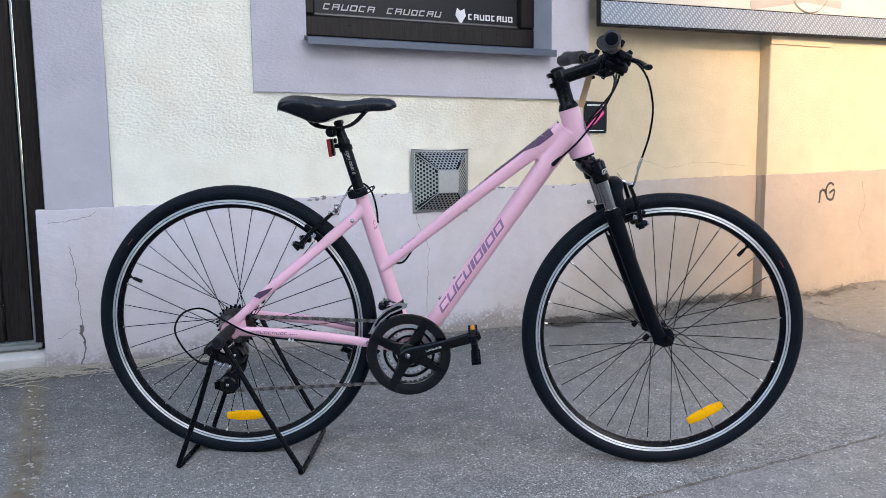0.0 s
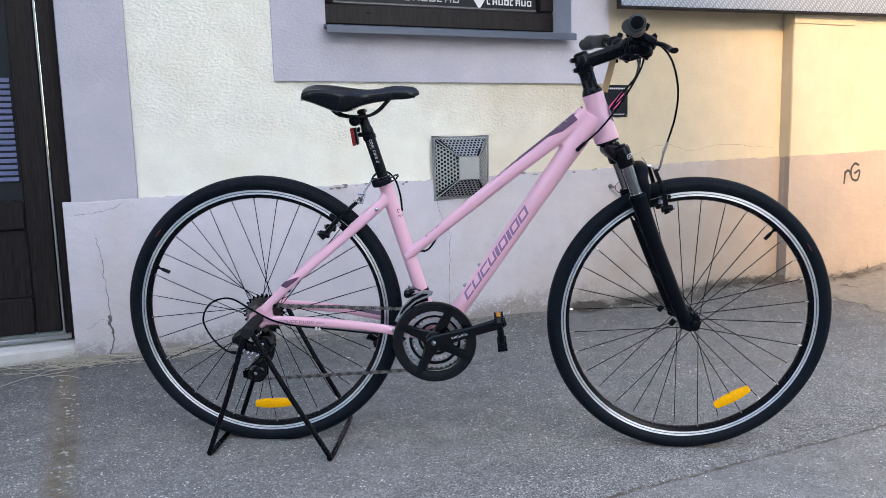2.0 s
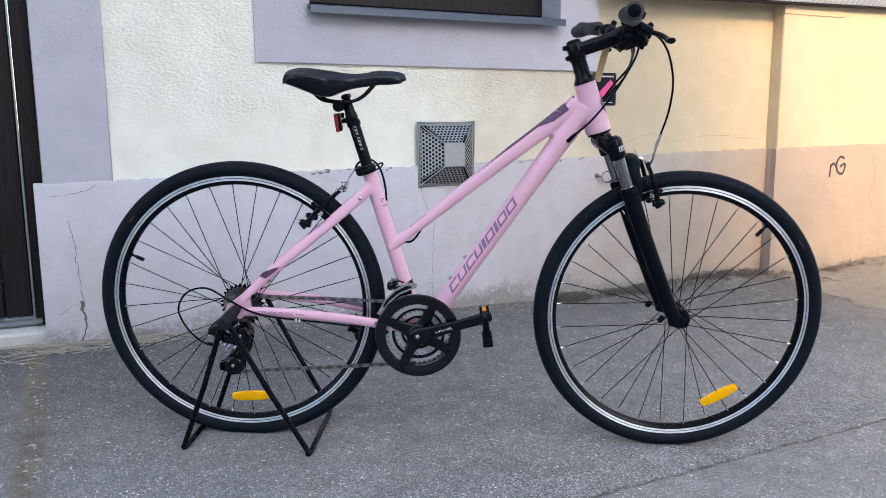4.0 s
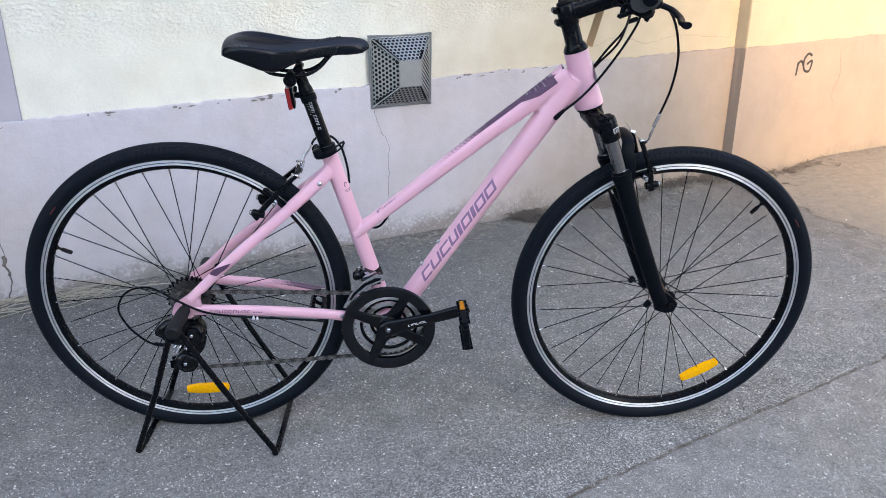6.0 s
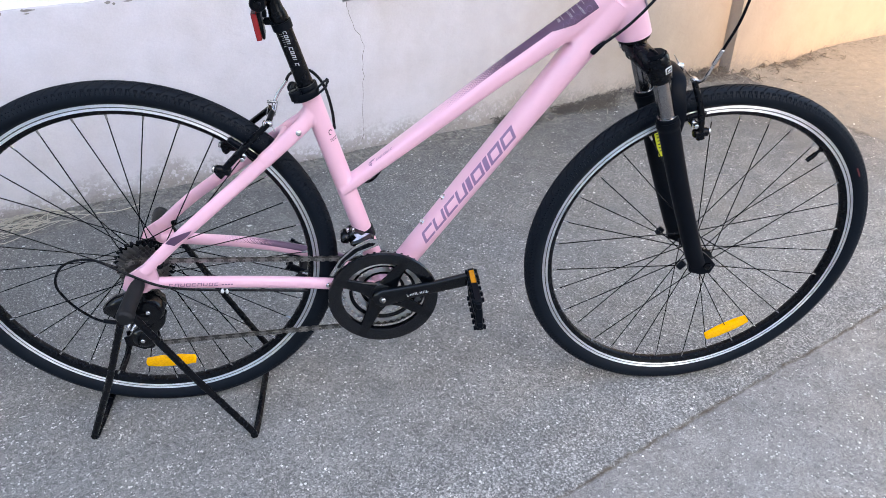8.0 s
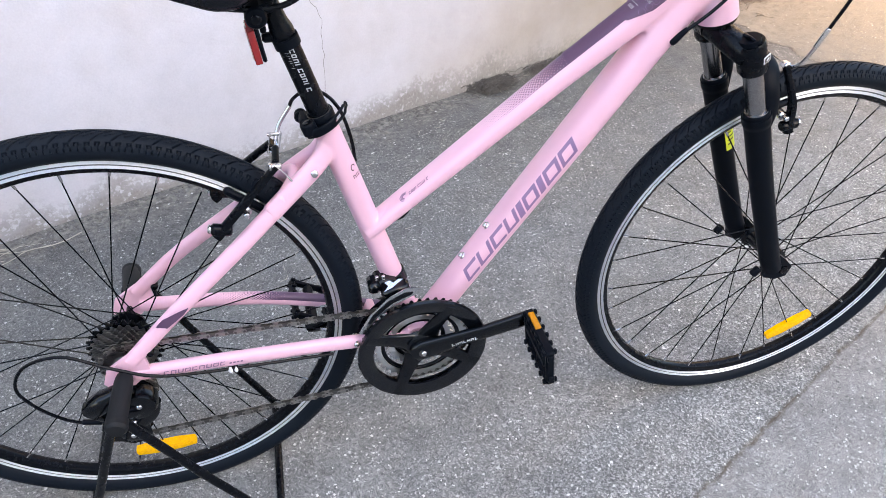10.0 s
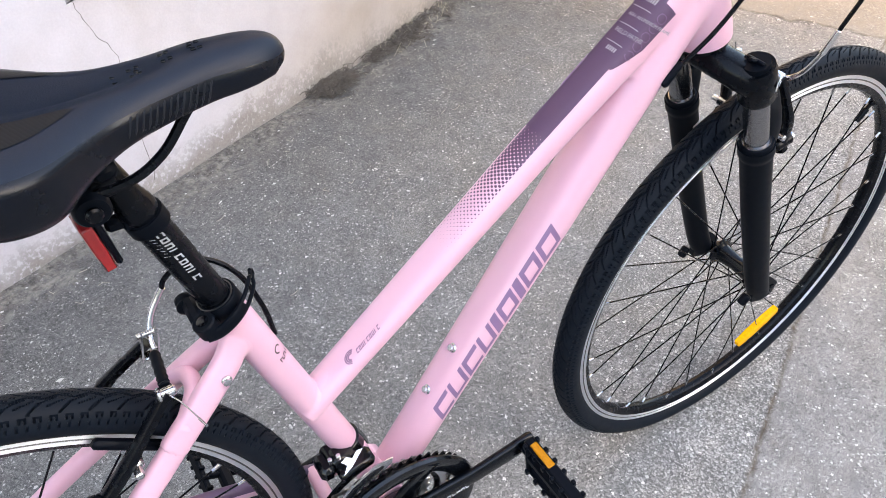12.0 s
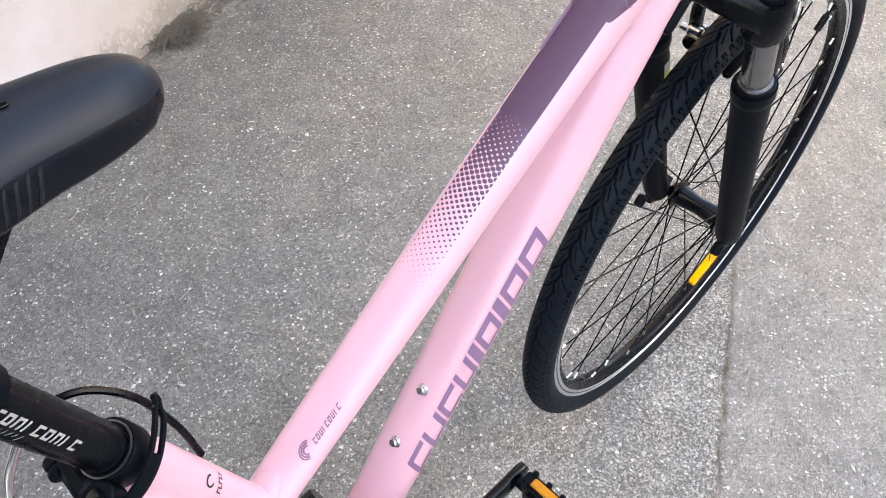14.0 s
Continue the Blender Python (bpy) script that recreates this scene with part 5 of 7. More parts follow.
part("crown_mark", Mesh().box((0.8895, -0.0765, 0.7525), (0.013, 0.0012, 0.011), 0, 0.0003, Euler((0, radians(-22), radians(24))).to_matrix()), PRINT, fork)
for sy in (-1, 1):
    leg = [V(0.886, 0.058 * sy, 0.733), V(0.922, 0.058 * sy, 0.645)]
    part("stanchion", Mesh().sweep(leg, 0.0138, 24), CHROME, fork, "dark chromed stanchion")
    low = smooth([(0.9165, 0.058 * sy, 0.6585), (0.921, 0.058 * sy, 0.647), (0.930, 0.058 * sy, 0.625), (0.962, 0.058 * sy, 0.546), (1.005, 0.058 * sy, 0.447), (1.036, 0.057 * sy, 0.378), (1.050, 0.056 * sy, 0.352)], 4)
    k = len(low) - 1
    lm = Mesh()
    lm.sweep(low, [0.0188 + (0.0018 if i < 5 else 0) - 0.0035 * max(0, i - 6) / k for i in range(k + 1)], 24)
    lm.sweep([low[0], low[0] + (low[0] - low[2]) * 0.08], [0.0175, 0.0155], 24)
    lm.prism([(1.028, 0.366), (1.046, 0.386), (1.066, 0.372), (1.086, 0.352), (1.080, 0.332), (1.060, 0.328), (1.036, 0.336)], (0, 0.0535 * sy, 0), (1, 0, 0), (0, 0, 1), 0.009 * (-sy))
    lm.bolt((1.022, 0.060 * sy, 0.358), (1.012, 0.060 * sy, 0.344), 0.007)
    part("lower_leg", lm, MATT, fork, "matt black fork lower leg")
    wp = (low[0] - low[3]).normalized()
    part("wiper_seal", Mesh().sweep([low[0], low[0] + wp * 0.005, low[0] + wp * 0.006], [0.0190, 0.0182, 0.0160], 24), MATT, fork)
    part("wiper_spring", Mesh().sweep([low[0] + wp * 0.0058, low[0] + wp * 0.0070], [0.0162, 0.0158], 24), CHROME, fork)
arch = Mesh()
arch.sweep(smooth([(0.934, -0.058, 0.630), (0.9335, -0.061, 0.668), (0.926, -0.056, 0.700), (0.929, -0.036, 0.722), (0.925, 0, 0.731), (0.929, 0.036, 0.722), (0.926, 0.056, 0.700), (0.9335, 0.061, 0.668), (0.934, 0.058, 0.630)], 5), [(0.0130, 0.0046)] * 41, 14, side=(1, 0, 0), power=2.6)
part("fork_arch", arch, MATT, fork)
leg_l = Tube([V(0.9165, 0.058, 0.6585), V(0.9205, 0.058, 0.647), V(1.005, 0.058, 0.447)], [0.0206, 0.0192, 0.0178], n=24)
stk = Mesh()
patch(stk, leg_l, 0.052, 0.134, -8, 62, 0, 0.0005, na=8, ns=8)
part("sticker", stk, YELLOW, fork, "yellow-green warning sticker")
sw = Mesh()
patch(sw, leg_l, 0.036, 0.052, -8, 62, 0, 0.0005, na=8, ns=2)
part("sticker_head", sw, PRINT, fork, "pale head of the sticker")
bars_ = Mesh()
for i in range(9):
    patch(bars_, leg_l, 0.060 + i * 0.0075, 0.0625 + i * 0.0075, 2, 50 - 12 * (i % 3), 0, 0.0009, na=6, ns=1)
part("print_bar", bars_, MARKER, fork)


# brakes
def v_brake(name, boss, tip_up, tip_side, label, fwd):
    """A pair of brake arms from their bosses beside the rim to the cable above the tyre."""
    bx, bz = boss
    root = None
    for sy in (-1, 1):
        m = Mesh()
        top = V(bx + tip_up[0], tip_side[0 if sy < 0 else 1], bz + tip_up[1])
        low = V(bx, 0.044 * sy, bz)
        mid = low.lerp(top, 0.45) + V(fwd * 0.004, 0.007 * sy, 0)
        m.sweep(smooth([low - (top - low) * 0.12, low, mid, top], 4), [(0.0078, 0.0072)] * 5 + [(0.0068, 0.0060)] * 4 + [(0.0056, 0.0050)] * 4, 10, side=(0, 1, 0), power=3)
        m.bolt(low + V(-fwd * 0.012, 0, -0.002), low + V(fwd * 0.014, 0, 0.003), 0.0082)
        ob = part(name if root is None else "brake_arm", m, BLACK, bike if root is None else root, label if root is None else "")
        root = root or ob
        hub_ = RA if fwd < 0 else FA
        lie = radians(50.0 if fwd < 0 else 108.0)
        pad = hub_ + V(math.cos(lie), 0, math.sin(lie)) * 0.310
        part("brake_pad", Mesh().box(V(pad.x, 0.0185 * sy, pad.z), (0.064, 0.010, 0.0105), 0, 0.003, Euler((0, math.pi / 2 - lie, 0)).to_matrix()), MATT, root)
        part("pad_bolt", Mesh().bolt(V(pad.x, 0.022 * sy, pad.z), V(pad.x, 0.056 * sy, pad.z), 0.0040).bolt(V(pad.x, 0.030 * sy, pad.z), V(pad.x, 0.046 * sy, pad.z), 0.0066), STEEL, root, "bright pad bolt")
        part("pivot_bolt", Mesh().bolt(low + V(fwd * 0.013, 0, 0.003), low + V(fwd * 0.0185, 0, 0.004), 0.0062), STEEL, root)
    return root


fb = v_brake("front_brake", (0.989, 0.626), (-0.030, 0.091), (-0.035, 0.030), "black front brake with bright bolts", 1)
rb = v_brake("rear_brake", (0.172, 0.556), (0.077, 0.077), (-0.026, 0.036), "black rear brake with bright cable guide", -1)
nd = Mesh()
nd.sweep(smooth([(0.962, -0.026, 0.716), (0.9655, -0.036, 0.716), (0.967, -0.050, 0.728), (0.968, -0.060, 0.746), (0.969, -0.066, 0.762)], 5), 0.0028, 8)
nd.box((0.960, -0.031, 0.718), (0.010, 0.014, 0.009), 0, 0.002)
nd.bolt((0.964, 0.030, 0.719), (0.952, 0.030, 0.721), 0.0055)
nd.rod((0.960, -0.030, 0.718), (0.958, 0.030, 0.720), 0.0009, 6)
nd.rod((0.958, 0.030, 0.720), (0.939, 0.022, 0.742), 0.0008, 6)
part("cable_guide", nd, STEEL, fb, "bright bent cable guide")
nd = Mesh()
nd.sweep(smooth([(0.2535, 0.026, 0.632), (0.2545, 0.036, 0.640), (0.261, 0.043, 0.655), (0.270, 0.0455, 0.668), (0.2775, 0.0455, 0.679)], 5), 0.0030, 10)
part("cable_guide", nd, STEEL, rb, "bright bent cable guide")
br = Mesh()
for sx in (-1, 1):
    br.prism([(-0.005, -0.013), (0.004, -0.013), (0.007, 0.000), (0.004, 0.014), (-0.003, 0.014), (-0.004, 0.002)], (0.2515 + 0.0062 * sx, 0.0315, 0.634), (0, 1, -0.1), (0.25, 0.1, 1), 0.0016 * sx)
br.box((0.2495, 0.030, 0.623), (0.012, 0.010, 0.003), 0, 0.001)
br.bolt((0.2435, 0.0345, 0.645), (0.2595, 0.0345, 0.645), 0.0026)
part("guide_bracket", br, STEEL, rb, "bright stirrup of the cable guide")
pc = Mesh()
pc.rod((0.2505, 0.026, 0.632), (0.2490, -0.030, 0.6325), 0.0008, 6)
pc.sweep(smooth([(0.2480, -0.028, 0.6325), (0.2560, -0.050, 0.640), (0.2645, -0.087, 0.6495)], 5), 0.0007, 6)
pc.bolt((0.2620, -0.076, 0.6468), (0.2650, -0.089, 0.6500), 0.0011)
pc.bolt((0.2405, -0.0262, 0.6327), (0.2560, -0.0262, 0.6327), 0.0050)
pc.bolt((0.2400, -0.0262, 0.6327), (0.2445, -0.0262, 0.6327), 0.0068)
part("pinch_bolt", pc, STEEL, rb, "bright pinch bolt and inner cable")
part("cable_boot", Mesh().sweep(smooth([(0.2520, 0.021, 0.632), (0.2500, -0.006, 0.6320), (0.2490, -0.020, 0.6325)], 6), [0.0044 + 0.0008 * (i % 2) for i in range(13)], 10), MATT, rb)

# seat post, clamp, saddle, lamp
post_m = Mesh()
P1 = CLAMP + ST_DIR * 0.155
post_m.sweep([CLAMP - ST_DIR * 0.03, CLAMP + ST_DIR * 0.118], 0.0137, 24)
post_m.sweep([CLAMP + ST_DIR * q for q in (0.117, 0.119, 0.126, 0.136, 0.150, 0.166, 0.168)], [0.0137, 0.0146, 0.0144, 0.0122, 0.0112, 0.0104, 0.0092], 24)
post = part("seat_post", post_m, BLACK, bike, "black seat post with pale lettering shapes")
SPT = Tube([CLAMP, P1], [0.0137, 0.0137])
pw = Mesh()
glyphs(pw, SPT, 0.1030, -0.0067, 9, -20, 5, 0.0016, -0.0014, 0.0003)
for i in range(7):
    patch(pw, SPT, 0.1000 - i * 0.0034, 0.0995 - i * 0.0034, 12, 30 - 4 * (i % 3), 0.0012, 0.0003, na=2, ns=1)
part("print_shape", pw, POSTPRINT, post)
cl = Mesh()
ax = ST_DIR
cl.sweep([CLAMP - ax * 0.010, CLAMP - ax * 0.009, CLAMP + ax * 0.007, CLAMP + ax * 0.008], [0.0176, 0.0183, 0.0183, 0.0176], 28)
cl.box(CLAMP + V(-0.0205, 0.001, -0.004), (0.013, 0.030, 0.017), 0, 0.004, Euler((0, radians(-18), 0)).to_matrix())
cl.bolt(CLAMP + V(-0.0235, -0.016, -0.005), CLAMP + V(-0.0243, 0.022, -0.005), 0.0042)
cl.bolt(CLAMP + V(-0.0242, 0.0105, -0.005), CLAMP + V(-0.0243, 0.0155, -0.005), 0.0088, n=14)
cl.bolt(CLAMP + V(-0.0243, 0.0170, -0.005), CLAMP + V(-0.0244, 0.0235, -0.005), 0.0080, n=14)
clamp_ob = part("seat_clamp", cl, MATT, bike, "black quick-release seat clamp")
cam_at = CLAMP + V(-0.0175, -0.0195, -0.004)
part("cam", Mesh().sweep([cam_at - ax * 0.0085, cam_at - ax * 0.0070, cam_at + ax * 0.0066, cam_at + ax * 0.0080], [0.0085, 0.0100, 0.0100, 0.0088], 24), MATT, clamp_ob)
part("cam_pin", Mesh().sweep([cam_at + ax * 0.0078, cam_at + ax * 0.0088, cam_at + ax * 0.0094], [0.0052, 0.0052, 0.0040], 20), GLOSS, clamp_ob)
part("clamp_shim", Mesh().lathe([(0.0152, -0.0004), (0.0162, -0.0004), (0.0162, 0.0006), (0.0152, 0.0006)], 32, axis="z"), DARKSTEEL, clamp_ob, "thin bright shim", place=Matrix.Translation(CLAMP + ax * 0.0082) @ Euler((0, radians(-18), 0)).to_matrix().to_4x4())
lever = smooth([(-0.0210, -0.0262, -0.0095), (-0.0110, -0.0272, -0.0080), (0.0010, -0.0252, -0.0045), (0.0120, -0.0205, 0.0000), (0.0215, -0.0125, 0.0045), (0.0290, -0.0030, 0.0085), (0.0330, 0.0060, 0.0110)], 5)
lv = Mesh()
k = 18
lv.sweep([CLAMP + V(*p) for p in lever[:k]], [(0.0056 + 0.0008 * min(1, i / 6), 0.0021) for i in range(k)], 14, side=tuple(ax), power=4)
for sz in (-1, 1):
    rail_ = [CLAMP + V(*p) + ax * (0.0046 * sz * (1.0 if i < len(lever) - k - 2 else 0.5)) for i, p in enumerate(lever[k - 2:])]
    lv.sweep(rail_, (0.0017, 0.0017), 10, side=tuple(ax), power=3)
tip_ = CLAMP + V(*lever[-1])
lv.sweep([tip_ - ax * 0.0034, tip_ + V(0.0008, 0.0022, 0.001), tip_ + ax * 0.0034], (0.0018, 0.0018), 10, side=(1, 0, 0))
part("lever", lv, MATT, clamp_ob)


def saddle():
    rings, n = [], 40
    # x, half width, top height, side depth, nose roundness
    rows = [(0.122, 0.030, 0.893, 0.009), (0.126, 0.050, 0.901, 0.014), (0.135, 0.064, 0.907, 0.023), (0.155, 0.075, 0.912, 0.034), (0.180, 0.079, 0.912, 0.043), (0.205, 0.078, 0.909, 0.049),
            (0.230, 0.069, 0.906, 0.047), (0.255, 0.050, 0.904, 0.034), (0.280, 0.0355, 0.904, 0.027), (0.310, 0.0285, 0.906, 0.0235), (0.340, 0.0255, 0.909, 0.0220), (0.358, 0.0238, 0.909, 0.0212), (0.372, 0.0220, 0.9086, 0.0196), (0.383, 0.0190, 0.9074, 0.0168), (0.391, 0.0152, 0.9050, 0.0132), (0.3970, 0.0102, 0.9008, 0.0085), (0.4005, 0.0040, 0.8950, 0.0030)]
    rows = smooth(rows, 4)
    for x, w, zt, dp in rows:
        ring, g = [], min(1.0, w / 0.017)
        for j in range(n):
            a = 2 * math.pi * j / n
            c, s = math.cos(a), math.sin(a)
            y = w * math.copysign(abs(c) ** 0.62, c)
            if s >= 0:
                z = zt + g * (-0.012 + 0.012 * abs(s) ** 0.55 - 0.010 * (abs(y) / max(w, 1e-3)) ** 2)
                groove = math.exp(-(y / 0.010) ** 2) * max(0.0, math.sin(min(1, max(0, (x - 0.135) / 0.19)) * math.pi)) * 0.011
                z -= groove
            else:
                z = zt - g * (0.022 + (dp - 0.012) * abs(s) ** 0.38)
                y = w * math.copysign(abs(c) ** 0.26, c) * (1 - 0.07 * abs(s))
            ring.append(V(x, y, z))
        rings.append(ring)
    mats = [0 if math.sin(2 * math.pi * (j + 0.5) / n) > 0.42 else 1 for j in range(n)]
    m = Mesh().loft(rings, 0, True, mats)
    ob = part("saddle", m, [SADDLETOP, SADDLESIDE], bike, "black sports saddle with shiny sides", sharp=60)
    rail = Mesh()
    for sy in (-1, 1):
        rail.sweep(smooth([(0.338, 0.013 * sy, 0.888), (0.322, 0.016 * sy, 0.872), (0.300, 0.020 * sy, 0.850), (0.272, 0.022 * sy, 0.838), (0.225, 0.022 * sy, 0.838), (0.200, 0.026 * sy, 0.848), (0.178, 0.034 * sy, 0.876)], 5), 0.0036, 8)
    part("saddle_rail", rail, BLACK, ob)
    yk = Mesh()
    yk.box((0.257, 0, 0.835), (0.022, 0.046, 0.012), 0, 0.004, Euler((0, radians(-14), 0)).to_matrix())
    yk.sweep([V(0.247, -0.029, 0.828), V(0.247, -0.026, 0.828), V(0.247, 0.026, 0.828), V(0.247, 0.029, 0.828)], [0.0108, 0.0128, 0.0128, 0.0108], 24, side=(1, 0, 0))
    yk.box((0.262, 0, 0.849), (0.018, 0.048, 0.012), 0, 0.004, Euler((0, radians(-14), 0)).to_matrix())
    part("saddle_clamp", yk, MATT, ob)
    part("clamp_bolt", Mesh().bolt((0.247, -0.034, 0.828), (0.247, -0.029, 0.828), 0.006), BLACK, ob)
    def flank(x, q, lift):
        w, zt = (float(np.interp(x, [r[0] for r in rows], [r[k] for r in rows])) for k in (1, 2))
        return V(x, -w * q, zt - 0.012 + 0.012 * max(0.0, 1 - q ** (1 / 0.31)) ** 0.275 - 0.010 * q * q + lift)
    for i in range(13):
        x = 0.284 + i * 0.0046
        a_, b_ = flank(x, 1.0, 0), flank(x + 0.003, 0.955, 0.0001)
        rib = Mesh().sweep([a_ + V(-0.003, 0.0004, -0.0065), a_ + V(-0.001, -0.0002, -0.002), flank(x + 0.002, 0.975, 0.0001), b_], [0.0005, 0.0008, 0.0008, 0.0004], 6)
        part("side_rib", rib, SADDLERIB, ob)
    marks = Mesh()
    for x in (0.286, 0.297, 0.302, 0.318, 0.3225, 0.338, 0.3425):
        for y in (-0.0042, 0.0, 0.0042):
            if y or x in (0.302, 0.338):
                marks.box((x + abs(y) * 0.3, y, float(np.interp(x, [r[0] for r in rows], [r[2] for r in rows])) - 0.011 * math.exp(-(y / 0.010) ** 2) * max(0.0, math.sin(min(1, (x - 0.135) / 0.19) * math.pi)) + 0.0001), (0.0034, 0.0026, 0.0012), 0, 0.0003)
    part("top_mark", marks, GLOSS, ob)
    mk = Mesh()
    for i in range(9):
        x = 0.140 + i * 0.0046
        for k_, (xa, xb, qa, qb) in enumerate(((0, 0.0010, 0.875, 0.945), (0.0010, 0.0036, 0.930, 0.945), (0.0010, 0.0036, 0.875, 0.892), (0.0027, 0.0036, 0.875, 0.945))):
            if i % 4 == 0 and k_ == 3 or i % 4 == 1 and k_ == 1 or i % 4 == 2 and k_ == 2:
                continue
            quad = [flank(x + a_, q_, 0.0007) for a_, q_ in ((xa, qa), (xb, qa), (xb, qb), (xa, qb))]
            mk.add(quad, [(3, 2, 1, 0)])
    part("print_shape", mk, SADDLEPRINT, ob)
    # ribbed dark inlays on both wings
    for sy in (-1, 1):
        inl, nx, ny = Mesh(), 14, 8
        pts = []
        for i in range(nx + 1):
            x = 0.150 + 0.108 * i / nx
            w, zt = (float(np.interp(x, [r[0] for r in rows], [r[q] for r in rows])) for q in (1, 2))
            taper = math.sin(math.pi * min(1.0, 0.10 + 0.9 * i / nx)) ** 0.6
            for j in range(ny + 1):
                q = 0.50 + taper * (0.30 * j / ny - 0.15) + 0.06 * (1 - i / nx)
                sn = (1 - q ** (1 / 0.31)) ** 0.5
                y = w * q
                groove = math.exp(-(y / 0.010) ** 2) * max(0.0, math.sin(min(1, max(0, (x - 0.135) / 0.19)) * math.pi)) * 0.011
                pts.append(V(x, y * sy, zt - 0.012 + 0.012 * sn ** 0.55 - 0.010 * q * q - groove + 0.0006))
        k_ = ny + 1
        inl.add(pts, [(i * k_ + j, (i + 1) * k_ + j, (i + 1) * k_ + j + 1, i * k_ + j + 1)[::1 if sy > 0 else -1] for i in range(nx) for j in range(ny)])
        part("inlay", inl, INLAY, ob, "dark ribbed side inlay")


saddle()
lamp_m = Mesh()
tilt_ = Euler((0, radians(-9), radians(4))).to_matrix()
back_ = V(0.2480, 0, 0.7905)
lamp_m.box(back_, (0.0050, 0.037, 0.041), 0, 0.002, tilt_)
lamp_m.box((0.264, 0, 0.794), (0.026, 0.011, 0.011), 0, 0.003)
lamp_m.box((0.2535, 0, 0.806), (0.007, 0.010, 0.012), 0, 0.002)
lamp_m.sweep([CLAMP + ST_DIR * 0.104, CLAMP + ST_DIR * 0.116], [0.0162, 0.0162], 20)
lamp_m.bolt((0.268, -0.010, 0.794), (0.268, 0.010, 0.794), 0.0055)
lamp = part("rear_lamp", lamp_m, MATT, bike, "red rear reflector on the seat post")
lens = part("lens", Mesh().box(back_ + tilt_ @ V(-0.0072, 0, 0), (0.0085, 0.0375, 0.0420), 0, 0.0012, tilt_), REDLENS, lamp, "red lens")
part("lens_band", Mesh().box(back_ + tilt_ @ V(-0.0120, 0, 0), (0.0010, 0.0175, 0.0370), 0, 0.0004, tilt_), LENSBAND, lens, "pale middle of the lens")

# steering
stem_m = Mesh()
SP = HT_T + STEER * 0.056
stem_m.sweep([HT_T, HT_T + STEER * 0.003, HT_T + STEER * 0.012, HT_T + STEER * 0.016, SP], [0.0245, 0.0250, 0.0205, 0.0175, 0.0175], 24)
stem_m.sweep([SP - STEER * 0.004, SP - STEER * 0.002, SP + STEER * 0.034, SP + STEER * 0.038], [0.0185, 0.0195, 0.0190, 0.016], 24)
BAR = V(0.890, 0, 1.000)
S0 = SP + STEER * 0.018
stem_m.sweep([S0, S0.lerp(BAR, 0.25), S0.lerp(BAR, 0.8), BAR], [(0.017, 0.017), (0.0165, 0.016), (0.017, 0.0165), (0.020, 0.019)], 20, power=2.6)
stem_m.bolt(BAR + V(0, -0.024, 0), BAR + V(0, 0.024, 0), 0.0215, n=20)
for z_ in (0.006, 0.030):
    p = SP + STEER * z_ + V(-0.021, 0, -0.006)
    stem_m.bolt(p + V(0, -0.013, 0), p + V(0, 0.013, 0), 0.006)
stem = part("stem", stem_m, BLACK, bike, "black handlebar stem")
part("top_cap", Mesh().sweep([SP + STEER * 0.038, SP + STEER * 0.041, SP + STEER * 0.0445], [0.0165, 0.0165, 0.010], 20), MATT, stem)
bar_pts = [(0.842, -0.305, 1.028), (0.866, -0.20, 1.024), (0.884, -0.12, 1.012), (0.890, -0.05, 1.001), (0.890, 0.05, 1.001), (0.884, 0.12, 1.012), (0.866, 0.20, 1.024), (0.842, 0.305, 1.028)]
barline = smooth(bar_pts, 6)
hb = part("handlebar", Mesh().sweep(barline, 0.0111, 14, side=(1, 0, 0)), BLACK, bike, "black swept handlebar")
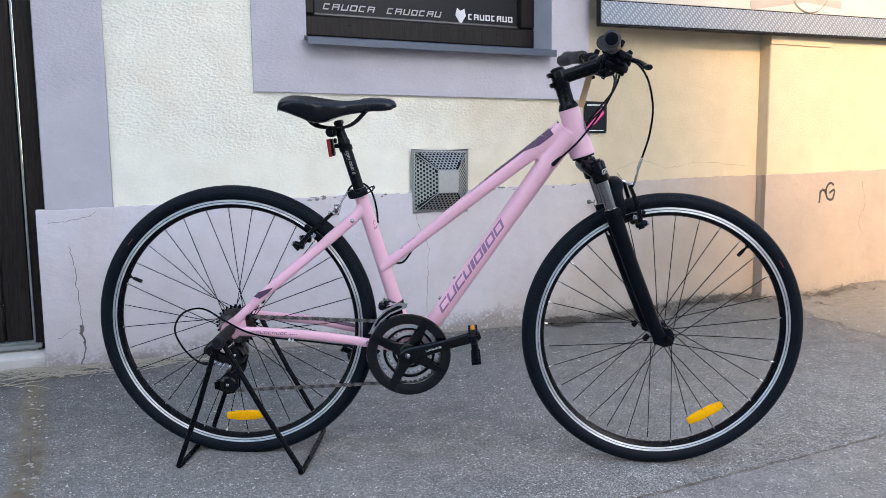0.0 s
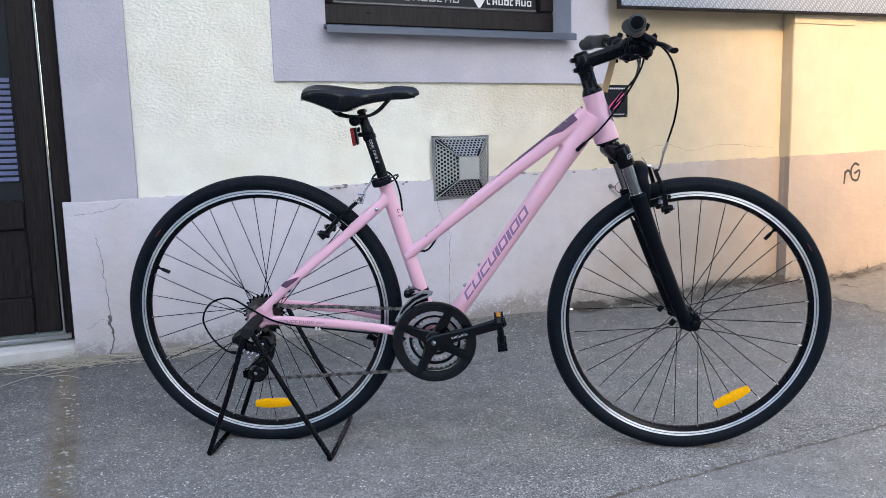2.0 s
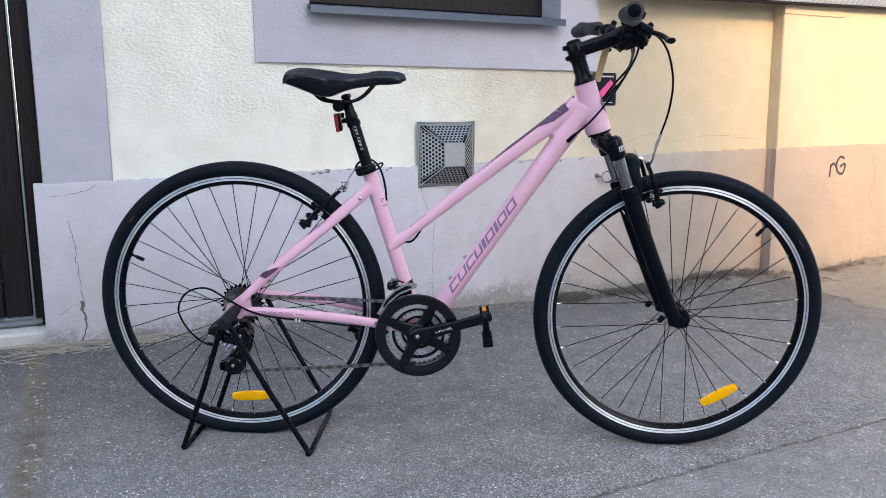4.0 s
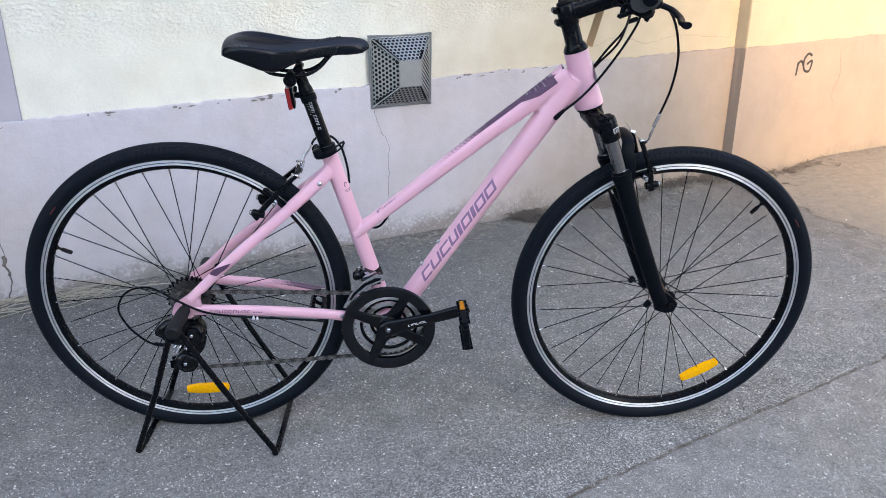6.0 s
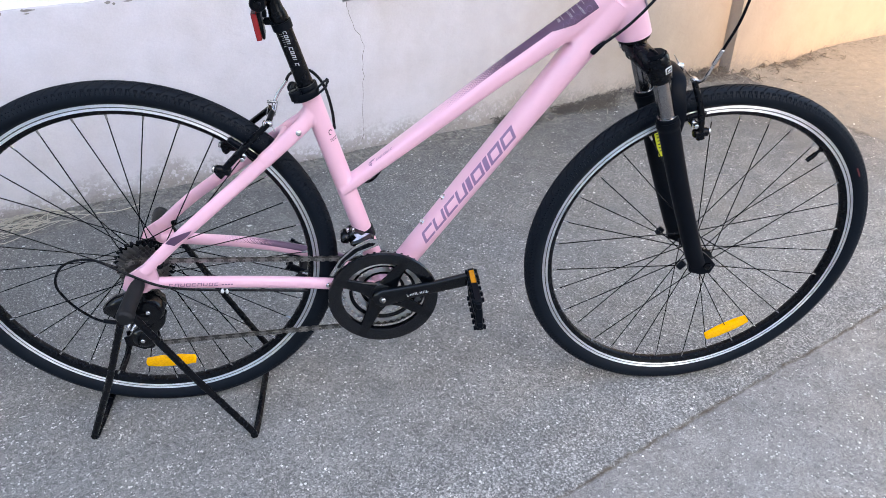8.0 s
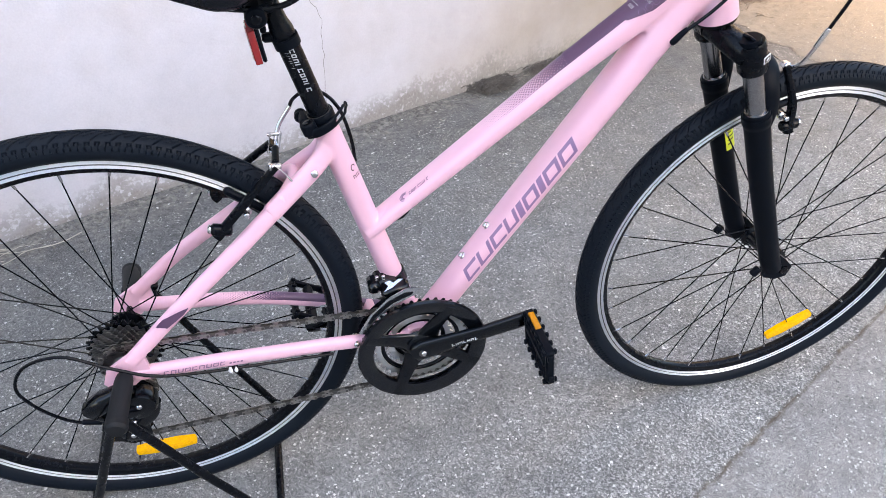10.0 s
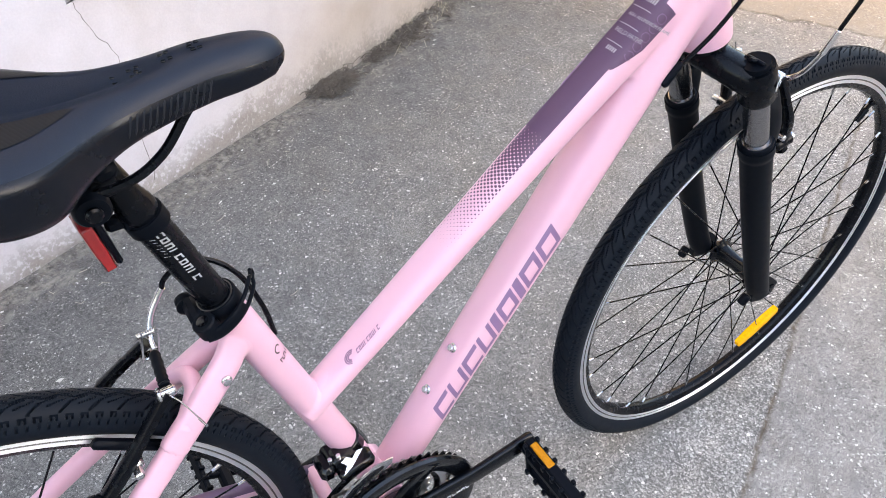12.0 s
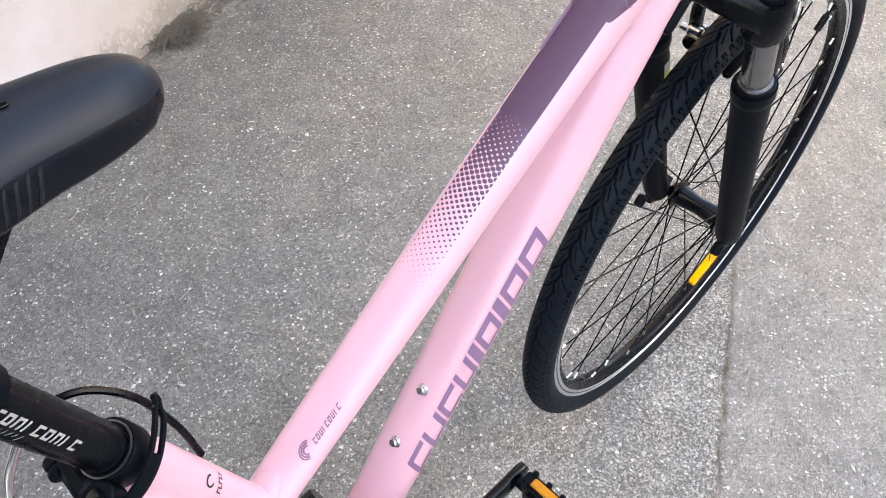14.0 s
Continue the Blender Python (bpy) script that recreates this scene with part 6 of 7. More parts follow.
for sy in (-1, 1):
    g0, g1 = V(0.868, 0.190 * sy, 1.0245), V(0.842, 0.312 * sy, 1.0285)
    gm = Mesh()
    ds = (g1 - g0)
    gm.sweep([g0, g0 + ds * 0.03, g0 + ds * 0.3, g0 + ds * 0.7, g0 + ds * 0.93, g0 + ds * 0.98, g1], [0.0150, 0.0170, 0.0160, 0.0165, 0.0182, 0.0175, 0.0140], 24, side=(1, 0, 0))
    # palm wing
    gm.sweep([g0 + ds * 0.45, g0 + ds * 0.7 + V(-0.010, 0, -0.006), g0 + ds * 0.95 + V(-0.012, 0, -0.007)], [(0.011, 0.010), (0.0175, 0.0150), (0.0175, 0.0155)], 18, side=(1, 0, 0))
    part("grip", gm, GREYRUB, hb, "dark grey rubber grip")
    part("grip_plug", Mesh().bolt(g1 - ds * 0.01, g1 + ds * 0.012, 0.0125, n=20), MATT, hb)
    c = V(0.880, 0.140 * sy, 1.0165)
    bl = Mesh()
    bl.bolt(c + V(0.003, -0.010, 0), c + V(-0.003, 0.010, 0), 0.0165, n=18)
    bl.box(c + V(0.022, 0.006 * sy, -0.010), (0.036, 0.024, 0.018), 0, 0.005, Euler((0, radians(22), radians(-10 * sy))).to_matrix())
    bl.bolt(c + V(0.028, -0.010 * sy, -0.012), c + V(0.040, -0.032 * sy, -0.016), 0.0056)
    bl.bolt(c + V(0.012, 0.006 * sy, 0.010), c + V(0.018, 0.006 * sy, 0.024), 0.007)
    brk = part("brake_lever", bl, MATT, hb, "black brake lever")
    part("lever_blade", Mesh().sweep(smooth([c + V(0.036, 0.006 * sy, -0.016), c + V(0.054, 0.018 * sy, -0.022), c + V(0.060, 0.050 * sy, -0.032), c + V(0.052, 0.085 * sy, -0.036), c + V(0.054, 0.105 * sy, -0.037)], 5), [(0.0065, 0.0045)] * 18 + [(0.0085, 0.006)] * 3, 12, side=(1, 0, 0)), MATT, brk)
    sf = Mesh()
    c2 = V(0.885, 0.098 * sy, 1.007)
    sf.bolt(c2 + V(0, -0.008, 0), c2 + V(0, 0.008, 0), 0.0165, n=18)
    sf.box(c2 + V(0.012, 0, -0.020), (0.050, 0.040, 0.026), 0, 0.008, Euler((0, radians(18), 0)).to_matrix())
    sf.box(c2 + V(0.012, 0.014 * sy, -0.018), (0.040, 0.036, 0.026), 0, 0.009, Euler((0, radians(10), 0)).to_matrix())
    sf.box(c2 + V(0.026, 0.004 * sy, -0.008), (0.034, 0.026, 0.020), 0, 0.006, Euler((0, radians(24), 0)).to_matrix())
    part("shifter", sf, MATT, hb, "black gear shifter")
    thumb = Mesh().box(c2 + V(-0.016, 0.004 * sy, -0.030), (0.028, 0.014, 0.008), 0, 0.003, Euler((0, radians(-20), 0)).to_matrix())
    thumb.bolt(c2 + V(0.004, 0.022 * sy, -0.034), c2 + V(-0.014, 0.024 * sy, -0.040), 0.0045)
    part("thumb_lever", thumb, MATT, hb)
    part("release_lever", Mesh().bolt(c2 + V(-0.018, 0.000, -0.012), c2 + V(-0.020, 0.000, -0.032), 0.0050), MATT, hb)
    window_ = Mesh().box(c2 + V(0.010, 0, 0.006), (0.030, 0.032, 0.012), 0, 0.004)
    window_.box(c2 + V(-0.004, 0.018 * sy, 0.012), (0.026, 0.022, 0.012), 0, 0.004, Euler((0, radians(-24), 0)).to_matrix())
    part("gear_indicator", window_, GLOSS, hb, "glossy black gear indicator")
    part("clamp_screw", Mesh().bolt(c2 + V(0.026, 0.018 * sy, 0.000), c2 + V(0.040, 0.020 * sy, 0.012), 0.0060), MATT, hb)
    part("cable_barrel", Mesh().bolt(c2 + V(0.030, -0.016 * sy, -0.022), c2 + V(0.036, -0.040 * sy, -0.026), 0.005), MATT, hb)
    part("cable_barrel", Mesh().bolt(c2 + V(0.030, 0.010 * sy, -0.024), c2 + V(0.022, 0.012 * sy, -0.040), 0.0042), MATT, hb)
bell = Mesh()
bell.bolt((0.887, -0.070, 1.004), (0.887, -0.055, 1.004), 0.015, n=16)
bell.sweep([V(0.886, -0.062, 1.017), V(0.886, -0.062, 1.022), V(0.886, -0.062, 1.032), V(0.886, -0.062, 1.037)], [0.012, 0.0165, 0.0150, 0.006], 20, side=(1, 0, 0))
part("bell", bell, MATT, hb, "small black bell")
tg = Mesh().prism([(-0.0075, 0.030), (0.0075, 0.030), (0.0075, -0.075), (-0.0075, -0.075)], (0.860, 0.032, 0.970), (0.976, 0.0, -0.215), (0.215, 0, 0.976), 0.0012)
part("hang_tag", tg, TAN, hb, "tan card tag")
lines_ = [
    ("brake_cable", [(0.918, -0.105, 1.000), (0.945, -0.095, 0.994), (0.972, -0.088, 0.960), (0.988, -0.085, 0.900), (0.986, -0.080, 0.840), (0.976, -0.071, 0.790), (0.969, -0.0665, 0.763)], 0.0025),
    ("gear_cable", [(0.915, -0.060, 0.982), (0.910, -0.050, 0.950), (0.888, -0.042, 0.902), (0.858, -0.038, 0.853), (0.824, -0.034, 0.809), (0.788, -0.027, 0.774)], 0.0024),
    ("gear_cable", [(0.920, 0.060, 0.984), (0.925, 0.050, 0.955), (0.905, 0.034, 0.905), (0.868, 0.034, 0.862), (0.830, 0.036, 0.815), (0.786, 0.032, 0.772)], 0.0024),
    ("brake_cable", [(0.920, 0.105, 1.000), (0.935, 0.085, 0.985), (0.920, 0.045, 0.935), (0.880, 0.036, 0.885), (0.836, 0.038, 0.82), (0.79, 0.030, 0.768)], 0.0025),
    ("brake_cable", [(0.2765, 0.0455, 0.678), (0.2825, 0.0450, 0.689), (0.298, 0.041, 0.700), (0.320, 0.035, 0.699), (0.340, 0.026, 0.678), (0.352, 0.016, 0.640), (0.356, 0.010, 0.606)], 0.0025),
    ("gear_cable", [(0.392, -0.006, 0.522), (0.402, -0.004, 0.510), (0.420, -0.002, 0.512), (0.438, 0.0, 0.535), (0.450, 0.0, 0.562)], 0.0024),
    ("gear_cable", [(0.300, -0.058, 0.309), (0.20, -0.070, 0.323), (0.10, -0.078, 0.334), (0.045, -0.084, 0.349), (-0.005, -0.082, 0.374), (-0.060, -0.074, 0.400), (-0.110, -0.068, 0.386), (-0.133, -0.066, 0.345), (-0.118, -0.066, 0.302), (-0.088, -0.068, 0.270), (-0.060, -0.070, 0.257), (-0.036, -0.075, 0.260)], 0.0024),
]
for name_, pts, r_ in lines_:
    part(name_, Mesh().sweep(smooth(pts, 7), r_, 8, side=(0.1, -0.3, 1)), BLACK, bike)
part("cable_stop", Mesh().sweep([V(0.7935, -0.0278, 0.7800), V(0.7915, -0.0275, 0.7780), V(0.7860, -0.0268, 0.7722), V(0.7790, -0.0262, 0.7648), V(0.7755, -0.0258, 0.7612), V(0.7740, -0.0256, 0.7597)], [0.0027, 0.0036, 0.0042, 0.0052, 0.0050, 0.0030], 14), MATT, bike)
part("cable_stop", Mesh().bolt((-0.068, -0.069, 0.260), (-0.040, -0.074, 0.259), 0.0042), MATT, bike)
part("cable_clip", Mesh().box((0.150, -0.075, 0.327), (0.006, 0.008, 0.008), 0, 0.002), PRINT, bike)
part("cable_clip", Mesh().box((0.158, -0.075, 0.326), (0.005, 0.008, 0.008), 0, 0.002), PRINT, bike)
part("brake_ferrule", Mesh().bolt((0.975, -0.070, 0.786), (0.968, -0.065, 0.758), 0.0036), STEEL, bike)


# drive
def toothed(R, teeth, y, thick, r_in, mat=0, m=None, tooth=0.0042):
    m = m or Mesh()
    n = teeth * 4
    prof_o = []
    for i in range(n):
        a = 2 * math.pi * i / n
        r = R - tooth * 0.55 if i % 4 in (0, 3) else R + tooth * 0.5
        prof_o.append((r * math.cos(a), r * math.sin(a)))
    inner_ = [(r_in * math.cos(2 * math.pi * i / n), r_in * math.sin(2 * math.pi * i / n)) for i in range(n)]
    verts = [V(px, y + s, pz) for s in (-thick / 2, thick / 2) for ring in (prof_o, inner_) for px, pz in ring]
    f = []
    for i in range(n):
        j = (i + 1) % n
        f += [(i, j, n + j, n + i), (2 * n + i, 3 * n + i, 3 * n + j, 2 * n + j), (i, 2 * n + i, 2 * n + j, j), (n + i, n + j, 3 * n + j, 3 * n + i)]
    return m.add(verts, f, mat)


CR = 19.8
arm_d = V(math.cos(radians(CR)), 0, math.sin(radians(CR)))
crank = Mesh()
guard_prof = [(0.0775, -0.0615), (0.0785, -0.0645), (0.0815, -0.0660), (0.0900, -0.0680), (0.0975, -0.0695), (0.1020, -0.0680), (0.1035, -0.0640), (0.1025, -0.0610), (0.0970, -0.0635), (0.0800, -0.0605)]
crank.lathe(guard_prof, 96)
cs_root = part("crankset", crank, GUARD, bike, "black triple crankset with chain guard", Matrix.Translation(BB))
part("chainring", toothed(0.0960, 48, -0.0530, 0.0024, 0.0805, tooth=0.0058), BLACK, cs_root)
part("ring_body", toothed(0.0660, 38, -0.0440, 0.0016, 0.0575, tooth=0.0), BLACK, cs_root)
part("ring_body", toothed(0.0450, 28, -0.0365, 0.0016, 0.0360, tooth=0.0), BLACK, cs_root)
part("chainring", toothed(0.0735, 38, -0.0475, 0.0022, 0.0640), RINGSTEEL, cs_root, "bright middle chainring")
part("chainring", toothed(0.0530, 28, -0.0385, 0.0022, 0.0425), RINGSTEEL, cs_root, "bright inner chainring")
sp = Mesh()
for k in range(4):
    a = radians(CR + 45 + 90 * k)
    d = V(math.cos(a), 0, math.sin(a))
    sp.sweep([d * 0.012 + V(0, -0.052, 0), d * 0.040 + V(0, -0.0535, 0), d * 0.070 + V(0, -0.0600, 0), d * 0.0985 + V(0, -0.0672, 0)], [(0.005, 0.021), (0.0048, 0.0135), (0.004, 0.0110), (0.0035, 0.0105)], 14, power=3.0)
sp.lathe([(0.0, -0.060), (0.020, -0.060), (0.026, -0.056), (0.030, -0.050), (0.022, -0.040), (0.0, -0.036)], 32, closed=False)
part("spider", sp, GLOSS, cs_root)
for k in range(4):
    a = radians(CR + 45 + 90 * k)
    p = V(math.cos(a) * 0.0665, -0.0610, math.sin(a) * 0.0665)
    part("ring_bolt", Mesh().bolt(p, p + V(0, -0.0022, 0), 0.0048), BLACK, cs_root)
am = Mesh()
am.sweep([arm_d * -0.019 + V(0, -0.063, 0), arm_d * -0.012 + V(0, -0.063, 0), arm_d * 0.004 + V(0, -0.064, 0), arm_d * 0.05 + V(0, -0.070, 0), arm_d * 0.10 + V(0, -0.078, 0), arm_d * 0.155 + V(0, -0.084, 0), arm_d * 0.178 + V(0, -0.085, 0), arm_d * 0.184 + V(0, -0.085, 0)],
         [(0.007, 0.010), (0.0085, 0.0175), (0.0085, 0.0195), (0.0068, 0.0150), (0.0062, 0.0128), (0.0068, 0.0138), (0.0065, 0.0125), (0.0050, 0.0085)], 20, power=2.8)
part("crank_arm", am, GLOSS, cs_root, "gloss black crank arm")
part("crank_bolt", Mesh().lathe([(0.0, -0.0722), (0.0058, -0.0722), (0.0080, -0.0718), (0.0105, -0.0705), (0.011, -0.066)], 24, closed=False), DARKSTEEL, cs_root)
part("bolt_head", Mesh().bolt((0, -0.070, 0), (0, -0.0745, 0), 0.0048, n=8), STEEL, cs_root)
wd = Mesh()
up_d = V(-arm_d.z, 0, arm_d.x)
for i in range(7):
    o = arm_d * (0.045 + i * 0.0062) + V(0, -0.0785 - i * 0.00085, 0) - up_d * 0.003
    ex_ = arm_d + V(0, -0.13, 0)
    wd.prism([(0, 0), (0.0011, 0), (0.0017, 0.0052), (0.0006, 0.0052)], o, ex_, up_d, 0.0004)
    if i % 3:
        wd.prism([(0.0034, 0), (0.0045, 0), (0.0051, 0.0052), (0.0040, 0.0052)], o, ex_, up_d, 0.0004)
    z_ = (0.0, 0.0021, 0.0042)[i % 3]
    wd.prism([(0.0011, z_), (0.0040, z_), (0.0040, z_ + 0.0010), (0.0011, z_ + 0.0010)], o, ex_, up_d, 0.0004)
part("print_shape", wd, PRINT, cs_root)
lm = Mesh()
lm.sweep([arm_d * 0.014 + V(0, 0.060, 0), arm_d * -0.05 + V(0, 0.068, 0), arm_d * -0.165 + V(0, 0.082, 0), arm_d * -0.180 + V(0, 0.083, 0)], [(0.008, 0.017), (0.0065, 0.0145), (0.0065, 0.0135), (0.005, 0.008)], 18, power=2.8)
part("crank_arm", lm, GLOSS, cs_root, "gloss black crank arm")


def pedal(sy, at, tilt):
    """A black plastic platform pedal, its axle along y."""
    m = Mesh()
    m.bolt((0, sy * -0.004, 0), (0, sy * 0.096, 0), 0.0065)
    m.box((0, sy * 0.051, 0), (0.017, 0.084, 0.015), 0, 0.004)
    for sx in (-1, 1):
        m.box((0.030 * sx, sy * 0.054, 0), (0.0085, 0.096, 0.0145), 0, 0.0025)
        for i in range(6):
            for sz in (-1, 1):
                m.box((0.0305 * sx, sy * (0.013 + i * 0.0166), 0.0085 * sz), (0.0085, 0.0055, 0.005), 0, 0.001)
    for yy, h_ in ((0.011, 0.016), (0.054, 0.010), (0.098, 0.013)):
        m.box((0, sy * yy, 0), (0.064, 0.007, h_), 0, 0.0025)
    for sx in (-1, 1):
        m.box((0.022 * sx, sy * 0.1015, 0), (0.012, 0.005, 0.010), 0, 0.0015)
    ob = part("pedal", m, MATT, cs_root, "black plastic pedal with orange reflectors", pose(*at, 0, tilt, 0))
    for sx in (-1, 1) if sy < 0 else (1,):
        part("reflector", Mesh().box((0.0352 * sx, sy * 0.034, 0), (0.003, 0.036, 0.0095), 0, 0.0012), ORANGE, ob, "orange reflector")
    return ob


pedal(-1, arm_d * 0.168 + V(0, -0.092, 0), 82)
pedal(1, arm_d * -0.168 + V(0, 0.090, 0), 28)

# cassette and mechs
cas = None
for i in range(8):
    R_ = 0.024 + i * 0.0031
    g = toothed(R_, 12 + i * 2, -0.0460 + i * 0.0040, 0.0018, 0.012, tooth=0.004)
    if cas is None:
        cas = part("cassette", g, CASSETTE, bike, "dark steel cassette", Matrix.Translation(RA))
    else:
        part("sprocket", g, CASSETTE, cas)
part("sprocket", toothed(0.0505, 28, -0.0128, 0.0022, 0.030, tooth=0.0062), BLACK, cas, "black largest sprocket")
part("lockring", Mesh().lathe([(0.0, -0.052), (0.013, -0.052), (0.015, -0.049), (0.015, -0.046)], 24, closed=False), DARKSTEEL, cas)

chain_path = []
c0, c1, c2, c3 = RA + V(0, -0.044, 0), BB + V(0, -0.0425, 0), V(-0.010, -0.043, 0.2015), V(0.016, -0.043, 0.286)


def arc(c, R, a0, a1, n):
    return [V(c.x + R * math.cos(radians(a0 + (a1 - a0) * i / n)), c.y, c.z + R * math.sin(radians(a0 + (a1 - a0) * i / n))) for i in range(n + 1)]


chain_path += arc(c1, 0.0770, 86, -86, 30)
chain_path += arc(c2, 0.0225, -80, -190, 8)
chain_path += [V(0.0, -0.043, 0.250)]
chain_path += arc(c3, 0.0225, -10, 60, 5)
chain_path += [V(0.020, -0.043, 0.318)]
chain_path += arc(c0, 0.0320, -62, -268, 16)
chain_path += [chain_path[0]]
seg = [0.0]
for a, b in zip(chain_path, chain_path[1:]):
    seg.append(seg[-1] + (b - a).length)
nl = int(seg[-1] / 0.0127)


def on_chain(d):
    d = min(max(d, 0), seg[-1] - 1e-6)
    for i in range(len(seg) - 1):
        if seg[i + 1] >= d:
            return chain_path[i].lerp(chain_path[i + 1], (d - seg[i]) / max(1e-9, seg[i + 1] - seg[i]))


ch = Mesh()
for i in range(nl):
    a, b = on_chain(i * seg[-1] / nl), on_chain((i + 1) * seg[-1] / nl)
    d = (b - a).normalized()
    q = d.cross(V(0, 1, 0)).normalized()
    h = 0.0026 if i % 2 else 0.0042
    for s_ in (-1, 1):
        c = (a + b) / 2 + V(0, s_ * h * 0.8, 0)
        L = (b - a).length
        pl = [(-0.5 * L - 0.003, 0), (-0.5 * L - 0.0015, 0.0038), (-0.25 * L, 0.0036), (0, 0.0024), (0.25 * L, 0.0036), (0.5 * L + 0.0015, 0.0038), (0.5 * L + 0.003, 0), (0.5 * L + 0.0015, -0.0038), (0.25 * L, -0.0036), (0, -0.0024), (-0.25 * L, -0.0036), (-0.5 * L - 0.0015, -0.0038)]
        ch.prism(pl, c, d, q, 0.001, 0 if i % 2 else 1)
    ch.rod(a + V(0, -0.0052, 0), a + V(0, 0.0052, 0), 0.0022, 6)
part("chain", ch, [DARKSTEEL, LINK], bike, "dark steel chain")

rd = Mesh()
rd.bolt((0.000, -0.070, 0.324), (0.000, -0.094, 0.324), 0.0130)
# upper knuckle and its cable barrel
rd.sweep(smooth([(0.000, -0.082, 0.324), (-0.018, -0.084, 0.318), (-0.034, -0.084, 0.306), (-0.044, -0.080, 0.294)], 4), [(0.013, 0.014)] * 5 + [(0.014, 0.0165)] * 8, 16, power=2.6)
rd.bolt((-0.038, -0.078, 0.296), (-0.058, -0.082, 0.2925), 0.0060)
# links and the big rounded lower knuckle
rd.sweep(smooth([(-0.036, -0.086, 0.294), (-0.012, -0.084, 0.280), (0.012, -0.074, 0.276)], 4), [(0.010, 0.012)] * 9, 14, power=3)
rd.sweep([V(0.014, -0.050, 0.2800), V(0.014, -0.054, 0.2800), V(0.014, -0.070, 0.2800), V(0.014, -0.078, 0.2800), V(0.014, -0.081, 0.2800)], [0.022, 0.0265, 0.0270, 0.0230, 0.0120], 28, side=(1, 0, 0))
rd.sweep(smooth([(0.030, -0.058, 0.270), (0.024, -0.057, 0.246), (0.006, -0.055, 0.226)], 4), [(0.009, 0.012)] * 9, 14, power=3)
rmech = part("rear_derailleur", rd, GLOSS, bike, "gloss black rear derailleur")
for y in (-0.0520, -0.0350):
    cg = Mesh()
    cg.prism([(0.036, 0.290), (0.038, 0.268), (0.026, 0.240), (0.016, 0.216), (0.0155, 0.192), (0.004, 0.178), (-0.014, 0.175), (-0.030, 0.184), (-0.044, 0.188), (-0.045, 0.205), (-0.032, 0.210), (-0.024, 0.222), (-0.004, 0.238), (0.006, 0.262), (0.010, 0.290)], (0, y, 0), (1, 0, 0), (0, 0, 1), 0.0024)
    part("cage_plate", cg, GLOSS, rmech)
part("pulley_cover", Mesh().lathe([(0.0, -0.0610), (0.0090, -0.0605), (0.0190, -0.0575), (0.0225, -0.0535), (0.0225, -0.0500)], 28, closed=False), GLOSS, rmech, place=Matrix.Translation(V(c2.x, 0, c2.z)))
for c in (c2, c3):
    part("pulley", toothed(0.0195, 11, -0.043, 0.006, 0.004, m=Mesh().lathe([(0.003, -0.0485), (0.0145, -0.047), (0.0145, -0.039), (0.003, -0.0375)], 20)), MATT, rmech, place=Matrix.Translation(V(c.x, 0, c.z)))
    part("pulley_bolt", Mesh().bolt((c.x, -0.050, c.z), (c.x, -0.0635 if c is c2 else -0.0835, c.z), 0.0042), STEEL, rmech)
for p in ((-0.016, -0.090, 0.270), (-0.006, -0.089, 0.268), (-0.026, -0.091, 0.276), (-0.012, -0.088, 0.259), (0.006, -0.084, 0.262)):
    part("adjusting_screw", Mesh().bolt(p, V(*p) + V(-0.003, -0.007, -0.004), 0.0032), STEEL, rmech)

fd = Mesh()
q0 = BB + (CLAMP - BB) * 0.275
fd.sweep([q0 - ST_DIR * 0.010, q0 - ST_DIR * 0.009, q0 + ST_DIR * 0.009, q0 + ST_DIR * 0.010], [0.0190, 0.0202, 0.0202, 0.0190], 24)
fd.box(q0 + V(-0.014, -0.020, 0.006), (0.030, 0.022, 0.020), 0, 0.004, Euler((0, radians(18), 0)).to_matrix())
fd.bolt(q0 + V(-0.026, -0.026, 0.010), q0 + V(-0.026, -0.002, 0.010), 0.007)
fmech = part("front_derailleur", fd, GLOSS, bike, "black and bright front derailleur")
outer_cage = [(-0.099, 0.050), (-0.082, 0.084), (-0.056, 0.113), (-0.026, 0.130), (-0.004, 0.128), (-0.006, 0.118), (-0.018, 0.1125), (-0.045, 0.100), (-0.070, 0.079), (-0.087, 0.047)]
part("cage_plate", Mesh().prism([(BB.x + x, BB.z + z) for x, z in outer_cage], (0, -0.0575, 0), (1, 0, 0), (0, 0, 1), 0.0016), STEEL, fmech, "bright outer cage plate")
inlay = [(-0.0855, 0.0690), (-0.0765, 0.0855), (-0.0545, 0.1080), (-0.029, 0.1215), (-0.016, 0.1210), (-0.019, 0.1168), (-0.047, 0.1045), (-0.070, 0.0842), (-0.081, 0.0680)]
part("cage_inlay", Mesh().prism([(BB.x + x, BB.z + z) for x, z in inlay], (0, -0.0590, 0), (1, 0, 0), (0, 0, 1), 0.0010), BLACK, fmech, "black cage inlay")
for y, mat_, lo_, hi_ in ((-0.0345, BLACK, 0.098, 0.011),):
    a_in = list(range(100, 169, 5))
    outl = [(lo_ * math.cos(radians(a)), lo_ * math.sin(radians(a))) for a in a_in]
    outl += [((lo_ + hi_ * (0.30 + 0.70 * math.sin(radians((170 - a) * 1.7)))) * math.cos(radians(a)), (lo_ + hi_ * (0.30 + 0.70 * math.sin(radians((170 - a) * 1.7)))) * math.sin(radians(a))) for a in a_in[::-1]]
    part("cage_plate", Mesh().prism([(BB.x + x, BB.z + z) for x, z in outl], (0, y, 0), (1, 0, 0), (0, 0, 1), 0.0016), mat_, fmech)
tail = BB + V(0.1055 * math.cos(radians(166)), 0, 0.1055 * math.sin(radians(166)))
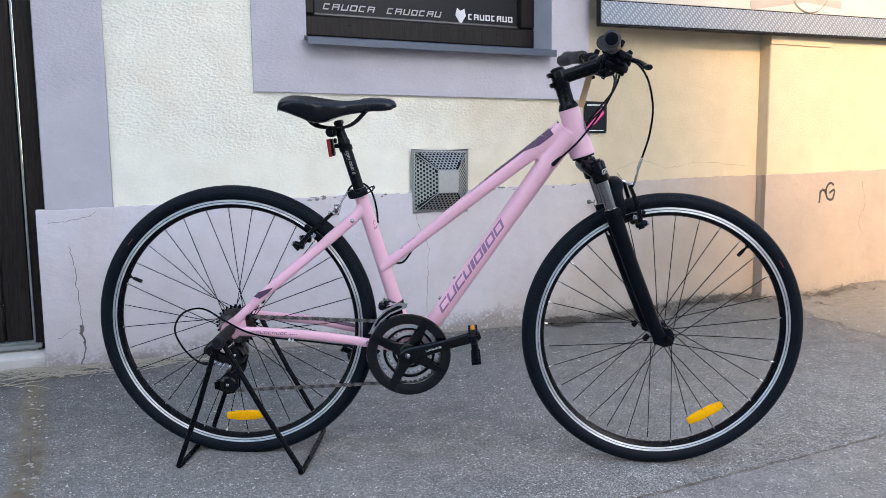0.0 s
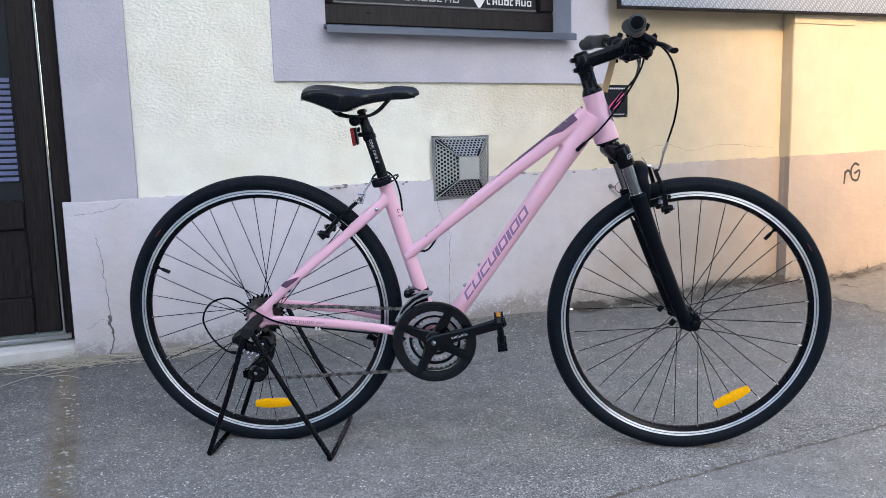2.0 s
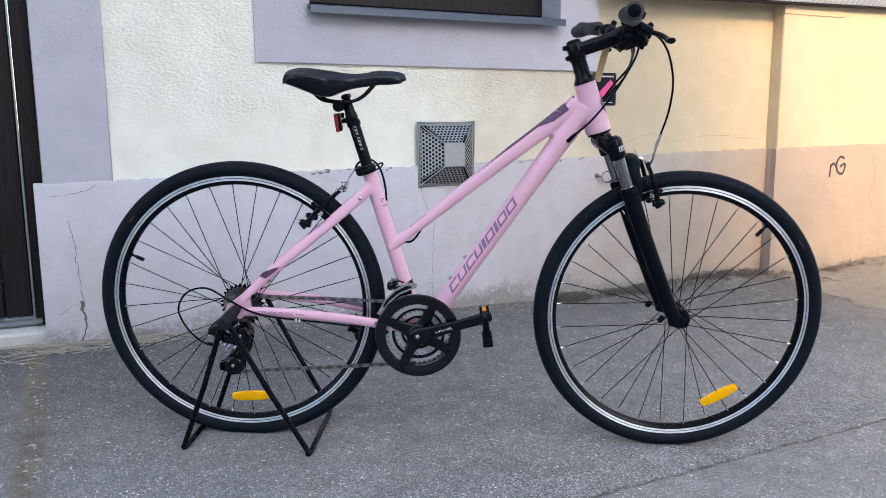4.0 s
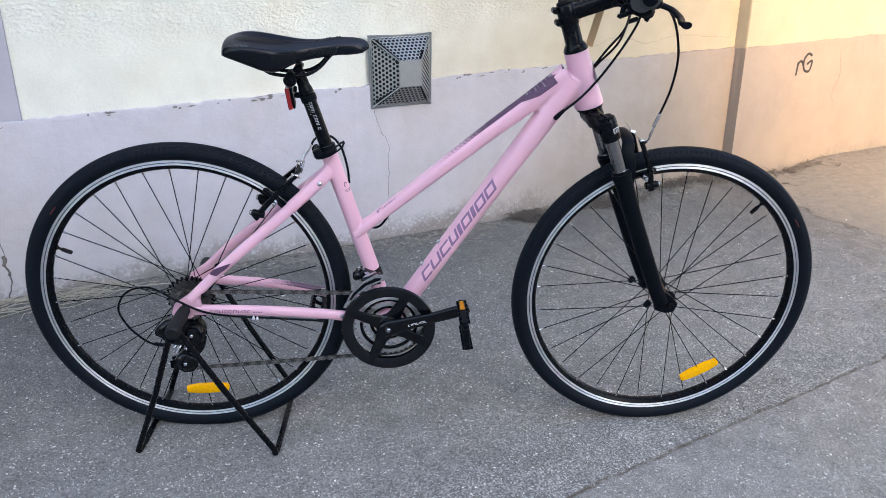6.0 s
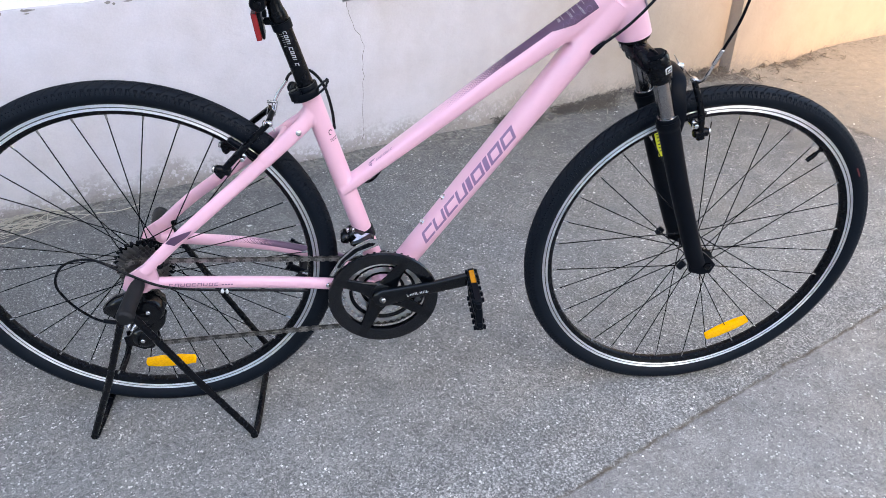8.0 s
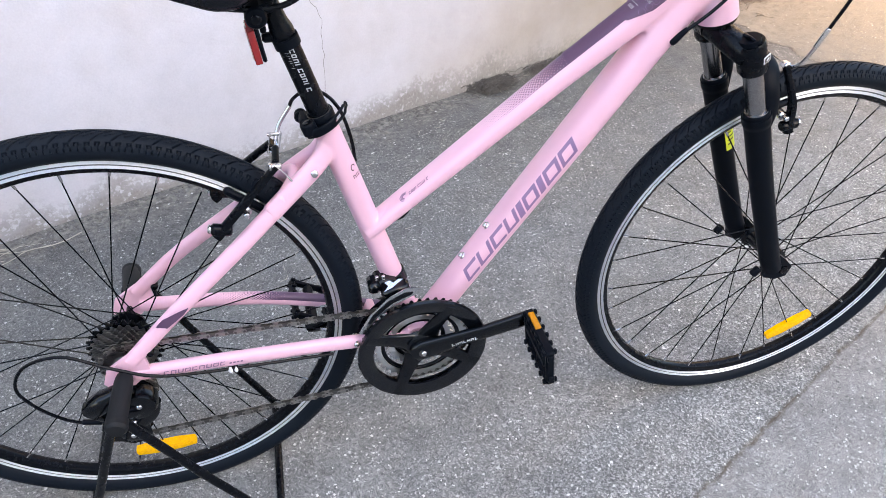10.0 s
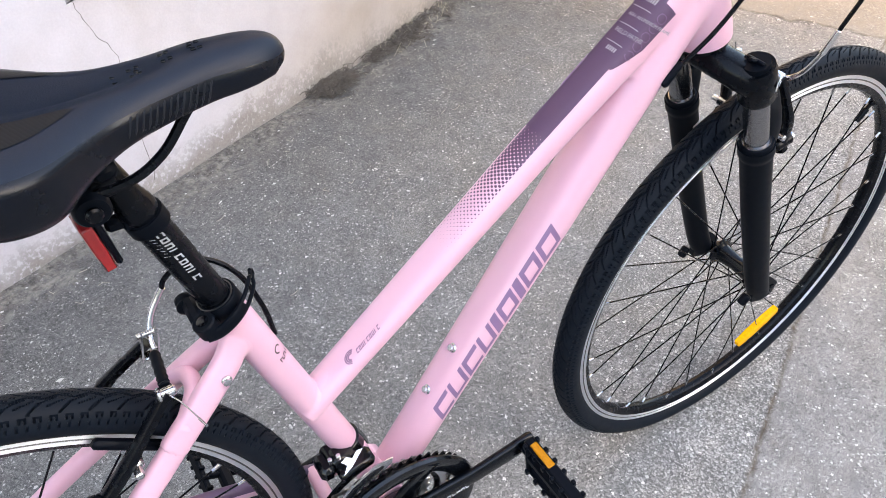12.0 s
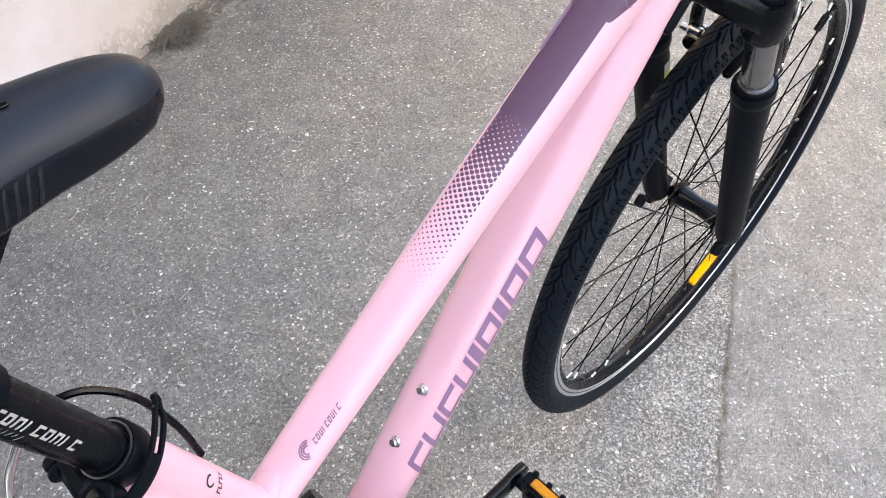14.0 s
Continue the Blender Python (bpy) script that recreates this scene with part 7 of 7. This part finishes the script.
part("cage_bridge", Mesh().bolt(tail + V(0, -0.058, 0), tail + V(0, -0.033, 0), 0.0042), STEEL, fmech, "bright cage end")
lk = Mesh()
lk.prism([(-0.017, -0.009), (-0.006, -0.004), (0.006, -0.009), (0.014, -0.007), (0.007, 0.001), (0.015, 0.010), (0.006, 0.011), (-0.002, 0.005), (-0.012, 0.011), (-0.018, 0.008), (-0.010, 0.0)], q0 + V(-0.004, -0.036, 0.010), V(1, 0.0, -0.1), V(0.1, 0.90, 0.42), -0.003)
part("linkage", lk, STEEL, fmech, "bright star-shaped link plate")
pb = Mesh()
pb.box(q0 + V(-0.004, -0.034, 0.004), (0.044, 0.022, 0.012), 0, 0.004, Euler((0, radians(-12), 0)).to_matrix())
pb.box(q0 + V(-0.034, -0.020, 0.004), (0.018, 0.030, 0.020), 0, 0.005)
part("parallelogram", pb, GLOSS, fmech)
for dx in (-0.030, -0.020):
    part("adjusting_screw", Mesh().bolt(q0 + V(dx, -0.028, 0.018), q0 + V(dx, -0.028, 0.026), 0.0028), STEEL, fmech)

# ---- the stand that holds the rear wheel ----
stand = empty("bicycle_stand", BIKE, "black steel rod stand holding the rear axle", "stand")
R_ = 0.0066


def down(x, y):
    """Height of the ground under a point of the bicycle's own frame."""
    p = BIKE @ V(x, y, 0)
    return (BIKE.inverted() @ V(p.x, p.y, ground_z(p) + R_ + 0.001)).z


feet = {(-1, -1): (-0.118, -0.118), (-1, 1): (0.186, -0.135), (1, -1): (-0.110, 0.125), (1, 1): (0.196, 0.125)}
for sy in (-1, 1):
    top = V(0.003, 0.150 * sy, 0.342)
    for sx in (-1, 1):
        fx, fy = feet[sy, sx]
        foot = V(fx, fy, down(fx, fy))
        part("leg", Mesh().sweep([top + V(0.006 * sx, 0, 0), top.lerp(foot, 0.5), foot + V(0, 0, 0.004)], R_, 12, side=(0, 1, 0)), BLACK, stand)
    hk = Mesh()
    hk.sweep(smooth([(0.011, 0.081 * sy, 0.3535), (0.007, 0.120 * sy, 0.3500), (0.003, 0.160 * sy, 0.3450)], 4), [0.0105, 0.0122, 0.0130, 0.0132, 0.0134, 0.0134, 0.0134, 0.0136, 0.0125], 18, side=(0, 0, 1))
    hk.bolt((0.004, 0.146 * sy, 0.3440), (0.003, 0.168 * sy, 0.3430), 0.0150, n=20)
    part("rubber_sleeve", hk, SLEEVE, stand, "worn dark rubber sleeve")
for sx in (-1, 1):
    a, b = feet[-1, sx], feet[1, sx]
    part("ground_bar", Mesh().sweep(smooth([(a[0], a[1], down(*a)), (a[0] + 0.004, a[1] + 0.03, down(a[0], a[1] + 0.03)), (b[0], b[1] - 0.03, down(b[0], b[1] - 0.03)), (b[0], b[1], down(*b))], 5), R_, 12, side=(0, 0, 1)), BLACK, stand)
    part("foot_bend", Mesh().bolt(V(a[0], a[1] - 0.006, down(*a) + 0.001), V(a[0], a[1] + 0.012, down(*a)), R_ * 1.12), BLACK, stand)

# ---- litter along the wall and on the asphalt ----
rng = random.Random(7)


def on_ground(u, y, lift=0.0):
    return V(u, y, ground_local(u, y) + lift)


def scatter(name, n, place_at, piece, mats, label):
    m = Mesh()
    for _ in range(n):
        u, y = place_at()
        piece(m, on_ground(u, y))
    ob = part(name, m, mats)
    ob.matrix_world = WM
    tagged(ob, label, name.replace("_", " "), kind="stuff")


def chip(m, p):
    s = rng.choice((0.0012, 0.0016, 0.0022, 0.0030, 0.0045)) * rng.uniform(0.6, 1.1)
    a = rng.uniform(0, 6.28)
    ring = [p + V(math.cos(a + k * 1.257) * s * rng.uniform(0.6, 1.2), math.sin(a + k * 1.257) * s * rng.uniform(0.5, 1.0), 0.0002) for k in range(5)]
    m.add(ring + [p + V(0, 0, s * 0.5)], [(k, (k + 1) % 5, 5) for k in range(5)])


def straw(m, p, lo=0.03, hi=0.16, rise=0.02):
    L, a = rng.uniform(lo, hi), rng.uniform(0, 6.28)
    d = V(math.cos(a), math.sin(a) * 0.6, 0) * L
    k = rng.uniform(0.2, 1) * rise
    m.sweep([p + V(0, 0, 0.002), p + d * 0.5 + V(rng.uniform(-.01, .01), rng.uniform(-.01, .01), k), p + d + V(0, 0, k * rng.uniform(0, 0.9) + 0.002)], [0.0008, 0.0007, 0.0003], 4)


def dead_leaf(m, p):
    a, s = rng.uniform(0, 6.28), rng.uniform(0.005, 0.016)
    ex, ey = V(math.cos(a), math.sin(a), rng.uniform(-0.5, 0.5)), V(-math.sin(a), math.cos(a), rng.uniform(-0.4, 0.6))
    c = p + V(0, 0, 0.006 + rng.uniform(0, 0.016))
    pts = [c - ex * s, c - ex * s * 0.4 + ey * s * 0.5, c + ex * s * 0.4 + ey * s * 0.45 + V(0, 0, s * 0.2), c + ex * s, c + ex * s * 0.3 - ey * s * 0.5 + V(0, 0, s * 0.3), c - ex * s * 0.5 - ey * s * 0.42]
    m.add(pts + [c + V(0, 0, -s * 0.2)], [(k, (k + 1) % 6, 6) for k in range(6)])


def clod(m, p):
    s = rng.choice((0.0012, 0.0016, 0.002, 0.003, 0.0045)) * rng.uniform(0.7, 1.1)
    ring = [p + V(math.cos(k * 1.047) * s * rng.uniform(0.6, 1.2), math.sin(k * 1.047) * s * rng.uniform(0.6, 1.2), 0) for k in range(6)]
    rin2 = [p + (q - p) * 0.6 + V(0, 0, s * rng.uniform(0.5, 0.9)) for q in ring]
    m.add(ring + rin2, [(k, (k + 1) % 6, 6 + (k + 1) % 6, 6 + k) for k in range(6)] + [(6, 7, 8, 9, 10, 11)])


def along_wall(lo, hi, depth):
    def at():
        u = rng.uniform(lo, hi)
        return u, (-0.069 if u > PIL else -0.009) - abs(rng.gauss(0, depth))
    return at


def tuft(m, p):
    for _ in range(4):
        straw(m, p + V(rng.uniform(-.01, .01), rng.uniform(-.008, .008), 0), 0.02, 0.09, 0.035)


def heap(m, p):
    """A tangle: mostly bent dark stalks and rootlets, now and then a curled leaf."""
    if rng.random() < 0.035:
        dead_leaf(m, p + V(0, 0, rng.uniform(0, 0.012)))
    for _ in range(5):
        a, L = rng.uniform(0, 6.28), rng.uniform(0.012, 0.070)
        d = V(math.cos(a), math.sin(a) * 0.7, 0) * L
        q = p + V(0, 0, rng.uniform(0.0, 0.016))
        k = V(rng.uniform(-.012, .012), rng.uniform(-.008, .008), rng.uniform(0.0, 0.018))
        m.sweep(smooth([q, q + d * 0.35 + k, q + d * 0.7 + k * 0.6, q + d], 3), [0.0010] * 7 + [0.0009, 0.0007, 0.0003], 4)


def in_joint():
    u = rng.uniform(-1.5, 4.0)
    return u, joint_y(u) + rng.gauss(0, 0.004)


def seam():
    y = rng.uniform(-1.05, -0.03)
    return -1.380 + 0.008 * math.sin(y * 9) - 0.052 * y + rng.gauss(0, 0.011 + 0.03 * max(0, 0.3 + y)), y


def pebble(m, p):
    """A rounded pebble half sunk in the dirt."""
    r, q = rng.choice((0.0016, 0.0022, 0.003, 0.0045)) * rng.uniform(0.7, 1.1), rng.uniform(0, 6.28)
    rings = [[p + V(math.cos(q + k * 1.047) * r * f * 1.3, math.sin(q + k * 1.047) * r * f, r * h) for k in range(6)] for f, h in ((1.0, -0.3), (0.95, 0.3), (0.5, 0.62))]
    m.loft(rings)


def stem(m, p):
    """A long dry stalk lying bent along the wall."""
    way, length = rng.choice((-1, 1)), rng.uniform(0.07, 0.34)
    q, turn = p + V(0, 0, 0.003), rng.gauss(0, 0.28)
    path = [q]
    for k in range(5):
        turn += rng.gauss(0, 0.22)
        q = q + V(way * math.cos(turn), math.sin(turn) * 0.8, 0) * (length / 5)
        q.y = min(q.y, -0.010)
        path.append(V(q.x, q.y, max(ground_local(q.x, q.y), 0.0) + 0.002 + rng.uniform(0, 0.014)))
    m.sweep(smooth(path, 3), [0.0015 * (1 - 0.035 * k) for k in range(16)], 5)


def at_doorstep():
    u = rng.gauss(-1.22, 0.20)
    return u, -0.015 - abs(rng.gauss(0, 0.045)) - (0.03 if u < -1.35 else 0.0)


crack([(-1.40, -0.02, 0.014), (-1.362, -0.244, on_ground(-1.362, -0.244).z), (-1.358, -0.52, on_ground(-1.358, -0.52).z), (-1.345, -0.75, on_ground(-1.345, -0.75).z), (-1.335, -0.95, on_ground(-1.335, -0.95).z), (-1.30, -1.45, on_ground(-1.30, -1.45).z)], "footway_crack", 2.2)
scatter("stone_chips", 4200, lambda: (rng.uniform(-2.2, 4.0), rng.uniform(-2.9, -0.02)), chip, CHIP, "pale stone chips in the asphalt")
scatter("soil_crumbs", 2000, along_wall(-1.35, 4.2, 0.05), clod, SOIL, "dry earth crumbs along the foot of the wall")
scatter("joint_dirt", 90, in_joint, lambda m, p: clod(m, p + V(0, 0, -0.004)), SOIL, "dirt and grit in the asphalt joint")
scatter("seam_moss", 480, seam, lambda m, p: clod(m, p + V(0, 0, -0.002)), MOSS, "dry moss along a crack in the footway")
scatter("seam_grit", 48, seam, pebble, GRIT, "pale grit along a crack in the footway")
scatter("seam_straw", 9, seam, lambda m, p: straw(m, p, 0.015, 0.06, 0.008), STRAW, "straw bits along a crack in the footway")
scatter("step_moss", 300, lambda: (rng.uniform(-1.95, -1.40), -0.045 - abs(rng.gauss(0, 0.018))), clod, MOSS, "green moss along the foot of the doorstep")
scatter("dry_stalks", 62, at_doorstep, stem, STRAW, "long dry stalks lying along the wall beside the doorstep")
scatter("dry_straw", 80, along_wall(-1.75, -0.90, 0.045), straw, STRAW, "dry straw and grass along the wall")
scatter("straw_tuft", 14, along_wall(-1.42, -0.95, 0.05), tuft, STRAW, "tufts of dry grass beside the doorstep")
scatter("dry_grass", 46, along_wall(0.95, 1.80, 0.03), lambda m, p: straw(m, p, 0.02, 0.08, 0.05), STRAW, "dry grass tufts along the wall")
scatter("leaf_heap", 270, lambda: (rng.gauss(rng.choice((0.69, 0.70, 0.72, 0.71, 0.93, 1.08)), 0.036), -0.008 - abs(rng.gauss(0, 0.030))), heap, LEAF, "heap of withered dark leaves against the wall")
scatter("heap_straw", 34, along_wall(0.60, 1.35, 0.04), lambda m, p: straw(m, p, 0.012, 0.045, 0.02), STRAW, "straw bits in the leaf heap")
scatter("dead_leaves", 130, along_wall(0.98, 1.8, 0.030), heap, LEAF, "withered dark leaves against the wall")
scatter("leaf_litter", 46, along_wall(1.6, 2.5, 0.06), heap, LEAF, "withered leaves beside the pilaster")
scatter("straw_bits", 60, lambda: (rng.uniform(-0.5, 2.4), -abs(rng.gauss(0, 0.5)) - 0.03), lambda m, p: straw(m, p, 0.01, 0.035, 0.003), STRAW, "small straw bits on the asphalt")


def flake(m, p):
    s, a = rng.uniform(0.002, 0.008), rng.uniform(0, 6.28)
    ex, ey = V(math.cos(a), math.sin(a), rng.uniform(-0.2, 0.2)) * s, V(-math.sin(a), math.cos(a), rng.uniform(-0.2, 0.2)) * s * rng.uniform(0.2, 0.6)
    c = p + V(0, 0, 0.002)
    top = [c - ex, c - ex * 0.2 + ey, c + ex * 0.7 + ey * 0.6, c + ex, c + ex * 0.1 - ey, c - ex * 0.6 - ey * 0.8]
    m.add(top + [q - V(0, 0, 0.001) for q in top], [tuple(range(5, -1, -1)), tuple(range(6, 12))] + [(k, (k + 1) % 6, 6 + (k + 1) % 6, 6 + k) for k in range(6)])


scatter("pale_flakes", 46, lambda: (rng.uniform(-1.2, 2.6), -abs(rng.gauss(0, 0.6)) - 0.03), flake, CHIP, "pale chaff and paper flakes on the asphalt")
